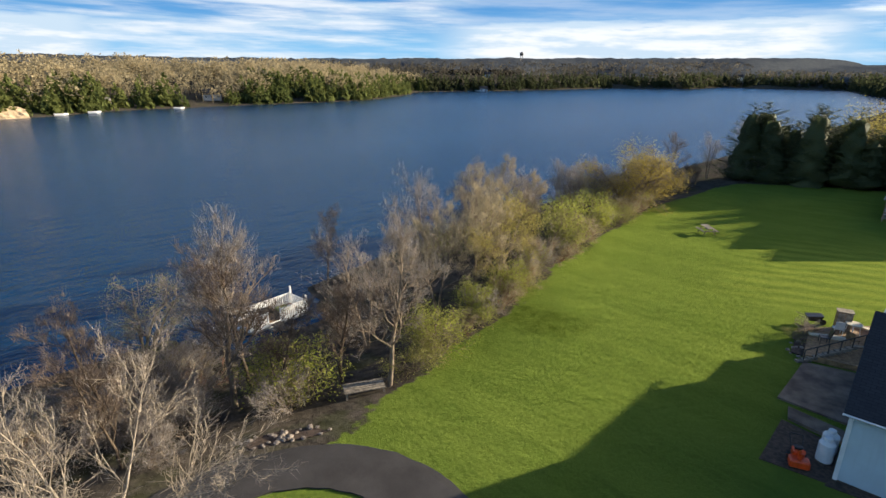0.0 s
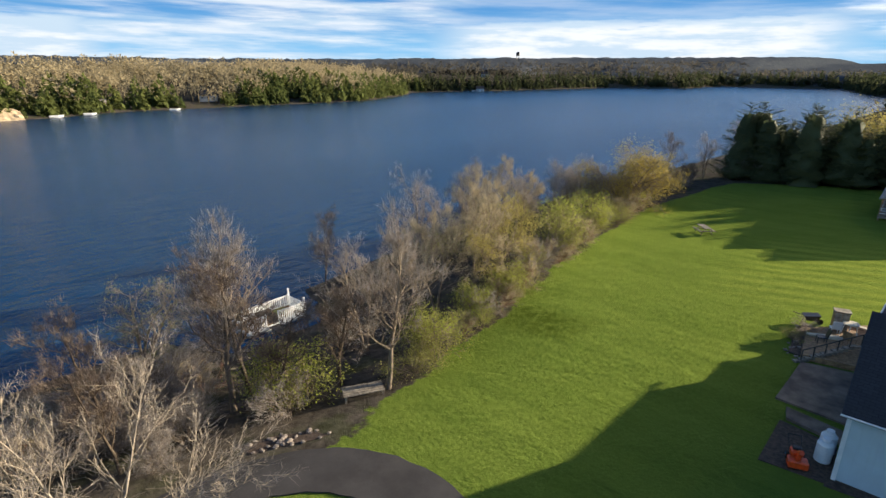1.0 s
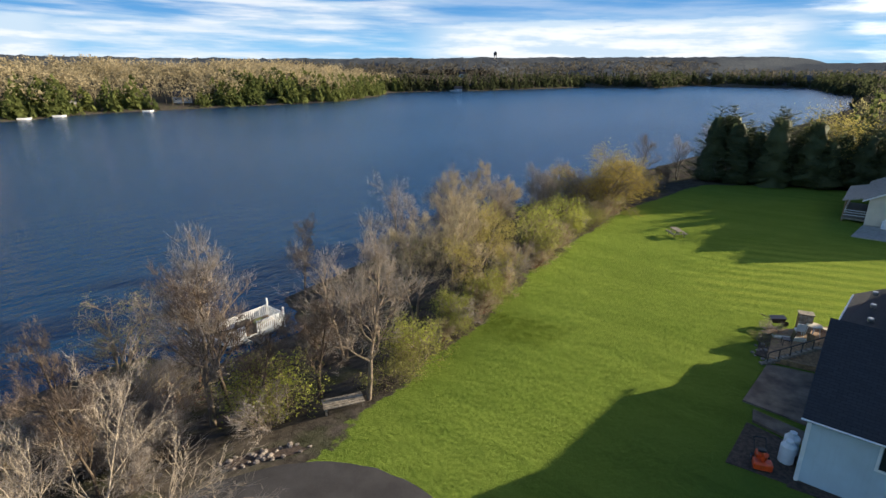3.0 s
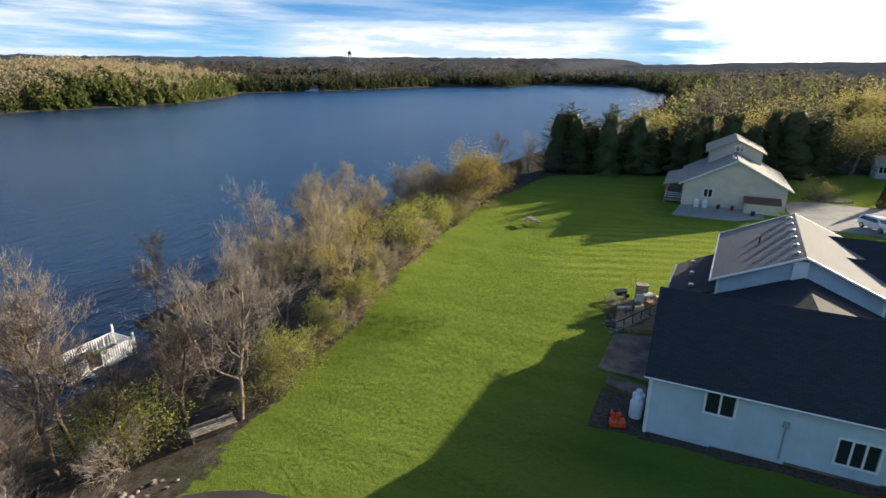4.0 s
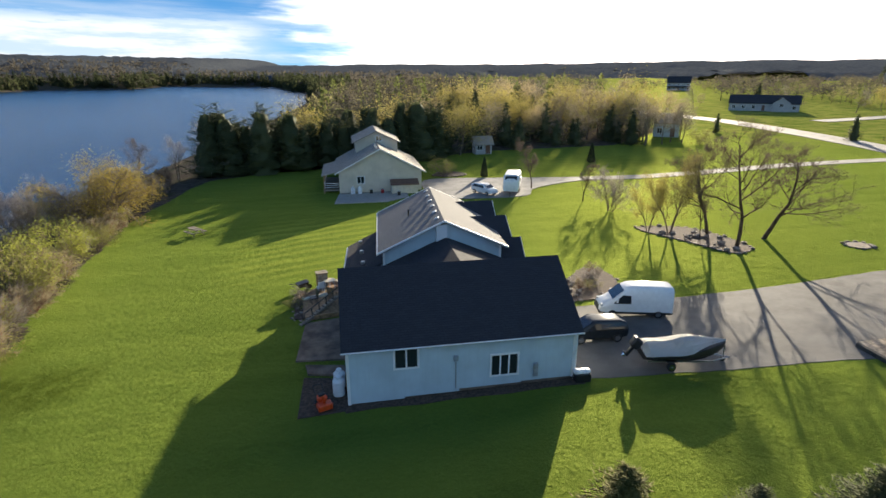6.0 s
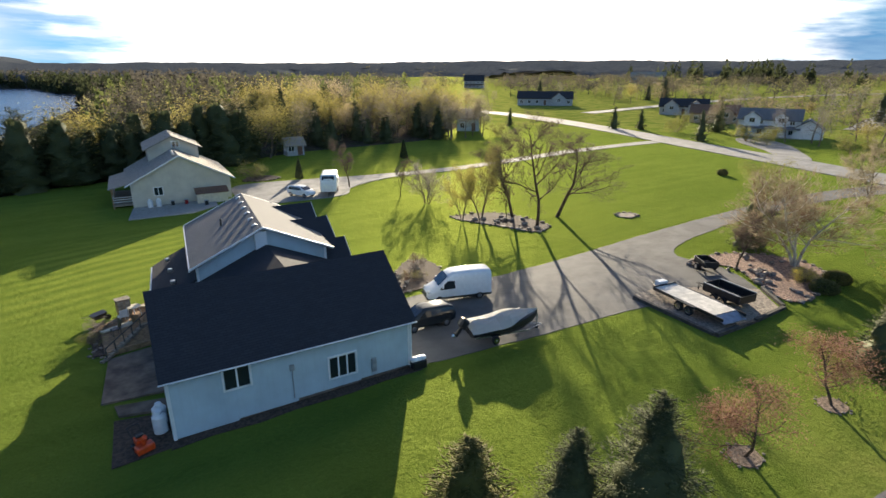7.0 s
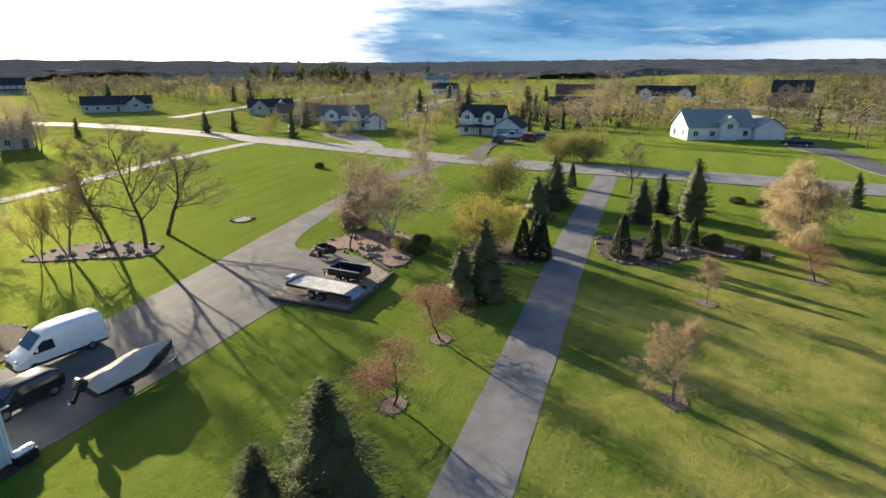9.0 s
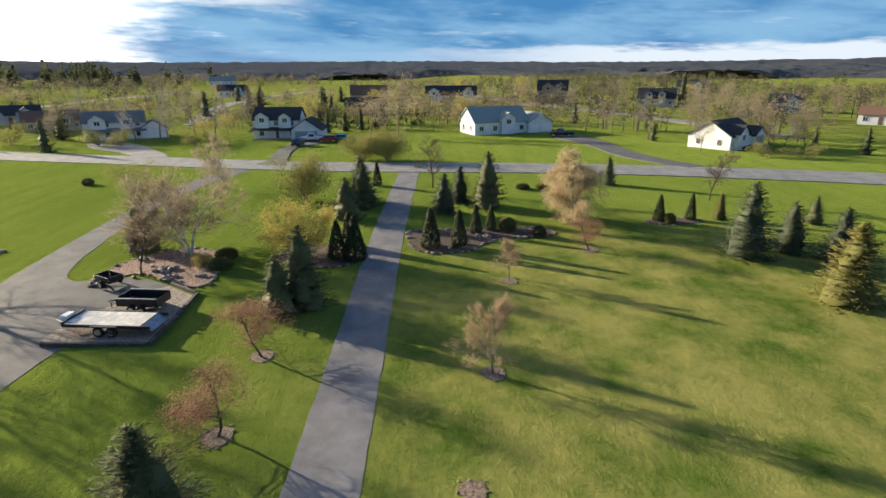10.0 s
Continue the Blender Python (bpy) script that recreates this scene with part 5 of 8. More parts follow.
def patio():
    zg = height(-1.5, 30)
    ob = patch("patio", [(-3.3, 28.6), (-3.05, 33.7), (-0.32, 34.2), (-0.32, 28.2)], M["old_concrete"], "worn concrete patio slab beside the house", "patio", lift=0.10, curved=False, rough=0.0)
    patch("patio", [(-2.7, 27.95), (-2.5, 26.9), (-0.32, 26.3), (-0.32, 27.4)], M["old_concrete"], "pale concrete step slab beside the patio", "patio", lift=0.14, curved=False, rough=0.0)
    patch("patio", [(-2.75, 22.9), (-2.7, 26.7), (-0.32, 26.1), (-0.30, 23.0)], M["mulch"], "bare earth and board strip by the garage corner", "patio", lift=0.05, curved=False, rough=0.05)
    patch("patio", [(-3.2, 34.2), (-3.6, 38.6), (-0.5, 41.8), (-0.4, 34.6)], M["fresh_wood"], "upper brown boarded terrace behind the house", "patio", lift=0.32, curved=False, rough=0.0, depth=0.4)


patio()


patch("foundation_bed", [(-0.45, 22.85), (1.4, 22.95), (3.5, 22.8), (5.2, 22.98), (8.0, 22.8), (10.1, 22.95), (12.3, 22.85), (12.2, 23.57), (-0.3, 23.57)], M["mulch"], "bare earth and rubble strip along the garage foundation", "planting bed", lift=0.03, curved=False, rough=0.04)


def propane_tank(x, y):
    e = thing("propane_tank", x, y, label="tall white propane cylinder against the garage wall", category="tank", group="propane tanks")
    bm = tubes_bm(((0, 0, 0.08), (0, 0, 0.90), 0.31), ((0, 0, 0.90), (0, 0, 1.02), 0.31, 0.20), n=20)
    part("cylinder", bm, M["white"], e, smooth=False)
    part("collar", tubes_bm(((0, 0, 1.02), (0, 0, 1.16), 0.15), n=14), M["white"], e)
    part("foot_ring", tubes_bm(((0, 0, -0.02), (0, 0, 0.09), 0.26), n=16), M["steel"], e)


propane_tank(-0.75, 24.55)
propane_tank(-0.72, 25.3)


def garden_tractor(x, y, rz):
    e = thing("snow_blower", x, y, rz=rz, label="orange walk-behind garden machine beside the garage", category="garden machine")
    e.scale = (0.82, 0.82, 0.82)
    e.location.z += 0.05
    part("housing", boxes((0.05, 0.65, -0.45, 0.45, 0.08, 0.5), bevel=0.06), M["orange"], e)
    part("engine_cover", boxes((-0.45, 0.1, -0.27, 0.27, 0.3, 0.72), bevel=0.07), M["orange"], e)
    part("chute", tubes_bm(((0.3, 0, 0.45), (0.3, 0, 0.85), 0.11), ((0.3, 0, 0.85), (0.5, 0.05, 1.0), 0.12), n=10), M["orange"], e)
    part("fuel_tank", boxes((-0.35, -0.05, -0.2, 0.2, 0.7, 0.86), bevel=0.04), M["black"], e)
    part("handle", tubes_bm(((-0.4, -0.25, 0.45), (-1.05, -0.3, 1.0), 0.02), ((-0.4, 0.25, 0.45), (-1.05, 0.3, 1.0), 0.02), ((-1.05, -0.3, 1.0), (-1.05, 0.3, 1.0), 0.022)), M["black_steel"], e)
    for s in (-1, 1):
        wheel(e, -0.3, s * 0.36, 0.2, 0.14, s)


garden_tractor(-1.55, 23.6, -70)


def garden_steps():
    e = thing("garden_steps", -3.3, 33.8, label="weathered grey timber steps climbing along the terrace edge", category="steps")
    n = 11
    for k in range(n):
        x, y, z = 2.4 * k / n, 0.1 + 2.4 * k / n, 0.10 + 0.085 * k
        ob = part("tread", boxes((-0.42, 0.10, -0.15, 0.15, z - 0.12, z), bevel=0.01), M["wood"], e)
        ob.location = (x + 0.2, y, 0)
        ob.rotation_euler = (0, 0, 0.75)
    part("stringer", tubes_bm(((0.2, 0.0, 0.02), (2.6, 2.4, 0.95), 0.06), n=4), M["grey"], e)
    for k in range(6):
        f = k / 5
        part("baluster", boxes((0.2 + 2.4 * f - 0.03, 0.2 + 2.4 * f + 0.03, 2.4 * f - 0.03, 2.4 * f + 0.03, 0.9 * f, 0.9 * f + 0.75)), M["dark_timber"], e)
    part("handrail", tubes_bm(((0.2, 0.0, 0.78), (2.6, 2.4, 1.68), 0.04), n=6), M["dark_timber"], e)


garden_steps()


def garden_cabinet(x, y, rz):
    e = thing("garden_cabinet", x, y, rz=rz, label="upright brown wooden cabinet on the boarded terrace", category="cabinet")
    e.location.z += 0.32
    part("body", boxes((-0.4, 0.4, -0.3, 0.3, 0.0, 1.25), bevel=0.015), M["fresh_wood"], e)
    part("top", boxes((-0.45, 0.45, -0.35, 0.35, 1.25, 1.31), bevel=0.01), M["wood"], e)
    for s in (-1, 1):
        part("door", boxes((s * 0.2 - 0.18, s * 0.2 + 0.18, -0.33, -0.30, 0.06, 1.2)), M["wood"], e)


def plank_stack(x, y, rz, label):
    e = thing("plank_stack", x, y, rz=rz, label=label, category="planks")
    e.location.z += 0.32
    rng = random.Random(int(x * 10))
    for k in range(5):
        ob = part("plank", boxes((-0.9, 0.9, -0.09, 0.09, 0.05 * (k // 2), 0.05 * (k // 2) + 0.045)), M["cream"], e)
        ob.location, ob.rotation_euler = (rng.uniform(-0.1, 0.1), 0.2 * (k % 2) + rng.uniform(-0.05, 0.05), 0), (0, 0, rng.uniform(-0.12, 0.12))


garden_cabinet(-2.1, 39.6, 15)
plank_stack(-2.6, 37.6, 20, "loose pale planks lying on the boarded terrace")
plank_stack(-1.2, 40.6, -10, "pale boards stacked at the terrace end")


def wheelbarrow(x, y, rz):
    e = thing("wheelbarrow", x, y, rz=rz, label="black wheelbarrow standing on the lawn", category="wheelbarrow")
    bm = bmesh.new()
    prism(bm, [(-0.45, 0.62), (0.5, 0.72), (0.3, 0.34), (-0.3, 0.34)], "y", -0.33, 0.33)
    part("tray", bm, M["black_steel"], e)
    for s in (-1, 1):
        part("handle", tubes_bm(((0.55, s * 0.06, 0.25), (-0.95, s * 0.3, 0.62), 0.022)), M["wood"], e)
        part("leg", tubes_bm(((-0.3, s * 0.2, 0.38), (-0.35, s * 0.25, 0.0), 0.018)), M["black_steel"], e)
    wheel(e, 0.6, 0, 0.19, 0.09, 1)


wheelbarrow(-3.7, 40.2, 25)


def garden_chair(x, y, rz, mat, label):
    e = thing("garden_chair", x, y, rz=rz, label=label, category="chair", group="terrace chairs")
    e.location.z += 0.32
    part("seat", boxes((-0.25, 0.25, -0.25, 0.25, 0.4, 0.45), bevel=0.01), mat, e)
    part("backrest", prism_bm([(-0.25, 0.45), (-0.21, 0.45), (-0.34, 0.98), (-0.38, 0.98)], "y", -0.25, 0.25), mat, e)
    for sx in (-0.22, 0.22):
        for sy in (-0.22, 0.22):
            part("leg", tubes_bm(((sx, sy, -0.02), (sx, sy, 0.41), 0.02), n=6), mat, e)


garden_chair(-2.6, 36.6, 200, M["black"], "black garden chair on the terrace")
garden_chair(-1.3, 37.3, 60, M["fresh_wood"], "brown wooden garden chair on the terrace")
garden_chair(-2.2, 38.6, 110, M["white"], "white garden chair on the terrace")


def terrace_table(x, y):
    e = thing("garden_table", x, y, label="round pale garden table on the terrace", category="table")
    e.location.z += 0.32
    part("tabletop", tubes_bm(((0, 0, 0.70), (0, 0, 0.74), 0.45), n=20), M["cream"], e)
    for a in range(4):
        part("leg", tubes_bm(((0.4 * math.cos(a * 1.57), 0.4 * math.sin(a * 1.57), -0.02), (0.3 * math.cos(a * 1.57), 0.3 * math.sin(a * 1.57), 0.7), 0.025), n=6), M["white"], e)


terrace_table(-1.5, 39.2)


# the wall of the stones below the terrace
bed("terrace_edge", [(-3.9, 34.6), (-4.2, 38.8), (-3.6, 40.0), (-3.3, 38.0), (-3.2, 34.6)], M["mulch"], "loose dark stones along the terrace edge", 0.26, 0.6, seed=23, extra=18)


def picnic_table(x, y, rz):
    e = thing("picnic_table", x, y, rz=rz, label="weathered wooden picnic table on the open lawn", category="table")
    for k in range(5):
        v = -0.36 + 0.15 * k
        part("top_plank", boxes((-0.95, 0.95, v, v + 0.135, 0.72, 0.76)), M["wood"], e)
    for s in (-1, 1):
        part("bench_plank", boxes((-0.95, 0.95, s * 0.72 - 0.13, s * 0.72 + 0.13, 0.42, 0.46)), M["wood"], e)
        part("cross_beam", boxes((s * 0.65 - 0.04, s * 0.65 + 0.04, -0.8, 0.8, 0.34, 0.42)), M["wood"], e)
        for t in (-1, 1):
            part("leg", tubes_bm(((s * 0.65, t * 0.62, -0.02), (s * 0.65, t * 0.25, 0.72), 0.05), n=4), M["wood"], e)


picnic_table(-16.4, 59.4, -48)


def foot_bench(x, y, rz):
    e = thing("wooden_bench", x, y, rz=rz, label="weathered low slatted wooden bench under the bare tree", category="bench")
    for k in range(5):
        part("seat_plank", boxes((-1.1, 1.1, -0.6 + 0.2 * k, -0.43 + 0.2 * k, 0.42, 0.47)), M["wood"], e)
    for sx in (-1.0, 1.0):
        part("leg", boxes((sx - 0.05, sx + 0.05, -0.55, -0.45, -0.1, 0.42)), M["wood"], e)
        part("leg", boxes((sx - 0.05, sx + 0.05, 0.30, 0.40, -0.1, 0.42)), M["wood"], e)


foot_bench(-20.1, 15.4, 62)


def dock():
    """Deck two metres wide and five long, railed with flat white boards; a step in the rail on the shore side."""
    e = thing("floating_dock", -36.2, 18.95, LAKE_Z, rz=2, label="white railed wooden dock moored at the lake shore", category="dock")
    for k in range(16):
        v = -2.45 + 0.306 * k
        part("deck_board", boxes((-1.1, 1.1, v, v + 0.285, 0.42, 0.46)), M["fresh_wood"], e)
    for s in (-1, 1):
        part("float", boxes((s * 0.8 - 0.25, s * 0.8 + 0.25, -2.35, 2.35, -0.3, 0.36), bevel=0.06), M["grey"], e)
    for spec in ((-1.12, 1.12, -2.5, -2.44, 0.2, 0.46), (-1.12, 1.12, 2.44, 2.5, 0.2, 0.46), (-1.15, -1.09, -2.5, 2.5, 0.2, 0.46), (1.09, 1.15, -2.5, 2.5, 0.2, 0.46)):
        part("deck_frame", boxes(spec), M["white"], e)

    def fence(a, b, top=1.38):
        a, b = Vector(a), Vector(b)
        n = max(2, int((b - a).length / 0.17))
        along_y = abs(b.y - a.y) > abs(b.x - a.x)
        hx, hy = (0.012, 0.055) if along_y else (0.055, 0.012)
        for k in range(n + 1):
            p = a.lerp(b, k / n)
            part("picket", boxes((p.x - hx, p.x + hx, p.y - hy, p.y + hy, 0.40, top - 0.04)), M["white"], e)
        for z in (0.58, top):
            part("rail", boxes((min(a.x, b.x) - 0.03, max(a.x, b.x) + 0.03, min(a.y, b.y) - 0.03, max(a.y, b.y) + 0.03, z - 0.045, z)), M["white"], e)
        for p in (a, b):
            part("post", boxes((p.x - 0.05, p.x + 0.05, p.y - 0.05, p.y + 0.05, 0.2, top + 0.06)), M["white"], e)
    fence((-1.1, -2.45), (-1.1, 2.45))
    fence((1.1, -2.45), (1.1, -0.95))
    fence((1.1, 0.15), (1.1, 2.45))
    fence((-1.1, 2.45), (1.1, 2.45))
    for x, h in ((-1.1, 1.95), (1.1, 1.75)):
        part("mooring_post", boxes((x - 0.06, x + 0.06, 2.5, 2.62, -0.8, h)), M["white"], e)
    part("bench_box", boxes((-0.9, -0.45, -0.6, 0.5, 0.46, 0.92), bevel=0.02), M["dark_timber"], e, "dark wooden storage box")
    part("tarpaulin", boxes((-0.8, 0.2, 0.7, 1.7, 0.46, 0.72), bevel=0.12), M["lime_cloth"], e, "faded yellow-green folded cover")
    part("side_float", boxes((-1.9, -0.2, -4.0, -2.55, 0.12, 0.34), bevel=0.04), M["white"], e, "low white swim float beside the dock")
    part("gangway", boxes((1.15, 2.8, -0.8, 0.0, 0.30, 0.38)), M["dark_timber"], e)


dock()


def waste_bin(x, y, label, mat):
    e = thing("waste_bin", x, y, label=label, category="bin")
    e.scale = (0.75, 0.75, 0.75)
    part("body", prism_bm([(-0.25, 0), (0.25, 0), (0.31, 0.85), (-0.31, 0.85)], "x", -0.27, 0.27), mat, e)
    part("lid", boxes((-0.33, 0.33, -0.35, 0.33, 0.85, 0.92), bevel=0.02), M["grey"], e)


def rubbish_heap(x, y):
    e = thing("rubbish_box", x, y, label="dark open box heaped with white bags by the garage corner", category="bin")
    part("box", boxes((-0.42, 0.42, -0.3, 0.3, 0.0, 0.5), bevel=0.03), M["black"], e)
    rng = random.Random(6)
    for k in range(3):
        bm = bmesh.new()
        bmesh.ops.create_icosphere(bm, subdivisions=2, radius=0.25)
        for v in bm.verts:
            v.co *= rng.uniform(0.85, 1.12)
            v.co = (v.co.x * 1.1 - 0.25 + 0.24 * k, v.co.y, v.co.z * 0.6 + 0.55)
        part("bag", bm, M["white"], e, "crumpled white plastic bag", smooth=True)


rubbish_heap(12.25, 23.25)


for x in (1.0, 2.0):
    propane_tank(x, 76.3)
patch("patio", [(-1.6, 70.6), (5.4, 70.0), (8.6, 72.4), (8.8, 76.6), (-1.0, 76.8)], M["concrete"], "grey paved yard beside the cream house", "patio", lift=0.08, curved=False, rough=0.0)
for x, y, mat, words in [(3.6, 76.0, "black", "black storage bin beside the cream house"), (5.2, 75.8, "red_car", "red storage bin beside the cream house"), (7.4, 73.6, "black", "dark storage bin on the paved yard")]:
    waste_bin(x, y, words, M[mat])

# ---- trees and shrubs ----
def tube_arrays(segs, sides):
    """Tapered open tubes for many segments (p0, p1, r0, r1) at once."""
    S = np.array([(*a, *b, ra, rb) for a, b, ra, rb in segs], float)
    a, b, ra, rb = S[:, 0:3], S[:, 3:6], S[:, 6], S[:, 7]
    d = b - a
    d /= np.linalg.norm(d, axis=1)[:, None] + 1e-9
    ref = np.where(np.abs(d[:, 2:3]) > 0.9, np.array([[1.0, 0, 0]]), np.array([[0, 0, 1.0]]))
    u = np.cross(d, ref)
    u /= np.linalg.norm(u, axis=1)[:, None] + 1e-9
    v = np.cross(d, u)
    ang = np.arange(sides) * 2 * np.pi / sides
    ring = u[:, None] * np.cos(ang)[None, :, None] + v[:, None] * np.sin(ang)[None, :, None]
    V = np.concatenate([a[:, None] + ring * ra[:, None, None], b[:, None] + ring * rb[:, None, None]], 1).reshape(-1, 3)
    k = np.arange(sides)
    k2 = (k + 1) % sides
    q = np.stack([k, k2, k2 + sides, k + sides], 1)
    F = (np.arange(len(S))[:, None, None] * 2 * sides + q[None]).reshape(-1, 4)
    return V, F


def branches(rng, height_m, trunk_r, spec, lean=0.0, start=0.25, up=0.5, wander=0.12, trunks=1, splay=0.25, fine=(5, 3, 2, 1)):
    """Grow a tree: returns segments by level and the tips. spec: (count, length share, levels below) per level."""
    levels, tips = [[] for _ in range(len(spec) + 1)], []

    def limb(p, d, length, r, level):
        n = fine[level]
        pts, q, dd = [p.copy()], p.copy(), d.copy()
        for i in range(n):
            dd = dd + rng.normal(0, wander * (1 + 0.4 * level), 3) + np.array([0, 0, 0.06 * up * (level > 0)])
            dd /= np.linalg.norm(dd)
            q = q + dd * length / n
            pts.append(q.copy())
        rad = [r * (1 - 0.8 * i / n) + 0.004 for i in range(n + 1)]
        levels[level].extend((pts[i], pts[i + 1], rad[i], rad[i + 1]) for i in range(n))
        if level >= len(spec):
            tips.extend(pts[1:])
            return
        count, share = spec[level]
        for k in range(count):
            s = start if level == 0 else 0.2
            f = s + (1 - s) * (k + rng.uniform(0, 0.9)) / count
            i = min(int(f * n), n - 1)
            w = f * n - i
            base = pts[i] * (1 - w) + pts[i + 1] * w
            axis = pts[i + 1] - pts[i]
            axis /= np.linalg.norm(axis) + 1e-9
            side = rng.normal(0, 1, 3)
            side -= axis * side.dot(axis)
            side /= np.linalg.norm(side) + 1e-9
            cd = axis * up + side * (1.0 - 0.25 * f)
            cd /= np.linalg.norm(cd)
            cl = length * share * (1.05 - 0.55 * f if level == 0 else 1.0 - 0.3 * f) * rng.uniform(0.75, 1.2)
            limb(base, cd, cl, max(rad[i] * 0.5, 0.006), level + 1)

    for k in range(trunks):
        a = rng.uniform(0, 6.28) + k * 6.28 / max(trunks, 1)
        s = splay if trunks > 1 else lean
        d = np.array([math.cos(a) * s, math.sin(a) * s, 1.0])
        p = np.array([math.cos(a), math.sin(a), 0]) * (0.12 * (trunks > 1))
        limb(p - np.array([0, 0, 0.15]), d / np.linalg.norm(d), height_m * rng.uniform(0.85, 1.0) * 0.92, trunk_r, 0)
    return levels, np.array(tips)


def leaf_arrays(rng, centres, size, droop=0.0):
    """Small single leaves, one bent facet each."""
    n = len(centres)
    a = rng.normal(0, 1, (n, 3))
    a[:, 2] -= droop
    a /= np.linalg.norm(a, axis=1)[:, None]
    b = np.cross(a, rng.normal(0, 1, (n, 3)))
    b /= np.linalg.norm(b, axis=1)[:, None] + 1e-9
    s = size * rng.uniform(0.6, 1.3, (n, 1))
    V = np.stack([centres - a * s * 0.6, centres + b * s * 0.42 + a * s * 0.1, centres + a * s * 0.6 - b * s * 0.3], 1).reshape(-1, 3)
    return V, np.arange(n * 3).reshape(-1, 3)


def twig_arrays(rng, starts, length, thick, crown, weep=0.0):
    """Fine twigs: slender spikes pointing outward from the crown's heart."""
    n = len(starts)
    d = starts - crown
    d /= np.linalg.norm(d, axis=1)[:, None] + 1e-6
    d = d * 0.7 + rng.normal(0, 0.5, (n, 3)) + np.array([0, 0, 0.45 - weep])
    d /= np.linalg.norm(d, axis=1)[:, None] + 1e-9
    b = np.cross(d, rng.normal(0, 1, (n, 3)))
    b /= np.linalg.norm(b, axis=1)[:, None] + 1e-9
    L = length * rng.uniform(0.5, 1.3, (n, 1))
    V = np.stack([starts + b * thick, starts - b * thick, starts + d * L], 1).reshape(-1, 3)
    return V, np.arange(n * 3).reshape(-1, 3)


def broadleaf(name, seed, h, trunk_r, spec, bark, leaf=None, leaves=0, leaf_size=0.08, scatter=0.25, twig=None, sides=(7, 4), fine=(5, 3, 2, 1), spray=0.0, weep=0.0, **grow):
    rng = np.random.default_rng(seed)
    levels, tips = branches(rng, h, trunk_r, spec, fine=fine, **grow)
    e = new(name)
    if sides[0] == 4:
        sets = [tube_arrays(lv, n) for lv, n in zip(levels, (4, 3, 3, 3)) if lv]
        first = np.cumsum([0] + [len(v) for v, f in sets])
        link_mesh("branchwork", raw_mesh("branchwork", np.concatenate([v for v, f in sets]), [f + o for (v, f), o in zip(sets, first)]), twig or bark, e)
        levels = [[] for lv in levels]
    else:
        V, F = tube_arrays(levels[0], sides[0])
        V2, F2 = tube_arrays(levels[1], sides[1])
        link_mesh("trunk", raw_mesh("trunk", np.concatenate([V, V2]), [np.concatenate([F, F2 + len(V)])]), bark, e)
    thin = [s for lv in levels[2:] for s in lv]
    if thin:
        V, F = tube_arrays(thin, 3)
        tagged(link_mesh("branchwork", raw_mesh("branchwork", V, [F]), twig or bark, e), kind="stuff")
    if leaves:
        c = tips[rng.integers(0, len(tips), leaves)] + rng.normal(0, scatter * (0.35 if spray else 1.0), (leaves, 3))
        c[:, 2] = np.maximum(c[:, 2], 0.15)
        if spray:
            V, F = twig_arrays(rng, c, spray, leaf_size, np.array([0, 0, h * 0.4]), weep)
        else:
            V, F = leaf_arrays(rng, c, leaf_size)
        tagged(link_mesh("crown", raw_mesh("crown", V, [F]), leaf, e), kind="stuff")
    return e


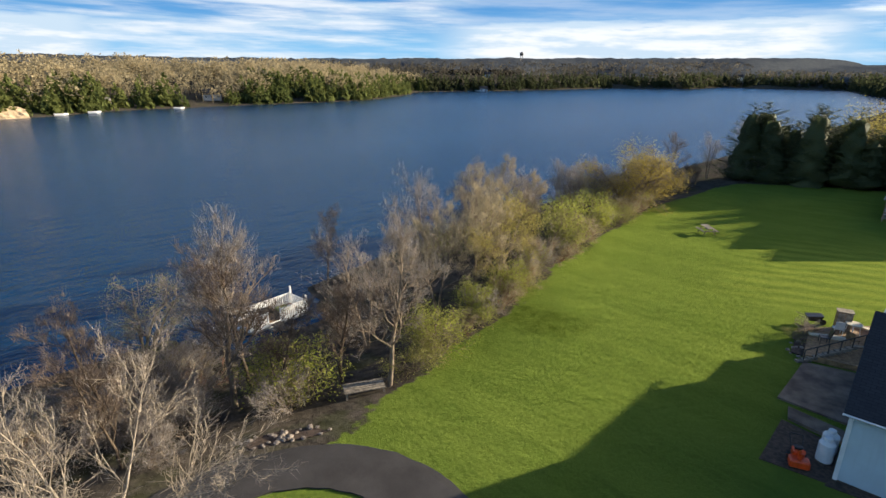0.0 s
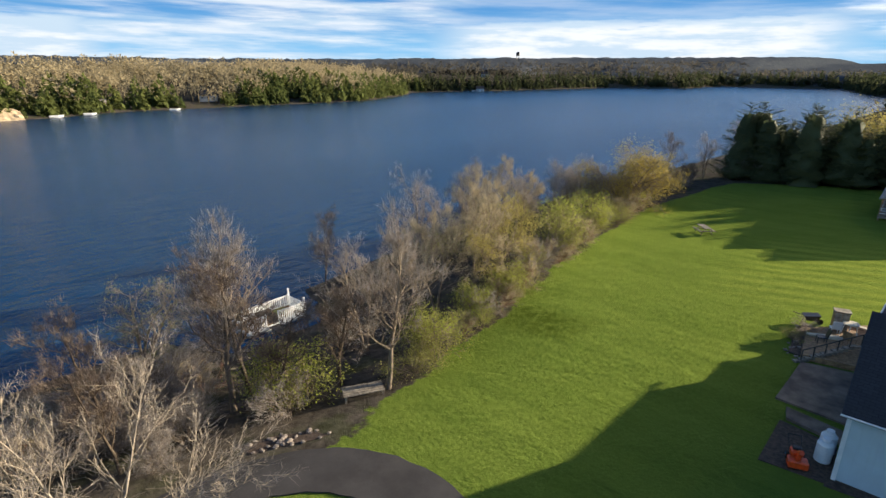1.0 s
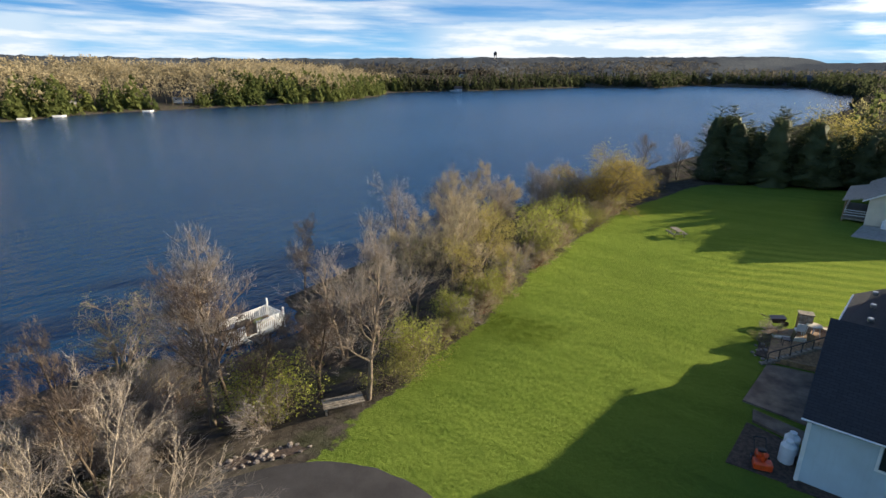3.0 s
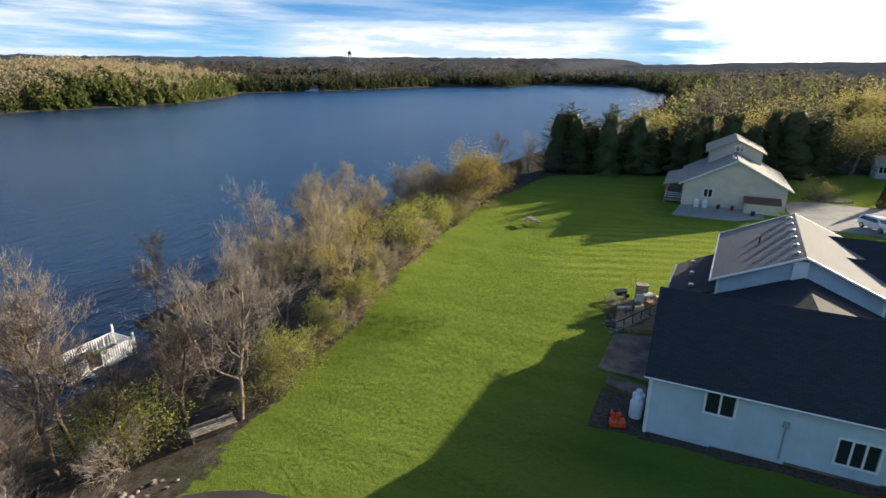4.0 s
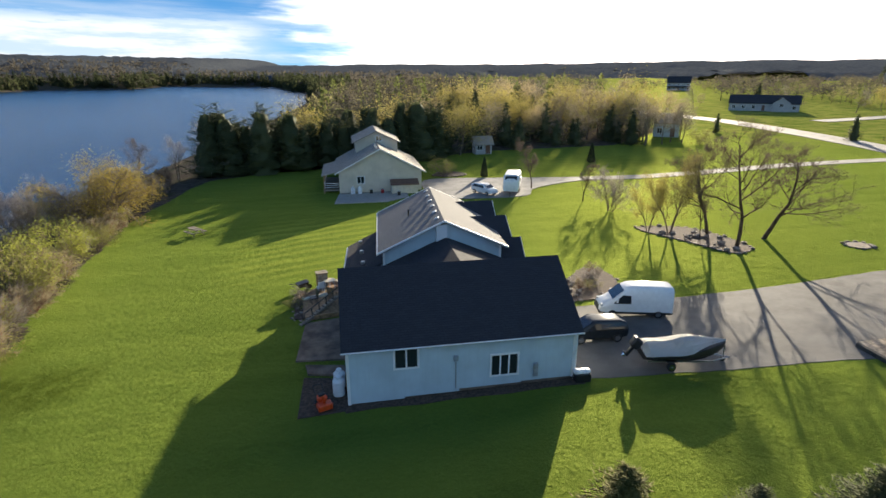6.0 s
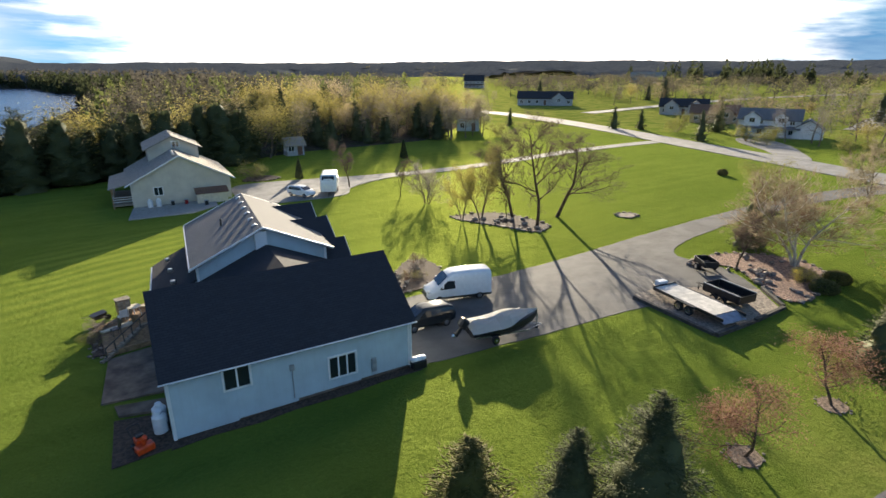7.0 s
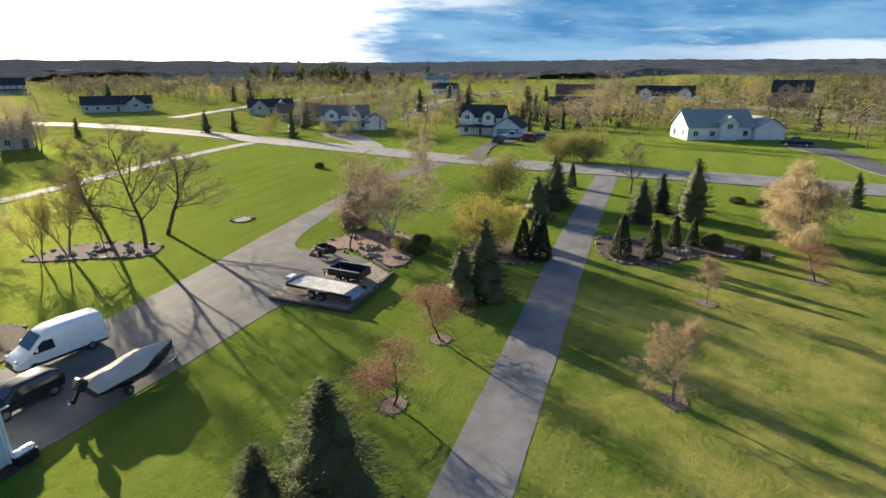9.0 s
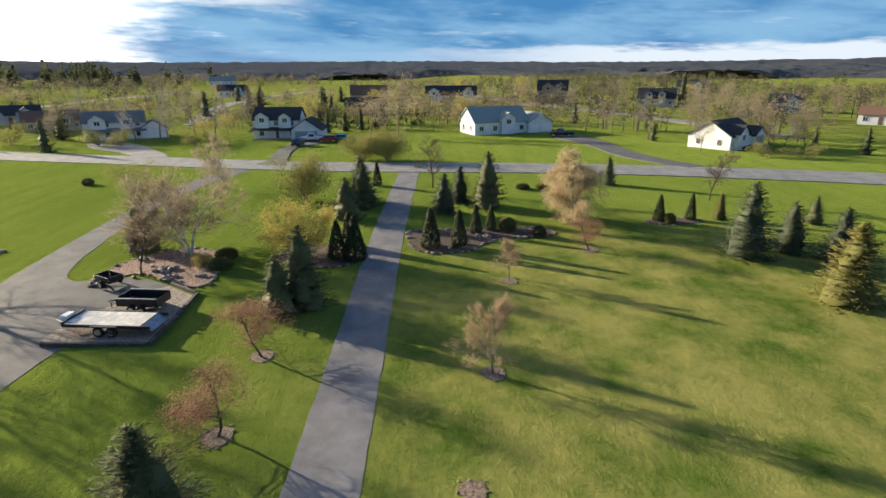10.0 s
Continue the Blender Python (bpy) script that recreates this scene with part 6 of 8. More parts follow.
def conifer(name, seed, h, radius, mat, whorls=32, per=22, droop=0.25, skirt=0.04, power=0.8, sprigs=11, tuft=1.0, loose=0.3, slim=0.15, heart=0.5):
    """A spruce: whorls of drooping boughs, each a spine with many slender needle sprigs."""
    rng = np.random.default_rng(seed)
    e = new(name)
    V, F = tube_arrays([((0, 0, -0.15), (0, 0, h * 0.5), radius * 0.075, radius * 0.045), ((0, 0, h * 0.5), (0, 0, h * 0.99), radius * 0.045, 0.01)], 7)
    link_mesh("trunk", raw_mesh("trunk", V, [F]), M["dark_bark"], e)
    C, D, S = [], [], []
    for w in range(whorls):
        f = w / (whorls - 1)
        z0 = h * (skirt + (0.99 - skirt) * f ** 0.95)
        reach = radius * (1 - f) ** power * rng.uniform(0.88, 1.1) + 0.05 * radius
        for k in range(max(4, int(per * (1 - 0.55 * f)))):
            a = rng.uniform(0, 2 * math.pi)
            L = reach * rng.uniform(0.72, 1.12)
            z = z0 + rng.normal(0, loose) * h / whorls
            out = np.array([math.cos(a), math.sin(a), 0])
            side = np.array([-math.sin(a), math.cos(a), 0])
            rise = 0.55 * f - droop * (1 - f)
            for j in range(sprigs):
                g = (j + rng.uniform(0.2, 1)) / sprigs
                p = out * L * g + np.array([0, 0, z + L * (rise * g + 0.22 * g * g * (1 - f))]) + side * rng.normal(0, 0.13 * L * (1.15 - 0.6 * g)) + rng.normal(0, 0.02, 3)
                d = out * (0.45 + 0.5 * g) + side * rng.choice((-1, 1)) * rng.uniform(0.2, 1.0) + np.array([0, 0, rng.normal(0.05 + 0.3 * f, 0.25)])
                C.append(p); D.append(d / np.linalg.norm(d))
                S.append((0.15 + 0.075 * L) * (1.15 - 0.4 * g) * rng.uniform(0.7, 1.3) * tuft)
    for k in range(14):
        C.append(np.array([0, 0, h * (0.9 + 0.1 * k / 14)])); D.append(np.array([rng.normal(0, 0.4), rng.normal(0, 0.4), 1.0])); S.append(0.16)
    C, D, S = np.array(C), np.array(D), np.array(S)[:, None]
    u = np.cross(D, rng.normal(0, 1, D.shape))
    u /= np.linalg.norm(u, axis=1)[:, None]
    v = np.cross(D, u)
    r = S * slim
    # the dense heart of old twigs that closes the crown
    rings, sides = 14, 11
    f = np.linspace(0, 0.93, rings)
    prof = heart * radius * (1 - f) ** power + 0.02
    ang = np.arange(sides) * 2 * np.pi / sides
    HR = prof[:, None] * rng.uniform(0.45, 1.35, (rings, sides))
    HV = np.stack([HR * np.cos(ang), HR * np.sin(ang), np.repeat((h * (skirt + (0.97 - skirt) * f))[:, None], sides, 1) + rng.normal(0, 0.02 * h, (rings, sides))], -1).reshape(-1, 3)
    k = np.arange(sides)
    HF = np.concatenate([np.stack([j * sides + k, j * sides + (k + 1) % sides, (j + 1) * sides + (k + 1) % sides, (j + 1) * sides + k], 1) for j in range(rings - 1)])
    V = np.stack([C + u * r, C + (-0.5 * u + 0.87 * v) * r, C + (-0.5 * u - 0.87 * v) * r, C + D * S], 1).reshape(-1, 3)
    i = np.arange(len(C)) * 4
    F = np.concatenate([np.stack([i, i + 1, i + 3], 1), np.stack([i + 1, i + 2, i + 3], 1), np.stack([i + 2, i, i + 3], 1)])
    link_mesh("crown", raw_mesh("crown", np.concatenate([V, HV]), [F, HF + len(V)]), mat, e)
    return e


def columnar(name, seed, h, radius, mat, n=2600):
    """A clipped-looking cedar: upright sprays over a narrow spindle."""
    rng = np.random.default_rng(seed)
    e = new(name)
    V, F = tube_arrays([((0, 0, -0.1), (0, 0, h * 0.9), 0.06, 0.01)], 6)
    link_mesh("trunk", raw_mesh("trunk", V, [F]), M["dark_bark"], e)
    f = rng.uniform(0, 1, n) ** 1.15
    prof = (1 - f) ** 0.75 * np.clip(0.75 + 4 * f, 0, 1) + 0.04 if h > 2 else np.sin(np.clip(f * 0.8 + 0.2, 0, 1) * math.pi) ** 0.5
    a = rng.uniform(0, 2 * math.pi, n)
    rr = radius * prof * rng.uniform(0.72, 1.05, n)
    C = np.stack([rr * np.cos(a), rr * np.sin(a), 0.04 + f * h * 0.96], 1)
    D = np.stack([np.cos(a) * 0.35, np.sin(a) * 0.35, np.ones(n)], 1) + rng.normal(0, 0.22, (n, 3))
    D /= np.linalg.norm(D, axis=1)[:, None]
    S = (h * (0.055 if h > 2 else 0.11) * rng.uniform(0.6, 1.4, n))[:, None]
    u = np.cross(D, rng.normal(0, 1, D.shape)); u /= np.linalg.norm(u, axis=1)[:, None]
    v = np.cross(D, u)
    r = S * 0.3
    V = np.stack([C + u * r, C + (-0.5 * u + 0.87 * v) * r, C + (-0.5 * u - 0.87 * v) * r, C + D * S], 1).reshape(-1, 3)
    i = np.arange(n) * 4
    F = np.concatenate([np.stack([i, i + 1, i + 3], 1), np.stack([i + 1, i + 2, i + 3], 1), np.stack([i + 2, i, i + 3], 1)])
    link_mesh("crown", raw_mesh("crown", V, [F]), mat, e)
    return e


KINDS = dict(
    # kind: (build, nominal height, category)
    bare_a=(lambda: broadleaf("bare_tree", 11, 10, 0.17, [(18, 0.42), (8, 0.48), (7, 0.5)], M["bark"], M["twig"], 3800, 0.009, 0.25, up=0.9, fine=(6, 4, 3, 1), spray=0.5), 10, "tree"),
    bare_b=(lambda: broadleaf("bare_tree", 12, 10, 0.15, [(10, 0.46), (6, 0.5), (4, 0.55)], M["bark"], M["twig"], 2300, 0.011, 0.28, up=1.0, trunks=2, splay=0.14, spray=0.6), 10, "tree"),
    bare_c=(lambda: broadleaf("bare_tree", 13, 9, 0.13, [(13, 0.42), (7, 0.5), (4, 0.55)], M["dark_bark"], M["dark_twig"], 2600, 0.012, 0.2, up=0.8, spray=0.55), 9, "tree"),
    pale_multi=(lambda: broadleaf("bare_tree", 14, 9, 0.05, [(9, 0.5), (6, 0.5), (6, 0.5)], M["pale_twig"], M["twig"], 6500, 0.007, 0.2, trunks=8, splay=0.6, up=1.4, start=0.3, fine=(6, 4, 3, 2), spray=0.5, twig=M["pale_twig"]), 9, "tree"),
    shade_tree=(lambda: broadleaf("bare_tree", 15, 11, 0.17, [(13, 0.50), (8, 0.46), (6, 0.5)], M["dark_bark"], M["dark_twig"], 6500, 0.006, 0.2, up=0.85, start=0.30, lean=0.08, wander=0.10, fine=(6, 4, 3, 1), spray=0.5), 11, "tree"),
    rusty=(lambda: broadleaf("budding_tree", 16, 9, 0.12, [(10, 0.46), (6, 0.5), (4, 0.55)], M["bark"], M["rust"], 5200, 0.013, 0.3, up=0.9, trunks=2, splay=0.2, spray=0.6), 9, "tree"),
    golden=(lambda: broadleaf("budding_tree", 17, 8, 0.13, [(9, 0.5), (5, 0.5), (4, 0.55)], M["bark"], M["gold"], 11000, 0.10, 0.32, up=0.9, trunks=3, splay=0.3), 8, "tree"),
    willow=(lambda: broadleaf("willow_tree", 18, 8, 0.17, [(11, 0.5), (6, 0.5), (5, 0.55)], M["bark"], M["willow_leaf"], 17000, 0.12, 0.36, up=0.6, trunks=6, splay=0.5, start=0.10), 8, "tree"),
    lime_bush=(lambda: broadleaf("leafing_shrub", 19, 4, 0.05, [(7, 0.58), (5, 0.55)], M["bark"], M["lime"], 2700, 0.115, 0.28, trunks=5, splay=0.5, up=0.9, start=0.1, sides=(4, 3)), 4, "shrub"),
    olive_bush=(lambda: broadleaf("leafing_shrub", 20, 4, 0.05, [(7, 0.62), (5, 0.55)], M["bark"], M["olive"], 2700, 0.125, 0.30, trunks=5, splay=0.55, up=0.8, start=0.1, sides=(4, 3)), 4, "shrub"),
    twig_bush=(lambda: broadleaf("bare_shrub", 21, 3, 0.03, [(6, 0.58), (5, 0.55)], M["bark"], M["twig"], 1500, 0.012, 0.2, trunks=6, splay=0.5, up=1.0, start=0.1, sides=(4, 3), spray=0.5), 3, "shrub"),
    red_bush=(lambda: broadleaf("reddish_shrub", 22, 2.5, 0.025, [(6, 0.58), (5, 0.55)], M["red_twig"], M["rust"], 1300, 0.012, 0.15, trunks=6, splay=0.5, up=1.0, start=0.1, sides=(4, 3), spray=0.45), 2.5, "shrub"),
    red_tree=(lambda: broadleaf("young_tree", 23, 4.2, 0.055, [(14, 0.58), (7, 0.55), (5, 0.5)], M["dark_bark"], M["red_leaf"], 6500, 0.055, 0.22, up=0.45, start=0.28, twig=M["red_twig"]), 4.2, "tree"),
    tan_tree=(lambda: broadleaf("young_tree", 24, 4.2, 0.055, [(15, 0.52), (8, 0.5), (6, 0.5)], M["bark"], M["bud"], 4500, 0.008, 0.16, up=0.7, start=0.28, twig=M["pale_twig"], spray=0.3), 4.2, "tree"),
    birch=(lambda: broadleaf("birch_tree", 25, 9, 0.10, [(11, 0.5), (7, 0.5), (6, 0.55)], M["birch"], M["rust"], 10000, 0.014, 0.3, up=0.6, trunks=4, splay=0.34, twig=M["red_twig"], spray=0.6), 9, "tree"),
    lake_tree=(lambda: broadleaf("budding_tree", 29, 7, 0.11, [(9, 0.55), (7, 0.5), (5, 0.5)], M["bark"], M["olive"], 6500, 0.055, 0.22, up=0.55, trunks=4, splay=0.45, start=0.2), 7, "tree"),
    forsythia=(lambda: broadleaf("yellow_shrub", 26, 4.5, 0.05, [(8, 0.58), (6, 0.5), (4, 0.5)], M["bark"], M["yellow"], 15000, 0.10, 0.22, trunks=7, splay=0.55, up=0.8, start=0.12, sides=(4, 3)), 4.5, "shrub"),
    weeping=(lambda: broadleaf("weeping_tree", 27, 8, 0.14, [(15, 0.55), (8, 0.5), (6, 0.6)], M["bark"], M["honey"], 16000, 0.018, 0.5, up=0.12, start=0.14, spray=0.6, weep=1.2), 8, "tree"),
    spruce_a=(lambda: conifer("spruce_tree", 31, 7, 2.25, M["spruce"], whorls=38, per=26, sprigs=22, tuft=0.78, loose=0.45, slim=0.10, power=0.72, heart=0.62), 7, "tree"),
    spruce_m=(lambda: conifer("spruce_tree", 37, 7, 2.5, M["spruce"], whorls=26, per=15, sprigs=11, tuft=1.35, loose=0.5, slim=0.12, power=0.72, heart=0.66), 7, "tree"),
    spruce_b=(lambda: conifer("spruce_tree", 32, 6, 2.1, M["blue_spruce"], whorls=24, per=15, sprigs=11, tuft=1.35, loose=0.5, slim=0.12, power=0.74, heart=0.62), 6, "tree"),
    spruce_gold=(lambda: conifer("spruce_tree", 33, 5, 1.7, M["gold_spruce"], whorls=28, per=18, sprigs=14, tuft=1.15, loose=0.5, slim=0.11, power=0.72, heart=0.6), 5, "tree"),
    pine=(lambda: conifer("pine_tree", 34, 12, 3.0, M["pine_needles"], whorls=15, per=13, droop=-0.12, skirt=0.02, power=0.42, sprigs=22, tuft=1.15, loose=0.7, slim=0.15, heart=0.55), 12, "tree"),
    pine_b=(lambda: conifer("pine_tree", 38, 12, 3.9, M["pine_needles"], whorls=14, per=14, droop=-0.05, skirt=0.03, power=0.5, sprigs=22, tuft=1.2, loose=0.8, slim=0.15, heart=0.52), 12, "tree"),
    cedar=(lambda: columnar("columnar_cedar", 35, 3.4, 0.85, M["cedar"], 1500), 3.4, "tree"),
    round_olive=(lambda: broadleaf("leafing_shrub", 28, 5, 0.07, [(9, 0.5), (6, 0.5)], M["bark"], M["olive"], 12000, 0.13, 0.42, trunks=7, splay=0.5, up=0.7, start=0.08, sides=(4, 3)), 5, "shrub"),
    round_shrub=(lambda: columnar("clipped_shrub", 36, 1.5, 0.85, M["gold_spruce"], 1800), 1.5, "shrub"),
    # simpler kinds for trees a hundred metres off and more
    rusty_far=(lambda: broadleaf("budding_tree", 41, 9, 0.13, [(10, 0.5), (6, 0.5)], M["bark"], M["rust"], 2300, 0.17, 0.5, up=0.9, sides=(5, 3)), 9, "tree"),
    golden_far=(lambda: broadleaf("budding_tree", 42, 8, 0.13, [(9, 0.55), (6, 0.5)], M["bark"], M["gold"], 4200, 0.15, 0.8, up=0.9, sides=(5, 3)), 8, "tree"),
    willow_far=(lambda: broadleaf("willow_tree", 43, 8, 0.17, [(11, 0.58), (6, 0.5)], M["bark"], M["gold"], 4600, 0.15, 0.85, up=0.6, trunks=2, splay=0.3, sides=(5, 3)), 8, "tree"),
    bare_far=(lambda: broadleaf("bare_tree", 44, 10, 0.16, [(10, 0.5), (6, 0.5)], M["bark"], M["twig"], 1500, 0.13, 0.5, up=0.9, sides=(5, 3)), 10, "tree"),
    honey_far=(lambda: broadleaf("budding_tree", 47, 9, 0.13, [(9, 0.5), (6, 0.5)], M["bark"], M["honey"], 3600, 0.15, 0.8, up=0.7, sides=(5, 3)), 9, "tree"),
    olive_far=(lambda: broadleaf("leafing_shrub", 45, 4, 0.06, [(7, 0.6)], M["bark"], M["olive"], 1400, 0.2, 0.38, trunks=4, splay=0.5, up=0.8, start=0.1, sides=(4, 3)), 4, "shrub"),
    spruce_far=(lambda: conifer("spruce_tree", 46, 6, 1.9, M["spruce"], whorls=15, per=11, sprigs=7, tuft=1.9), 6, "tree"),
)
MADE = {}


def plant(kind, x, y, h, label, wide=1.0, turn=None, group="", lift=0.0):
    """Plant a tree of a kind: the first is built, later ones are copies of it."""
    build, nominal, category = KINDS[kind]
    turn = (x * 37.1 + y * 71.3) % 360 if turn is None else turn
    s = h / nominal
    m = Matrix.LocRotScale((x, y, height(x, y) + lift), Euler((0, 0, radians(turn))), (s * wide, s * wide, s))
    if kind not in MADE:
        ob = MADE[kind] = build()
        ob.matrix_world = m
    else:
        base = MADE[kind]
        ob = copy_thing(base, Matrix.Identity(4))
        ob.matrix_world = m
    return tagged(ob, label, category, group)


# the belt of brush between lawn and lake
BELT = "brush belt on the lake bank"
for kind, x, y, h, wide, label in [
    ("pale_multi", -17.6, 2.0, 7.2, 1.45, "bare pale-stemmed tree sunlit beside the turning loop"),
    ("lake_tree", -35.4, 9.2, 6.4, 1.15, "thin yellowish budding tree leaning over the lake edge"),
    ("bare_a", -25.0, 10.4, 10.5, 1.05, "tall bare grey tree on the lake bank"),
    ("bare_c", -26.2, 12.0, 9.6, 1.0, "bare dark-barked tree on the lake bank"),
    ("bare_a", -19.4, 16.6, 10.2, 0.9, "tall bare tree standing at the lawn edge"),
    ("bare_c", -38.6, 26.0, 7.0, 0.9, "leafless small tree near the dock"),
    ("lime_bush", -22.0, 12.4, 3.3, 1.35, "olive-green shrub beside the wooden bench"),
    ("olive_bush", -23.6, 13.6, 3.0, 1.3, "olive-green shrub behind the wooden bench"),
    ("bare_b", -25.5, 20.0, 7.5, 1.1, "bare multi-stemmed tree in the brush belt"),
    ("rusty", -25.2, 31.0, 9.0, 1.05, "tan budding tree in the brush belt"),
    ("rusty", -25.5, 27.0, 8.2, 1.0, "tan budding tree in the brush belt"),
    ("golden", -24.5, 33.0, 7.6, 0.9, "golden budding tree in the brush belt"),
    ("rusty", -33.5, 40.0, 9.2, 1.0, "tan budding tree near the water"),
    ("rusty", -35.5, 50.0, 9.0, 1.0, "tan budding tree near the water"),
    ("bare_b", -33.0, 34.0, 8.8, 1.0, "bare multi-stemmed tree near the water"),
    ("bare_b", -37.5, 45.0, 8.2, 1.0, "bare multi-stemmed tree near the water"),
    ("olive_bush", -25.0, 41.5, 5.2, 1.0, "dense olive-green shrub at the lawn edge"),
    ("lime_bush", -26.2, 46.5, 4.6, 1.1, "lime-green leafing shrub at the lawn edge"),
    ("lime_bush", -26.4, 52.0, 4.4, 1.1, "lime-green leafing shrub at the lawn edge"),
    ("olive_bush", -26.6, 57.5, 3.0, 1.0, "low olive shrub at the lawn edge"),
    ("rusty", -33.0, 60.0, 6.5, 1.0, "tan budding tree near the water"),
    ("willow", -28.3, 65.5, 8.4, 1.2, "golden round-crowned willow at the lawn's corner"),
    ("shade_tree", -35.0, 97.0, 8.2, 0.95, "bare round-crowned tree by the far shore bend"),
    ("bare_b", -28.5, 98.0, 7.2, 1.0, "bare grey tree by the far shore bend"),
    ("bare_b", -24.5, 101.0, 8.5, 1.0, "bare grey tree beside the pines"),
]:
    plant(kind, x, y, h, label, wide, group=BELT)
rng = random.Random(21)
for k in range(54):
    y = 13.5 + k * 1.0 + rng.uniform(-0.5, 0.5)
    ex = float(np.interp(y, [p[1] for p in LAWN_EDGE[:15]], [p[0] for p in LAWN_EDGE[:15]]))
    if y < 17.5:
        continue
    kind = rng.choice(["twig_bush", "lime_bush", "red_bush", "red_bush", "olive_bush", "lime_bush"])
    words = {"twig_bush": "bare tangled shrub along the lawn edge", "red_bush": "reddish low shrub along the lawn edge", "lime_bush": "young lime-green shrub along the lawn edge", "olive_bush": "olive-green shrub along the lawn edge"}
    plant(kind, ex - rng.uniform(0.2, 1.9), y, rng.uniform(1.3, 2.9), words[kind], rng.uniform(1.05, 1.4), group="shrubs along the lawn edge")
for k in range(38):
    y = rng.uniform(4, 92)
    ex = float(np.interp(y, [p[1] for p in LAWN_EDGE[:15]], [p[0] for p in LAWN_EDGE[:15]]))
    x = ex - rng.uniform(3.5, 15.5)
    if 13 < y < 26 and x < -28 or abs((x + 34.5) * 0.864 - (y - 20.5) * 0.503) < 3.6 and 13 < y < 40:
        continue
    kind = rng.choice(["twig_bush", "bare_b", "lime_bush", "twig_bush", "olive_bush", "bare_b"] if y > 28 else ["twig_bush", "bare_c"])
    words = {"twig_bush": "bare tangled shrub on the lake bank", "olive_bush": "olive-green shrub on the lake bank", "lime_bush": "lime-green leafing shrub on the lake bank", "bare_b": "slim bare tree on the lake bank", "bare_c": "slim bare tree on the lake bank", "rusty": "small tan budding tree on the lake bank"}
    plant(kind, x, y, rng.uniform(2.5, 4.0) if "bush" in kind else rng.uniform(4.5, 7.0), words[kind], rng.uniform(0.9, 1.3), group=BELT)

for k in range(22):
    x, y = rng.uniform(-33, -19.5), rng.uniform(-2, 13.5)
    if math.hypot(x + 12.2, y - 5.6) < 9.2 or math.hypot(x + 19.6, y - 10.2) < 2.0:
        continue
    plant(rng.choice(["twig_bush", "twig_bush", "red_bush"]), x, y, rng.uniform(1.4, 2.8), "bare tangled shrub on the lake bank", rng.uniform(1.0, 1.5), group=BELT)

# dark pines and the wood behind the neighbouring house
for k in range(18):
    x, y = rng.uniform(-37, -20), rng.uniform(78, 97)
    if x > -27 + (y - 78) * 0.1 and y < 93:
        x -= 7
    kind = rng.choice(["bare_c", "twig_bush", "twig_bush", "bare_c"])
    plant(kind, max(x, -39), y, rng.uniform(2.6, 4.5), "dark bare brush by the shore bend", rng.uniform(1.2, 1.7), group="brush beside the pines")
for k in range(28):
    f = k / 27
    x, y = -22.5 + 42 * f + rng.uniform(-1, 1), 97.5 + 8.5 * f ** 1.3 + (k % 2) * 2.6 + rng.uniform(-0.8, 0.8)
    plant(rng.choice(["pine", "pine_b", "pine_b"]), x, y, rng.uniform(7.4, 12.0), "tall dark pine in a dense row", rng.uniform(1.15, 1.75), group="row of pines")
for k in range(11):
    x, y = -20 + 4.3 * k + rng.uniform(-1, 1), 106 + rng.uniform(0, 4)
    plant(rng.choice(["golden_far", "pine_b", "pine_b"]), x, y, rng.uniform(8.8, 11.4), "tall tree behind the row of pines", 1.45, group="trees behind the pines")
for k in range(104):
    x, y = 18 + 70 * rng.random(), 112 + 44 * rng.random()
    if x > (0.60 if y < 130 else 0.54) * y:
        continue
    if y < 122:
        kind, tall = rng.choice(["spruce_far"] * 7 + ["bare_far", "golden_far", "rusty_far"]), rng.uniform(5.5, 10.0)
    else:
        kind, tall = rng.choice(["rusty_far", "honey_far", "golden_far", "golden_far", "willow_far", "willow_far", "bare_far", "spruce_far"]), rng.uniform(7.5, 14.0)
    words = {"golden_far": "sunlit golden budding tree in the wood", "willow_far": "broad golden willow in the wood", "rusty_far": "tan budding tree in the wood", "spruce_far": "dark spruce in the wood", "bare_far": "bare grey tree in the wood", "honey_far": "honey-coloured budding tree in the wood"}
    plant(kind, x, y, tall, words[kind], rng.uniform(0.95, 1.5) if kind != "spruce_far" else rng.uniform(1.0, 1.35), group="wood beyond the neighbouring house")

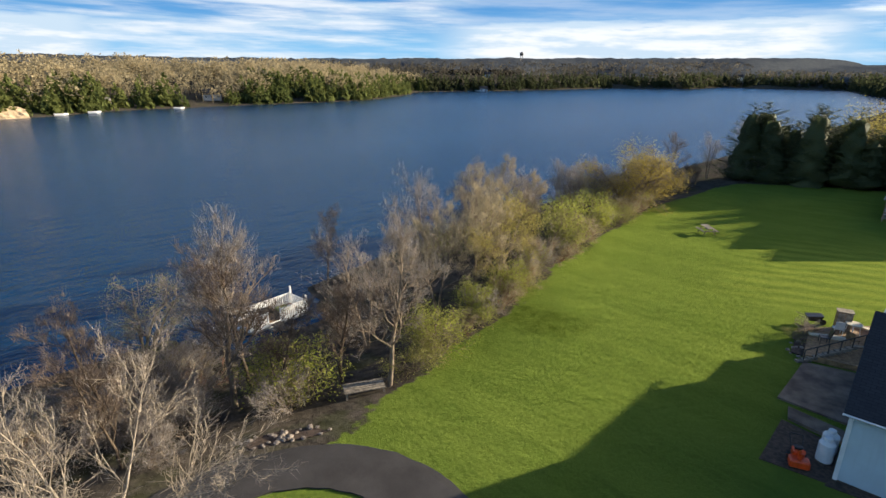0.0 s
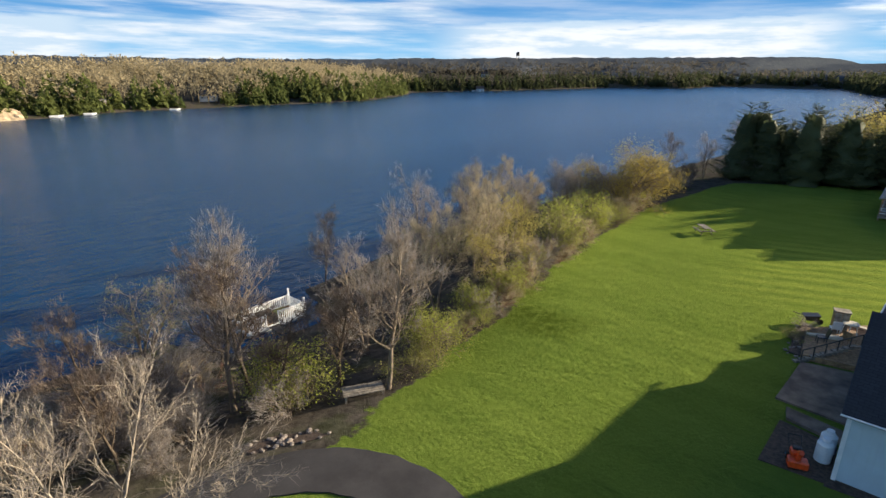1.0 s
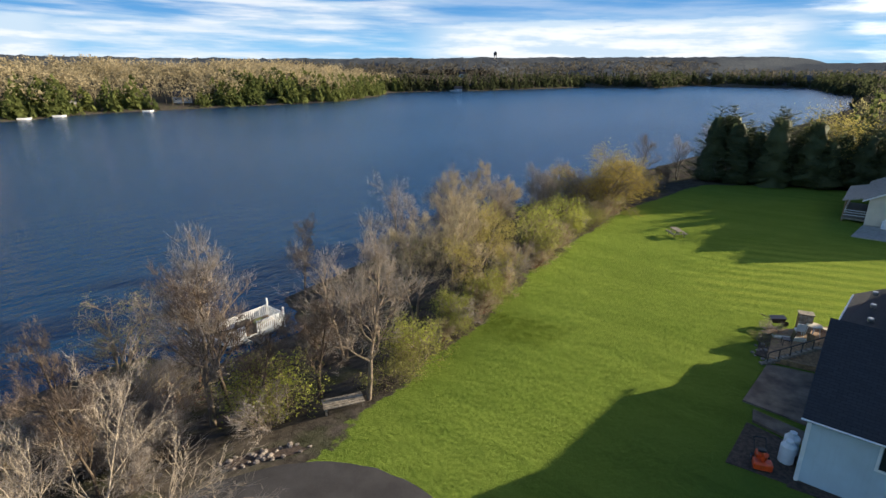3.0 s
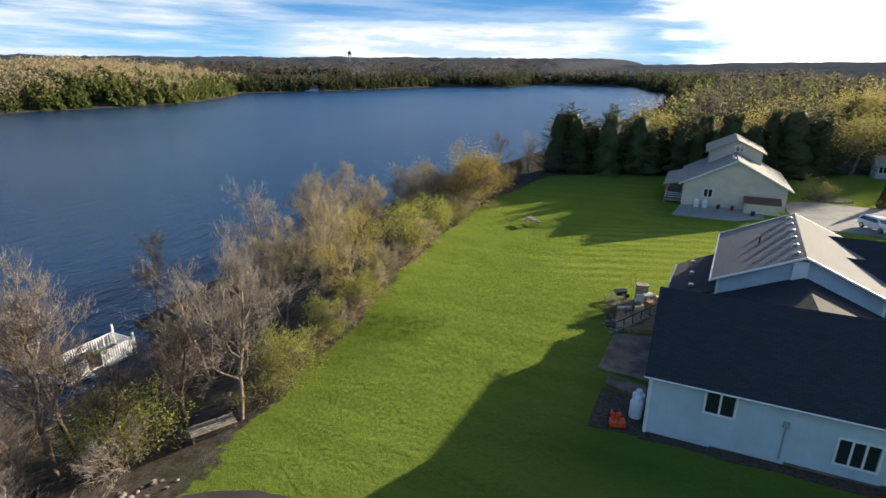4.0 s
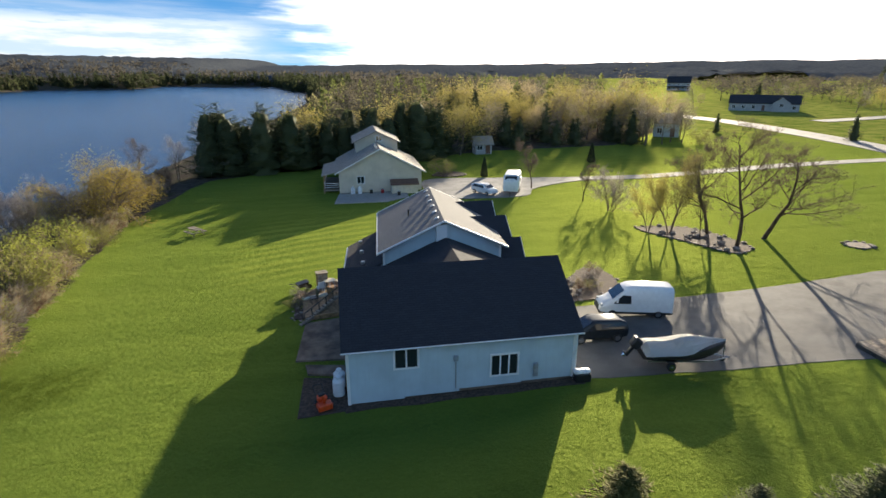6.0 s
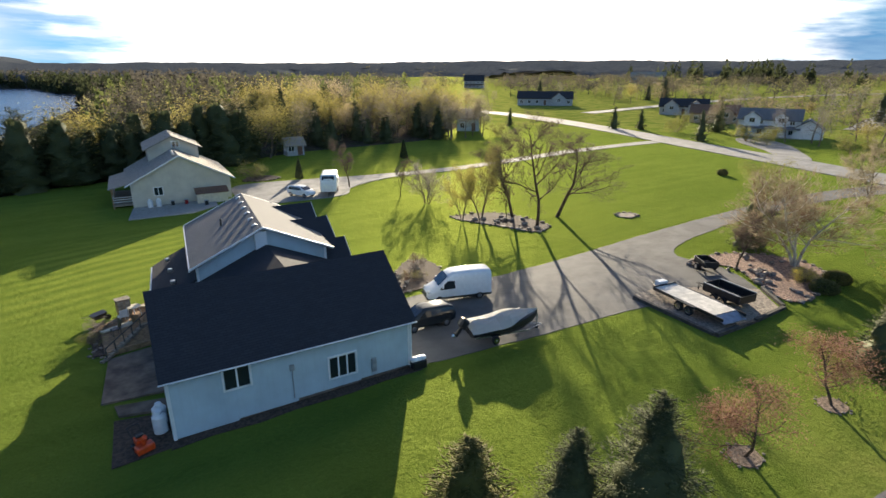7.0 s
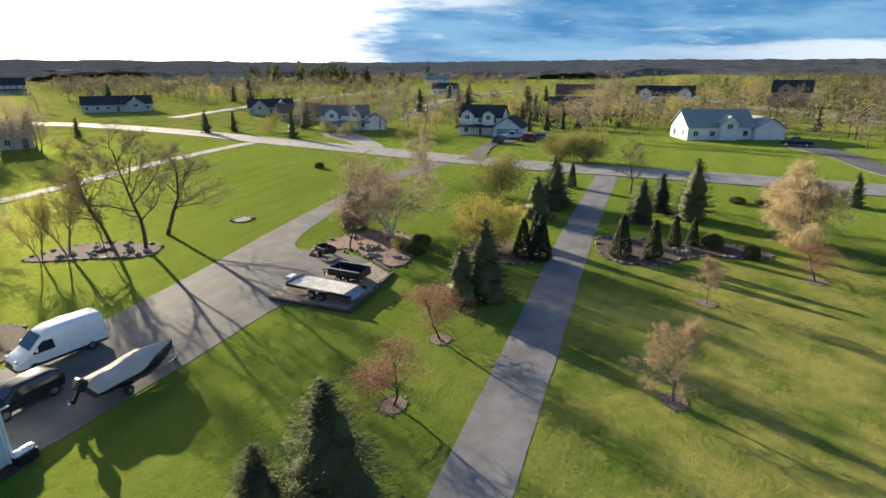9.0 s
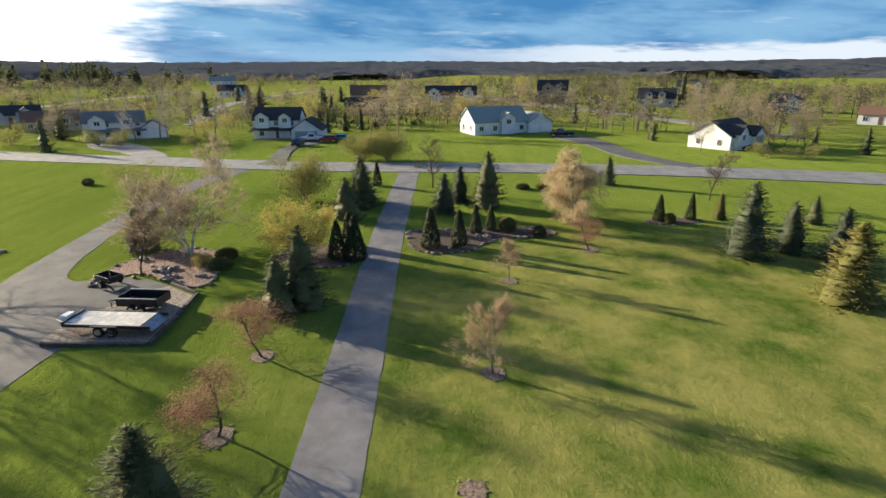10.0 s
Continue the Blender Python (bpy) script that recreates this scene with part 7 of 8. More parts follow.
# lawn trees
for kind, x, y, h, wide, label in [
    ("spruce_a", 12.75, 8.15, 6.5, 1.22, "dense green spruce standing on the lawn"),
    ("spruce_a", 11.05, 9.8, 4.9, 1.2, "smaller green spruce standing on the lawn"),
    ("spruce_gold", 8.25, 11.8, 4.35, 1.45, "golden-tipped spruce standing on the lawn"),
    ("spruce_m", 34.6, 8.3, 5.8, 1.0, "dark spruce beside the lane"),
    ("spruce_m", 33.1, 9.6, 4.3, 1.1, "shorter dark spruce beside the lane"),
    ("cedar", 43.2, 5.6, 3.9, 1.0, "columnar cedar beside the lane"), ("cedar", 43.7, 7.2, 3.4, 1.0, "columnar cedar beside the lane"), ("cedar", 46.8, 6.6, 3.2, 1.0, "columnar cedar beside the lane"),
    ("spruce_m", 56.0, 8.0, 4.6, 1.25, "spruce beside the lane"), ("spruce_m", 60.5, 6.6, 5.2, 1.2, "spruce beside the lane"), ("spruce_b", 63.6, 7.2, 5.4, 1.15, "spruce near the road"),
    ("cedar", 72.0, 5.9, 3.2, 0.85, "slim cedar at the lane's mouth"),
    ("cedar", 45.9, -0.9, 3.7, 1.0, "columnar cedar in a stone-edged bed"), ("cedar", 46.2, -3.5, 3.4, 0.95, "columnar cedar in a stone-edged bed"),
    ("cedar", 49.8, -5.4, 2.9, 0.85, "columnar cedar in a stone-edged bed"), ("cedar", 50.6, -7.0, 2.6, 0.85, "columnar cedar in a stone-edged bed"),
    ("round_shrub", 50.4, -8.6, 1.3, 1.2, "round dark green shrub in the bed"), ("round_shrub", 48.3, -11.4, 1.1, 1.0, "small round shrub in the bed"),
    ("spruce_b", 57.2, -2.6, 4.5, 1.25, "spruce near the lane"), ("spruce_b", 61.9, -4.7, 4.3, 1.2, "small spruce near the lane"), ("spruce_m", 59.6, -7.7, 6.4, 1.0, "tall narrow spruce on the lawn"),
    ("spruce_m", 69.5, -25.2, 3.9, 0.9, "spruce beside the road"), ("weeping", 52.0, -15.8, 8.3, 1.12, "tan weeping tree on the lawn"), ("red_tree", 44.2, -15.0, 2.9, 1.9, "low reddish tree in a mulched ring"),
    ("cedar", 52.4, -24.8, 2.8, 0.9, "columnar cedar in a small bed"), ("cedar", 52.5, -28.2, 2.8, 0.8, "columnar cedar in a small bed"), ("round_shrub", 51.6, -25.6, 1.0, 1.0, "low dark shrub in a small bed"),
    ("spruce_b", 41.6, -27.6, 6.3, 1.15, "large blue-green spruce on the lawn"), ("spruce_b", 42.4, -31.9, 4.4, 1.15, "blue-green spruce on the lawn"), ("spruce_b", 39.6, -34.2, 4.6, 1.2, "blue-green spruce on the lawn"),
    ("spruce_gold", 32.4, -29.4, 5.5, 1.3, "golden-green spruce on the lawn"), ("spruce_m", 50.1, -39.7, 2.9, 1.0, "small spruce on the far lawn"), ("spruce_gold", 52.5, -31.3, 2.7, 0.9, "small golden spruce on the far lawn"),
    ("bare_c", 60.2, -34.3, 5.9, 1.1, "small bare tree near the road"), ("shade_tree", 70.2, -1.6, 6.6, 1.1, "round-crowned bare tree beside the lane's mouth"),
    ("birch", 45.8, 20.6, 8.6, 1.3, "white-barked birch clump in the stone bed"), ("bare_c", 40.9, 22.6, 5.4, 1.1, "small bare tree at the gravel corner"), ("spruce_m", 47.5, 25.5, 5.5, 0.9, "dark spruce behind the birch"),
    ("forsythia", 42.6, 18.4, 1.3, 1.0, "small bright yellow shrub in the rocky bed"), ("round_shrub", 42.0, 16.6, 0.9, 1.8, "low dark spreading juniper by the rocky bed"), ("round_shrub", 44.6, 17.0, 0.9, 1.8, "low dark spreading juniper by the rocky bed"),
    ("twig_bush", -3.7, 38.6, 1.0, 1.3, "dry bush at the terrace edge"), ("olive_bush", -3.9, 36.6, 0.9, 1.3, "low green bush at the terrace edge"),
    ("twig_bush", 15.2, 34.4, 0.9, 1.2, "dry brown stalks in the front bed"), ("red_bush", 17.4, 35.0, 1.0, 1.2, "reddish dry shrub in the front bed"), ("twig_bush", 19.2, 37.2, 1.1, 1.2, "dry brown stalks in the front bed"), ("red_bush", 19.9, 38.6, 0.9, 1.2, "reddish dry shrub in the front bed"), ("olive_bush", 18.6, 35.3, 0.8, 1.2, "low evergreen clump in the front bed"),
    ("round_shrub", 68.2, -13.4, 0.7, 2.3, "low dark spreading juniper near the road"), ("round_shrub", 68.4, -16.0, 0.6, 2.3, "low dark spreading juniper near the road"), ("round_shrub", 77.0, 47.6, 0.9, 1.5, "low dark shrub near the road"),
    ("forsythia", 44.6, 10.6, 5.1, 1.0, "large shrub covered with yellow blossom"), ("round_olive", 64.2, 14.2, 5.9, 0.9, "dense rounded olive-green shrub on the lawn"),
    ("red_tree", 20.7, 9.4, 3.6, 1.55, "young reddish-leaved tree in a mulched ring"), ("red_tree", 27.7, 9.3, 3.6, 1.65, "young reddish-leaved tree in a mulched ring"),
    ("tan_tree", 25.1, -3.9, 4.6, 0.95, "young bare tan tree in a mulched ring"), ("tan_tree", 37.7, -6.8, 3.4, 0.95, "young bare tan tree in a mulched ring"),
    ("shade_tree", 36.3, 46.2, 9.2, 1.25, "bare shade tree in a stone-edged bed"), ("shade_tree", 36.3, 41.9, 11.2, 1.1, "tall bare shade tree at the end of the bed"), ("shade_tree", 40.4, 43.4, 9.2, 1.6, "spreading bare shade tree on the lawn"),
    ("golden", 30.8, 48.2, 6.4, 0.55, "slim golden budding tree in the bed"), ("golden", 32.6, 47.2, 8.5, 0.6, "slim golden budding tree in the bed"), ("bare_c", 34.2, 44.5, 6.0, 0.6, "slim bare tree in the bed"),
    ("twig_bush", 31.2, 57.4, 4.8, 1.0, "round bare shrub on the lawn"), ("bare_c", 30.4, 63.2, 5.3, 0.9, "leaning bare apple tree on the lawn"), ("bare_c", 26.9, 73.2, 6.9, 1.0, "bare tree beside the neighbour's drive"),
    ("olive_bush", 16.5, 88.0, 3.4, 1.3, "low rounded shrub beside the neighbour's drive"), ("cedar", 22.5, 84.0, 3.2, 0.8, "slim dark cedar beside the neighbour's drive"), ("cedar", 45.0, 92.0, 3.5, 0.9, "dark cedar on the far lawn"),
    ("olive_bush", 75.0, 40.0, 4.0, 1.2, "olive shrub beside the road"), ("rusty", 72.0, 26.5, 7.5, 1.0, "tan budding tree beside the road"),
]:
    plant(kind, x, y, h, label, wide, 95 if label.startswith("spreading") else None, {"cedar": "columnar cedars", "spruce_a": "spruces on the lawns", "spruce_m": "spruces on the lawns", "spruce_b": "spruces on the lawns"}.get(kind, ""))

# ---- the village across the road ----
far_house(134.5, 34.2, -90, 12.5, 9.0, 5.2, 8.4, M["white_siding"], M["dark_roof"], "white two-storey house with black roof and attached garage", cross=[(-3.6, 3.6, 7.4), (2.6, 3.2, 7.2)], garage=(8.6, 8.0, 3.0, 2.7, 5.6, 1), storeys=2, s=0.86)
far_house(136.3, -18.6, -71, 15.5, 9.5, 3.2, 6.8, M["white_siding"], M["green_roof"], "long white bungalow with green-grey roof", cross=[(1.5, 4.0, 5.6)], garage=(11.0, 7.2, 1.0, 2.8, 5.2, 2), s=0.94)
far_house(104.9, -60.2, -53, 13.0, 9.5, 3.0, 6.2, M["white_siding"], M["dark_roof"], "white bungalow with a sunlit gable end", cross=[(-2.5, 5.0, 5.4)], garage=(7.5, 6.0, 0.5, 2.6, 4.6, 1), s=0.86)
far_house(138.5, 76.0, -64, 15.0, 9.0, 4.8, 7.6, M["white_siding"], M["grey_roof"], "pale two-storey house behind bare trees", cross=[(-4.0, 4.0, 7.0), (3.0, 3.0, 6.8)], garage=(9.5, 7.0, 1.0, 2.7, 5.2, 2), storeys=2, s=0.88)
for x, y, w, he, hr, wall, roof, label, extra in [
    (177, 129, 16, 2.9, 5.6, "grey_siding", "dark_roof", "low house with dark roofs among trees", [(-4, 5, 5.2), (4, 5, 5.2)]),
    (160, 105, 14, 2.9, 5.4, "brick_wall", "brown_roof", "brown house half hidden among trees", [(3, 4, 5.0)]),
    (283, 26, 18, 3.2, 7.6, "brick_wall", "brown_roof", "brick bungalow with brown hipped-looking roof", None),
    (265, -15, 24, 3.2, 7.4, "white_siding", "dark_roof", "long white house with dark roof and gables", [(-8, 5, 6.6), (8, 5, 6.6)]),
    (248, -60, 13, 5.6, 10.0, "brick_wall", "dark_roof", "tall stone house with steep gables", [(-2, 5, 9.0)]),
    (222, -97, 14, 3.4, 7.2, "grey_siding", "dark_roof", "grey house with dormer gables", [(-3, 2.6, 6.4), (2, 2.6, 6.4)]),
    (190, -130, 10, 3.4, 6.2, "blue_siding", "dark_roof", "pale blue house among tan trees", [(2, 4, 5.6)]),
    (146, -128, 10, 2.8, 4.8, "white_siding", "brown_roof", "small white bungalow by the far lawn", None),
    (165, 192, 24, 3.0, 6.0, "grey_siding", "dark_roof", "long low grey house in shade", [(6, 6, 5.4)]),
    (250, 380, 16, 5.5, 10.0, "grey_siding", "dark_roof", "grey two-storey house on the rise", None),
    (470, 390, 34, 5.0, 11.0, "grey_siding", "tan_roof", "large farm building with pale roof", None),
    (81.4, 126.0, 6, 3.4, 5.6, "blue_siding", "tan_roof", "pale teal house behind leafing trees", None),
    (560, 195, 24, 4.2, 8.5, "white_siding", "green_roof", "white farmhouse beyond the fields", None),
    (205, 20, 15, 3.0, 6.0, "brick_wall", "dark_roof", "dark-roofed house behind bare trees", None),
    (300, -150, 15, 4.8, 8.0, "white_siding", "dark_roof", "white house at the wood's edge", [(3, 4, 7)]),
    (330, 110, 16, 3.2, 6.6, "white_siding", "dark_roof", "white house in the fields", [(3, 4, 6)]),
]:
    far_house(x, y, math.degrees(math.atan2(-x, y)), w, 9.0, he, hr, M[wall], M[roof], label, cross=extra, storeys=2 if he > 4.5 else 1)
far_house(28.6, 109.5, 0, 3.4, 3.2, 2.1, 3.6, M["grey_siding"], M["tan_roof"], "small grey garden shed at the wood's edge", name="garden_shed")
for x, y, w, he, hr, wall, roof in [(-489, 853, 16, 4, 8, "white_siding", "tan_roof"), (-420, 885, 18, 4, 7, "white_siding", "grey_roof"), (-395, 892, 16, 4, 7, "white_siding", "grey_roof"), (-249, 930, 14, 4, 8, "white_siding", "dark_roof"),
                                    (-216, 1050, 20, 4, 8, "white_siding", "tan_roof"), (-153, 900, 24, 3, 6, "white_siding", "tan_roof"), (-105, 982, 18, 4, 7, "white_siding", "dark_roof"), (-376, 470, 8, 3, 5.5, "white_siding", "dark_roof"),
                                    (-330, 150, 10, 3, 6, "grey_siding", "dark_roof"), (-322, 88, 8, 3, 5.5, "brick_wall", "tan_roof"), (-440, 560, 10, 3, 6, "white_siding", "dark_roof")]:
    far_house(x, y, math.degrees(math.atan2(-x, y)), w, 9.0, he, hr, M[wall], M[roof], "small pale house on the far lake shore")


def water_tower(x, y):
    e = thing("water_tower", x, y, label="distant dark water tower above the wooded ridge", category="water tower")
    part("tank", tubes_bm(((0, 0, 20), (0, 0, 25), 3.2), ((0, 0, 25), (0, 0, 26.5), 3.2, 0.8), n=14), M["black_steel"], e)
    for a in range(4):
        part("leg", tubes_bm(((3 * math.cos(a * 1.57), 3 * math.sin(a * 1.57), -1), (2.4 * math.cos(a * 1.57), 2.4 * math.sin(a * 1.57), 20), 0.4), n=6), M["black_steel"], e)


water_tower(-588, 842)

def shore_dock(x, y, label):
    e = thing("shore_dock", x, y, LAKE_Z, rz=math.degrees(math.atan2(-x, y)), label=label, category="dock", group="far shore docks")
    part("deck", boxes((-3, 3, -1.0, 1.0, 0.3, 0.5)), M["concrete"], e)
    for sx in (-3.6, 3.6):
        part("pile", tubes_bm(((sx, 0, -1.5), (sx, 0, 0.4), 0.15), n=6), M["wood"], e)
    part("boat_hull", shell([(-2.6, 0.2, 0.7, 0.9, 1.0, 1.2, 0.9), (1.0, 0.2, 0.8, 0.9, 1.0, 1.2, 0.9), (2.8, 0.5, 0.1, 1.0, 0.2, 1.3, 0.15)]), M["white_car"], e).location = (0, -2.6, -0.2)


for x, y in [(-303, 79), (-306, 120), (-297, 64), (-381, 466)]:
    shore_dock(x, y, "white dock with a moored boat on the far shore")


def sand_bank(x, y):
    rng = random.Random(9)
    bm = bmesh.new()
    bmesh.ops.create_grid(bm, x_segments=18, y_segments=8, size=1.0)
    for v in bm.verts:
        u, w = v.co.x, v.co.y
        v.co = (x + 4 * w + rng.uniform(-0.5, 0.5) - 5, y + u * 15, LAKE_Z - 0.3 + (1 - w) * 3.2 * (1 - 0.4 * u * u) + rng.uniform(-0.3, 0.3))
    tagged(part("sand_bank", bm, M["sand"]), "bare sandy bank at the foot of the far wood", "bank", kind="structure")


sand_bank(-287, 36)
patch("village_driveway", [(90, 22.6), (100, 24.5), (113, 25.5), (123, 20), (127, 20.5), (127, 28.2), (118, 28.5), (108, 28.6), (95, 27.2), (92, 28)], M["drive"], "asphalt driveway of a white house", "driveway", lift=0.12)
patch("village_driveway", [(80, -41.5), (86, -38.0), (94, -35.0), (110, -34.0), (124.5, -30.0), (125, -37), (112, -39.5), (98, -39.5), (88, -41.5), (82, -44.5)], M["drive"], "asphalt driveway of a bungalow", "driveway", lift=0.12)
patch("village_driveway", [(101, 52), (110, 60), (118, 70), (126, 76), (130, 72), (122, 62), (112, 54), (103, 48)], M["road"], "pale driveway before a two-storey house", "driveway", lift=0.12)
strip("village_road", [(150, 150), (210, 160), (290, 165), (400, 150)], 6.0, M["road"], "pale village road among fields", "road", lift=0.15)
strip("village_road", [(170, 70), (230, 85), (300, 90), (420, 70)], 6.0, M["road"], "pale village road beyond the houses", "road", lift=0.15)
strip("village_road", [(120, -85), (190, -70), (260, -40), (360, -30)], 6.0, M["road"], "pale village road beyond the bungalows", "road", lift=0.15)
car(116.0, 26.2, 170, M["dark_car"], "dark car on a village driveway", group="village cars")
car(124.2, 24.6, 100, M["white_car"], "white pickup truck before a garage", name="pickup_truck", truck=True, group="village cars")
car(123.4, 18.6, 95, M["teal"], "teal car beside a garage", group="village cars")
car(121.6, 20.8, 95, M["red_car"], "dark red car beside a garage", group="village cars")
car(123.5, -32.6, 80, M["dark_car"], "dark pickup truck before a double garage", name="pickup_truck", truck=True, group="village cars")
car(96.5, -62.0, 40, M["dark_car"], "dark car beside a white bungalow", group="village cars")

# trees of the village, placed one by one
vr = random.Random(77)
for kind, x, y, h, wide, label in [
    ("spruce_far", 117.6, 106.9, 6.0, 1.0, "dark spruce beyond the road"), ("spruce_far", 123.0, 102.3, 5.5, 1.0, "dark spruce beyond the road"), ("spruce_far", 113.8, 77.4, 7.0, 0.9, "dark spruce beyond the road"), ("spruce_far", 97.6, 128.4, 5.0, 1.0, "dark spruce beyond the road"),
    ("rusty_far", 73.8, 112.0, 9.0, 1.1, "tan budding tree before the pale teal house"), ("bare_far", 70.5, 110.0, 8.0, 1.1, "bare tree before the pale teal house"), ("rusty_far", 77.2, 113.6, 7.2, 0.9, "tan budding tree before the pale teal house"),
    ("bare_far", 66.0, 109.5, 8.6, 1.2, "bare tree at the edge of the wood"), ("rusty_far", 68.4, 113.0, 10.0, 1.2, "tan budding tree at the edge of the wood"), ("bare_far", 75.6, 110.4, 7.0, 1.2, "bare tree before the pale teal house"), ("rusty_far", 80.0, 118.0, 8.6, 1.2, "tan budding tree beside the pale teal house"), ("honey_far", 83.0, 131.0, 10.5, 1.2, "honey-coloured budding tree behind the pale teal house"), ("olive_far", 78.5, 108.0, 3.4, 1.4, "rounded dark shrub on the lawn"), ("round_olive", 93.6, 5.6, 5.6, 1.2, "rounded leafing thicket beyond the road"), ("round_olive", 94.5, 10.0, 4.6, 1.2, "rounded leafing thicket beyond the road"), ("rusty_far", 133.1, 5.4, 13.0, 1.2, "tall tan budding tree between village houses"), ("rusty_far", 128.0, 8.5, 10.0, 1.1, "tan budding tree between village houses"),
    ("olive_far", 125.6, 92.8, 5.2, 1.1, "olive shrub before a village house"), ("olive_far", 119.3, 65.6, 4.0, 1.1, "olive shrub before a village house"), ("golden_far", 140.6, 49.1, 5.6, 1.3, "golden shrub beside a village house"), ("golden_far", 133, 52, 5.0, 1.3, "golden shrub beside a village house"),
    ("bare_far", 131.1, 62.0, 13.0, 0.9, "tall bare tree before a village house"), ("bare_far", 140, 84, 13.0, 0.9, "tall bare tree beside a village house"), ("bare_far", 128, 48, 12.0, 0.9, "tall bare tree beside a village house"), ("bare_far", 142, 58, 12, 1.0, "tall bare tree beside a village house"), ("bare_far", 146, 45, 11, 1.0, "bare tree behind a village house"),
    ("spruce_far", 215.3, -104.4, 13.0, 0.7, "tall lone evergreen in the village"), ("rusty_far", 201, -105.2, 10.0, 1.1, "tan tree in the village"), ("rusty_far", 195, -112, 9.0, 1.1, "tan tree in the village"), ("spruce_far", 101.6, -77.0, 3.8, 1.0, "small spruce beyond the road"), ("spruce_far", 91.7, -79.1, 4.8, 1.0, "blue spruce beyond the road"),
    ("spruce_far", 88.0, -84.0, 5.0, 1.0, "blue spruce beyond the road"), ("spruce_far", 113.9, -50.1, 3.8, 1.0, "small spruce beyond the road"), ("rusty_far", 98.0, -52.5, 5.5, 1.2, "tan budding tree before a bungalow"), ("bare_c", 95.5, -64, 5.5, 1.3, "bare tree beside a bungalow"), ("bare_far", 99.0, -69, 5.5, 1.2, "bare shrubby tree beside a bungalow"),
    ("bare_far", 128.0, 66.0, 9.0, 1.1, "bare grey tree before a village house"), ("bare_far", 126.0, 58.0, 8.0, 1.2, "bare grey tree before a village house"), ("rusty_far", 131.0, 87.0, 8.0, 1.1, "tan budding tree beside a village house"), ("olive_far", 122.0, 71.0, 4.0, 1.4, "olive shrub before a village house"), ("olive_far", 118.0, 48.0, 3.6, 1.6, "olive thicket beyond the road"), ("olive_far", 122.0, 46.0, 3.2, 1.6, "olive thicket beyond the road"),
    ("bare_far", 98.0, -66.5, 5.5, 1.3, "bare shrubby tree beside a bungalow"), ("bare_c", 96.0, -71.0, 5.0, 1.4, "bare dark tree beside a bungalow"), ("rusty_far", 113.0, -69.0, 8.5, 1.2, "tan budding tree behind a bungalow"), ("rusty_far", 117.0, -61.0, 9.0, 1.2, "tan budding tree behind a bungalow"), ("rusty_far", 118.0, -76.0, 8.5, 1.2, "tan budding tree behind a bungalow"), ("bare_far", 116.0, -50.0, 8.0, 1.2, "bare grey tree behind a bungalow"), ("bare_far", 122.0, -44.0, 8.5, 1.1, "bare grey tree behind a bungalow"), ("rusty_far", 108.0, -78.0, 7.0, 1.3, "tan budding tree on the far lawn"),
    ("olive_far", 90.5, -60, 2.6, 1.6, "low hedge-like shrub by the road"), ("olive_far", 88.5, -66, 2.6, 1.6, "low hedge-like shrub by the road"), ("willow_far", 160, 30, 9, 1.2, "golden willow behind a village house"),
    ("spruce_far", 142, 24, 5.5, 1.0, "spruce in a row behind a village house"), ("spruce_far", 145, 20, 5.5, 1.0, "spruce in a row behind a village house"), ("spruce_far", 148, 16, 5.5, 1.0, "spruce in a row behind a village house"), ("spruce_far", 150, 12, 5.5, 1.0, "spruce in a row behind a village house"),
]:
    plant(kind, x, y, h, label, wide, group="village trees")
HOMES = [(o.location.x, o.location.y) for o in bpy.data.objects if o.parent is None and o.name.startswith(("house", "garden_shed"))]


def clear_of_homes(x, y, r=14):
    """False beside a house or between it and the road side."""
    for hx, hy in HOMES:
        d = math.hypot(hx, hy)
        ux, uy = hx / d, hy / d
        a, b = (x - hx) * ux + (y - hy) * uy, abs(-(x - hx) * uy + (y - hy) * ux)
        if b < r and -22 < a < r:
            return False
    return True


for k in range(90):
    a, d = radians(vr.uniform(-36, 62)), vr.uniform(150, 300)
    x, y = d * math.cos(a), d * math.sin(a)
    if not clear_of_homes(x, y, 11) or a > radians(36) and d < 250:
        continue
    kind = vr.choice(["rusty_far", "bare_far", "bare_far", "bare_far", "golden_far", "olive_far", "spruce_far", "spruce_far"])
    words = {"rusty_far": "tan budding tree in the village", "bare_far": "bare grey tree in the village", "golden_far": "golden budding tree in the village", "olive_far": "olive shrub in the village", "spruce_far": "spruce in the village", "willow_far": "golden willow in the village"}
    plant(kind, x, y, vr.uniform(5, 11) if "olive" not in kind else vr.uniform(3, 5), words[kind], 1.1, group="village trees")

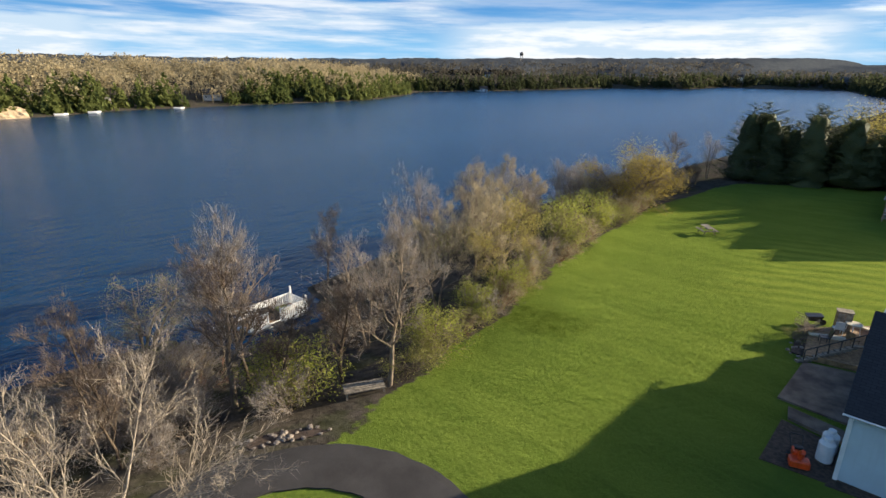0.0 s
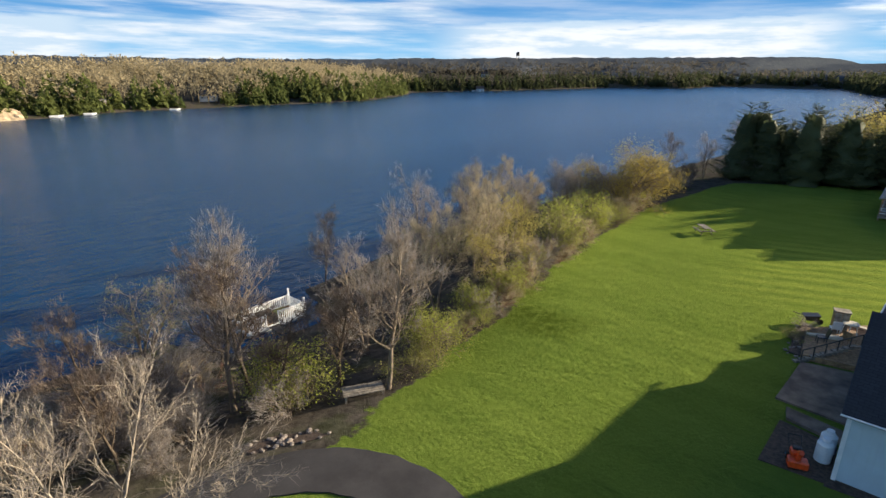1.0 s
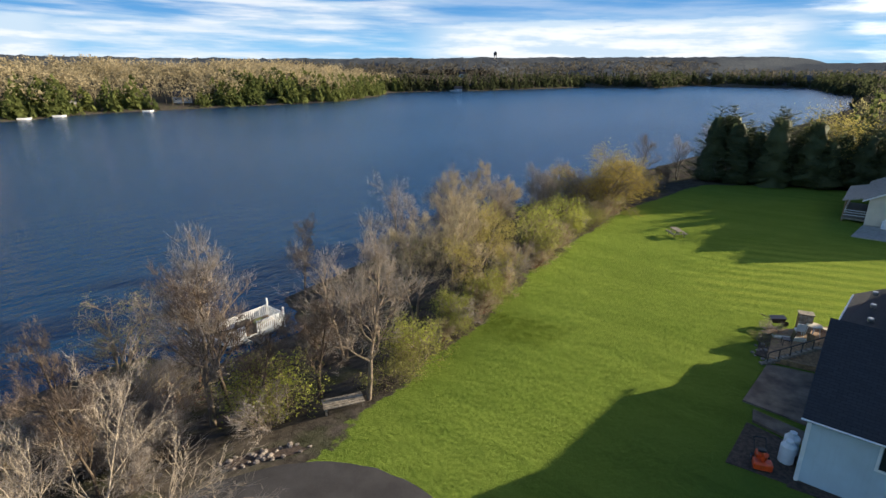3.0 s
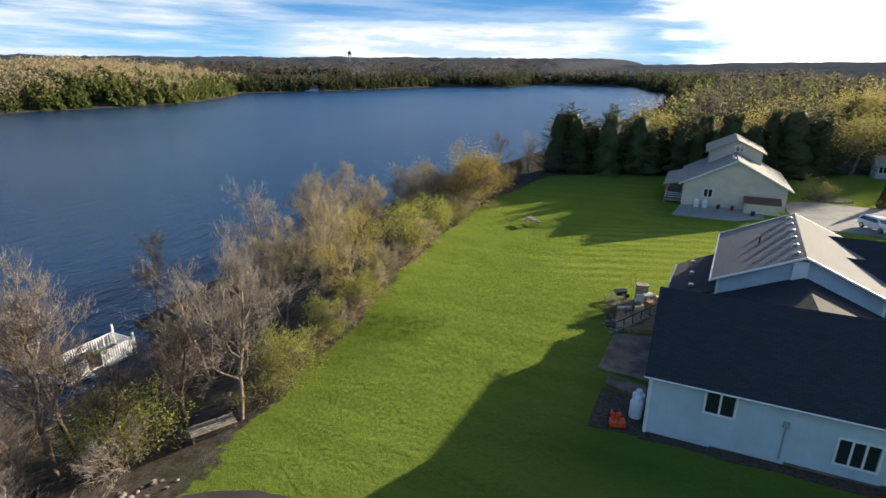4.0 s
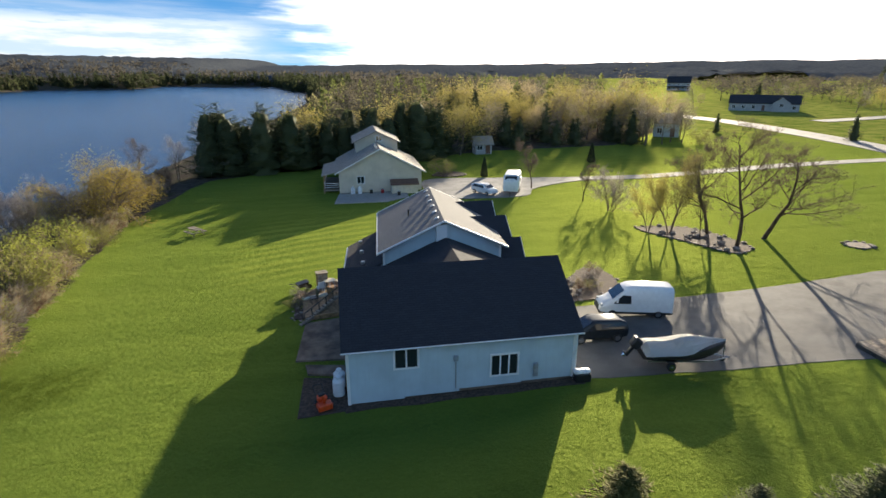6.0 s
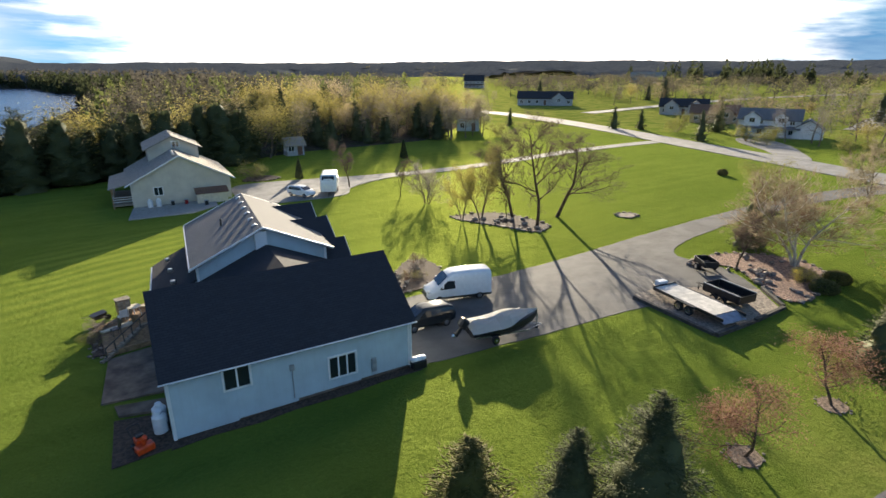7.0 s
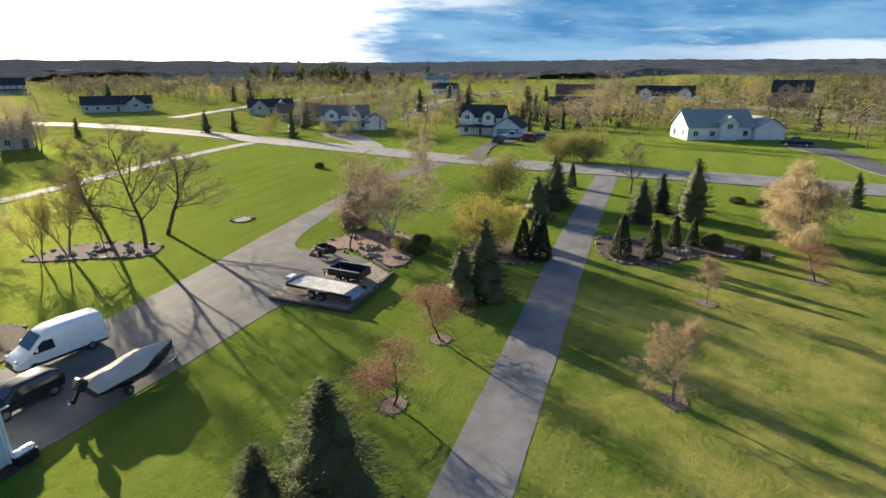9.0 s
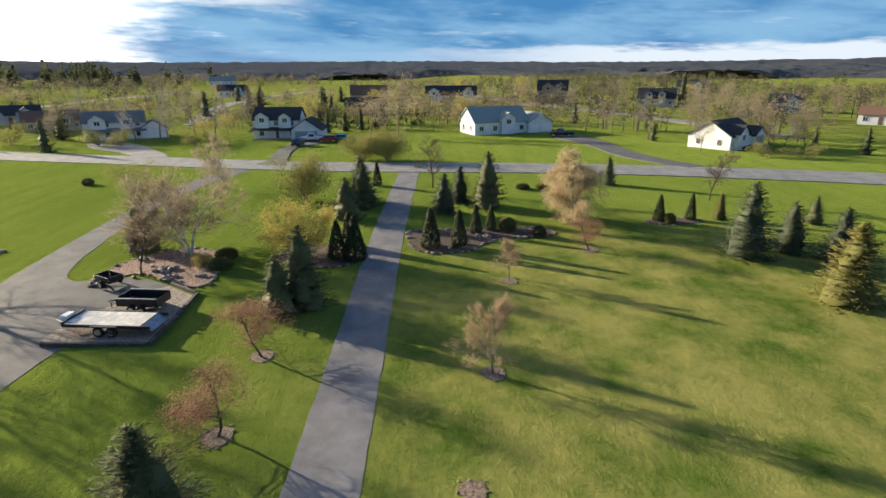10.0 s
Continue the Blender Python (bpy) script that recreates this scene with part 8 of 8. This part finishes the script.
# ---- distant woods: too many to count ----
def far_crown(rng, n, conifer_like, fine=1.0):
    """One far tree of height 1: a trunk and a loose crown of small facets."""
    if conifer_like:
        f = rng.uniform(0.08, 1.0, n)
        a = rng.uniform(0, 6.283, n)
        r = 0.19 * (1 - f) ** 0.8 + 0.01
        C = np.stack([r * np.cos(a), r * np.sin(a), f], 1)
        s = 0.035 + 0.075 * (1 - f)
    else:
        lobes = np.stack([rng.normal(0, 0.13, 9), rng.normal(0, 0.13, 9), rng.uniform(0.36, 0.80, 9)], 1)
        lobes[:, :2] *= (1.25 - np.abs(lobes[:, 2:] - 0.5) * 1.6)
        u = rng.normal(0, 1, (n, 3))
        u /= np.linalg.norm(u, axis=1)[:, None]
        C = lobes[rng.integers(0, 9, n)] + u * rng.uniform(0.3, 1.0, (n, 1)) ** 0.5 * np.array([0.15, 0.15, 0.17])
        d = u + rng.normal(0, 0.6, (n, 3)) + np.array([0, 0, 0.35])
        d /= np.linalg.norm(d, axis=1)[:, None]
        b = np.cross(d, rng.normal(0, 1, (n, 3)))
        b /= np.linalg.norm(b, axis=1)[:, None]
        k = rng.uniform(0.6, 1.3, (n, 1)) * (52.0 / n) ** 0.4 * fine
        return np.stack([C - d * 0.05 * k, C + b * 0.030 * k, C + d * 0.085 * k, C - b * 0.030 * k], 1).reshape(-1, 3)
    d1 = rng.normal(0, 1, (n, 3)); d1 /= np.linalg.norm(d1, axis=1)[:, None]
    d2 = np.cross(d1, rng.normal(0, 1, (n, 3))); d2 /= np.linalg.norm(d2, axis=1)[:, None]
    d1[:, 2] -= 0.8
    s = s[:, None] * rng.uniform(0.7, 1.4, (n, 1))
    return np.stack([C - d1 * s, C + d2 * s * 0.9, C + d1 * s, C - d2 * s * 0.9], 1).reshape(-1, 3)


def woods(name, spots, conifer_like, mat, label, n=34, seed=1, broad=1.0, fine=1.0):
    """All far trees of a kind in one mesh. spots: (x, y, height)."""
    rng = np.random.default_rng(seed)
    shapes = [far_crown(rng, n, conifer_like, fine) for _ in range(6)]
    S = np.array(spots)
    Z = land(S[:, 0], S[:, 1]) - 0.3
    out = []
    for i, (x, y, h) in enumerate(spots):
        P = shapes[i % 6]
        a = rng.uniform(0, 6.283)
        w = h * rng.uniform(0.85, 1.25) * broad
        c, s = math.cos(a) * w, math.sin(a) * w
        out.append(np.stack([P[:, 0] * c - P[:, 1] * s + x, P[:, 0] * s + P[:, 1] * c + y, P[:, 2] * h + Z[i]], 1))
    V = np.concatenate(out)
    i = np.arange(len(V) // 4) * 4
    F = np.stack([i, i + 1, i + 2, i + 3], 1)
    trunks = [((x, y, z), (x, y, z + h * 0.6), h * 0.018, h * 0.008) for (x, y, h), z in zip(spots, Z)]
    TV, TF = tube_arrays(trunks, 3)
    me = raw_mesh(name, np.concatenate([V, TV]), [F, TF + len(V)])
    ob = link_mesh(name, me, mat)
    tagged(ob, label, "woods", kind="stuff")


def scatter(rng, n, test, xr, yr):
    X, Y = rng.uniform(*xr, n), rng.uniform(*yr, n)
    k = test(X, Y)
    return X[k], Y[k]


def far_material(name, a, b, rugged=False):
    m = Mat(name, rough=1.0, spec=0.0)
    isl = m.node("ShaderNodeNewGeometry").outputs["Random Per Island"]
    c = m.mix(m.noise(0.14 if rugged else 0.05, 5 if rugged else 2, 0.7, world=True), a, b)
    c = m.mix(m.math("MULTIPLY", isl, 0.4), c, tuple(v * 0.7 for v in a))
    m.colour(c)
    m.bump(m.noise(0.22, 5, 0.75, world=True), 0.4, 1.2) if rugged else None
    t = m.node("ShaderNodeBsdfTranslucent")
    m.link(c, t.inputs["Color"])
    x = m.node("ShaderNodeMixShader")
    x.inputs[0].default_value = 0.2 if rugged else 0.5
    m.link(m.p.outputs[0], x.inputs[1])
    m.link(t.outputs[0], x.inputs[2])
    m.link(x.outputs[0], m.nt.nodes["Material Output"].inputs["Surface"])
    return m.m


FAR_TAN = far_material("far_tan_crowns", (0.34, 0.285, 0.175), (0.46, 0.385, 0.24))
FAR_GREEN = far_material("far_evergreens", (0.100, 0.125, 0.044), (0.185, 0.205, 0.068))
FAR_DARK = far_material("far_dark_evergreens", (0.045, 0.056, 0.030), (0.085, 0.095, 0.045))
FAR_GOLD = far_material("far_golden_crowns", (0.20, 0.19, 0.09), (0.28, 0.26, 0.125))
FAR_BROWN = far_material("far_brown_crowns", (0.15, 0.125, 0.085), (0.22, 0.185, 0.12))
FAR_GREY = far_material("far_bare_crowns", (0.080, 0.078, 0.066), (0.125, 0.110, 0.085))

fr = np.random.default_rng(8)
# the wooded shore across the lake
clump = lambda x, y: np.sin(x * 0.045 + 1.0) * np.sin(y * 0.052 + 0.4) + 0.6 * np.sin(y * 0.021 + 2.0) + 0.4 * np.sin(y * 0.17)
X, Y = scatter(fr, 12000, lambda x, y: (shore(x, y) > 9) & (shore(x, y) < 150) & (x < -240) & (y < 420) & ((shore(x, y) > 26) | (clump(x, y) < 0.25)), (-560, -270), (-220, 420))
X, Y = X[:1700], Y[:1700]
hs = fr.uniform(11, 19, len(X)) * (1.0 + 0.18 * np.sin(X * 0.03) * np.sin(Y * 0.037))
woods("far_woods", list(zip(X, Y, hs)), False, FAR_TAN, "tan leafless wood on the far lake shore", 72, 2, 1.15, 0.8)
X, Y = scatter(fr, 14000, lambda x, y: (shore(x, y) > 0.2) & (shore(x, y) < 60) & (x < -240) & (y < 430) & (clump(x, y) > np.where(shore(x, y) < 22, -0.85, 0.55)), (-460, -270), (-200, 430))
X, Y = X[:1050], Y[:1050]
hs = fr.uniform(6, 15, len(X)) * (0.8 + 0.25 * smooth(0, 14, shore(X, Y)))
woods("far_woods", list(zip(X, Y, hs)), True, FAR_GREEN, "evergreen clumps along the far lake shore", 56, 3, 1.2)
# beyond the head of the lake
X, Y = scatter(fr, 30000, lambda x, y: (shore(x, y) > 3) & (shore(x, y) < 260) & (y > 400) & (x < 120), (-760, 120), (400, 1150))
X, Y = X[:2200], Y[:2200]
woods("far_woods", [(x, y, h) for x, y, h in zip(X, Y, fr.uniform(10, 16, len(X)))], False, FAR_GREY, "bare grey wood beyond the head of the lake", 16, 4)
X, Y = scatter(fr, 30000, lambda x, y: (shore(x, y) > 0.2) & (shore(x, y) < 24) & (y > 380) & (x < 60), (-760, 60), (380, 1000))
X, Y = X[:1100], Y[:1100]
woods("far_woods", [(x, y, h) for x, y, h in zip(X, Y, fr.uniform(9, 16, len(X)))], True, FAR_DARK, "dark evergreens beyond the head of the lake", 34, 5)
# the closed canopy of the hills all round
def canopy():
    rng = np.random.default_rng(30)
    R = np.concatenate([np.linspace(760, 1300, 36), np.linspace(1320, 2500, 26)])
    A = np.linspace(radians(-75), radians(205), 560)
    RR, AA = np.meshgrid(R, A)
    RR = RR + rng.normal(0, 5, RR.shape)
    AA = AA + rng.normal(0, 0.0012, AA.shape)
    X, Y = RR * np.cos(AA), RR * np.sin(AA)
    s = shore(X, Y)
    edge = smooth(780, 900, RR + 120 * np.sin(AA * 9) + 60 * np.sin(AA * 23)) * smooth(10, 40, s)
    Z = land(X, Y) - 2 + edge * (10 + rng.normal(0, 1.1, X.shape) + 2.5 * np.sin(X * 0.021) * np.cos(Y * 0.017))
    V = np.stack([X, Y, Z], -1).reshape(-1, 3)
    ny, nx = X.shape
    i = (np.arange(ny - 1)[:, None] * nx + np.arange(nx - 1)[None]).ravel()
    F = np.stack([i, i + 1, i + nx + 1, i + nx], 1)
    F = F[(s.ravel()[F] > 5).all(1) & (edge.ravel()[F] > 0.02).any(1)]
    # distance haze is painted into the base colour: bluish and lifted, not bark brown
    ob = link_mesh("far_woods", raw_mesh("far_woods", V, [F]), far_material("hazed_hill_woods", (0.078, 0.092, 0.108), (0.150, 0.158, 0.168), True))
    tagged(ob, "bare woods covering the distant hills, coloured blue-grey for haze", "woods", kind="stuff")


canopy()
# wood between the pines and the village, and hedgerows among the fields
X, Y = scatter(fr, 3000, lambda x, y: (x > -20 + 0.02 * y) & (x < 0.5 * y) & (shore(x, y) > 8) & (y > 130 + 0.25 * np.abs(x)), (-40, 230), (125, 560))
for part_k, (mat, name_words, con, sl) in enumerate([(FAR_GREY, "bare grey wood beyond the pines", False, slice(0, 540)), (FAR_GOLD, "golden budding wood beyond the pines", False, slice(540, 640)), (FAR_GREEN, "evergreens in the wood beyond the pines", True, slice(640, 800))]):
    woods("far_woods", [(x, y, h) for x, y, h in zip(X[sl], Y[sl], fr.uniform(8, 14, 500))], con, mat, name_words, 44 if con else 80, 10 + part_k, 1.0, 0.75)
field = lambda x, y: (np.sin(x * 0.011 + 0.6) * np.sin(y * 0.013 - x * 0.004 + 1.1) + 0.35 * np.sin(x * 0.05) * np.sin(y * 0.043))
R, A = fr.uniform(146, 900, 9000), fr.uniform(radians(-50), radians(62), 9000)
X, Y = R * np.cos(A), R * np.sin(A)
ok = (field(X, Y) > np.where(R < 520, np.where(Y < 20, -0.30, 0.02), 0.1)) & ((A < radians(34)) | (R > 270))
X, Y = X[ok], Y[ok]
ok = np.array([clear_of_homes(x, y, 16) for x, y in zip(X, Y)])
X, Y = X[ok], Y[ok]
h = np.where(np.hypot(X, Y) < 430, fr.uniform(2.5, 8.5, len(X)), fr.uniform(5, 11, len(X)))
for part_k, (mat, name_words, con, sl) in enumerate([(FAR_GREY, "bare hedgerow trees among the fields", False, slice(0, 1300)), (FAR_GOLD, "golden hedgerow trees among the fields", False, slice(1300, 1500)), (FAR_BROWN, "tan hedgerow trees among the fields", False, slice(1500, 2500)), (FAR_GREEN, "evergreens among the fields", True, slice(2500, 2900))]):
    woods("far_woods", [(x, y, q) for x, y, q in zip(X[sl], Y[sl], h[sl])], con, mat, name_words, 30 if con else 60, 20 + part_k, 1.0 if con else 1.3, 0.66)
# the wooded slope north of the village and the evergreens on its skyline
R, A = fr.uniform(290, 680, 420), fr.uniform(radians(22), radians(54), 420)
X, Y = R * np.cos(A), R * np.sin(A)
ok = np.array([clear_of_homes(x, y, 12) for x, y in zip(X, Y)])
X, Y = X[ok], Y[ok]
woods("far_woods", list(zip(X[:200], Y[:200], fr.uniform(7, 13, 200))), False, FAR_GREY, "bare grey trees on the wooded slope", 110, 50, 1.3, 0.75)
woods("far_woods", list(zip(X[200:300], Y[200:300], fr.uniform(6, 11, 100))), False, FAR_GOLD, "greenish budding trees on the wooded slope", 110, 51, 1.3, 0.75)
R, A = fr.uniform(600, 720, 60), radians(31) + fr.normal(0, 0.07, 60)
woods("far_woods", list(zip(R * np.cos(A), R * np.sin(A), fr.uniform(14, 24, 60))), True, FAR_DARK, "tall evergreens on the skyline", 40, 52)
# rounded tan and grey trees close round the village houses
R, A = fr.uniform(140, 360, 2600), fr.uniform(radians(-44), radians(48), 2600)
X, Y = R * np.cos(A), R * np.sin(A)
ok = (np.sin(X * 0.043 + 0.3) * np.sin(Y * 0.051 + 1.7) > np.where(A < 0, -0.05, 0.22)) & ((A < radians(32)) | (R > 270)) & np.array([clear_of_homes(x, y, 9) for x, y in zip(X, Y)])
X, Y = X[ok], Y[ok]
FAR_HONEY = far_material("village_tan_crowns", (0.30, 0.24, 0.155), (0.42, 0.335, 0.215))
for part_k, (mat, name_words, sl) in enumerate([(FAR_HONEY, "rounded tan budding trees among the village houses", slice(0, 190)), (FAR_GREY, "rounded bare grey trees among the village houses", slice(190, 330)), (FAR_GOLD, "rounded golden budding trees among the village houses", slice(330, 380))]):
    woods("village_woods", list(zip(X[sl], Y[sl], fr.uniform(5.5, 10.5, 400))), False, mat, name_words, 240, 40 + part_k, 1.25, 0.6)
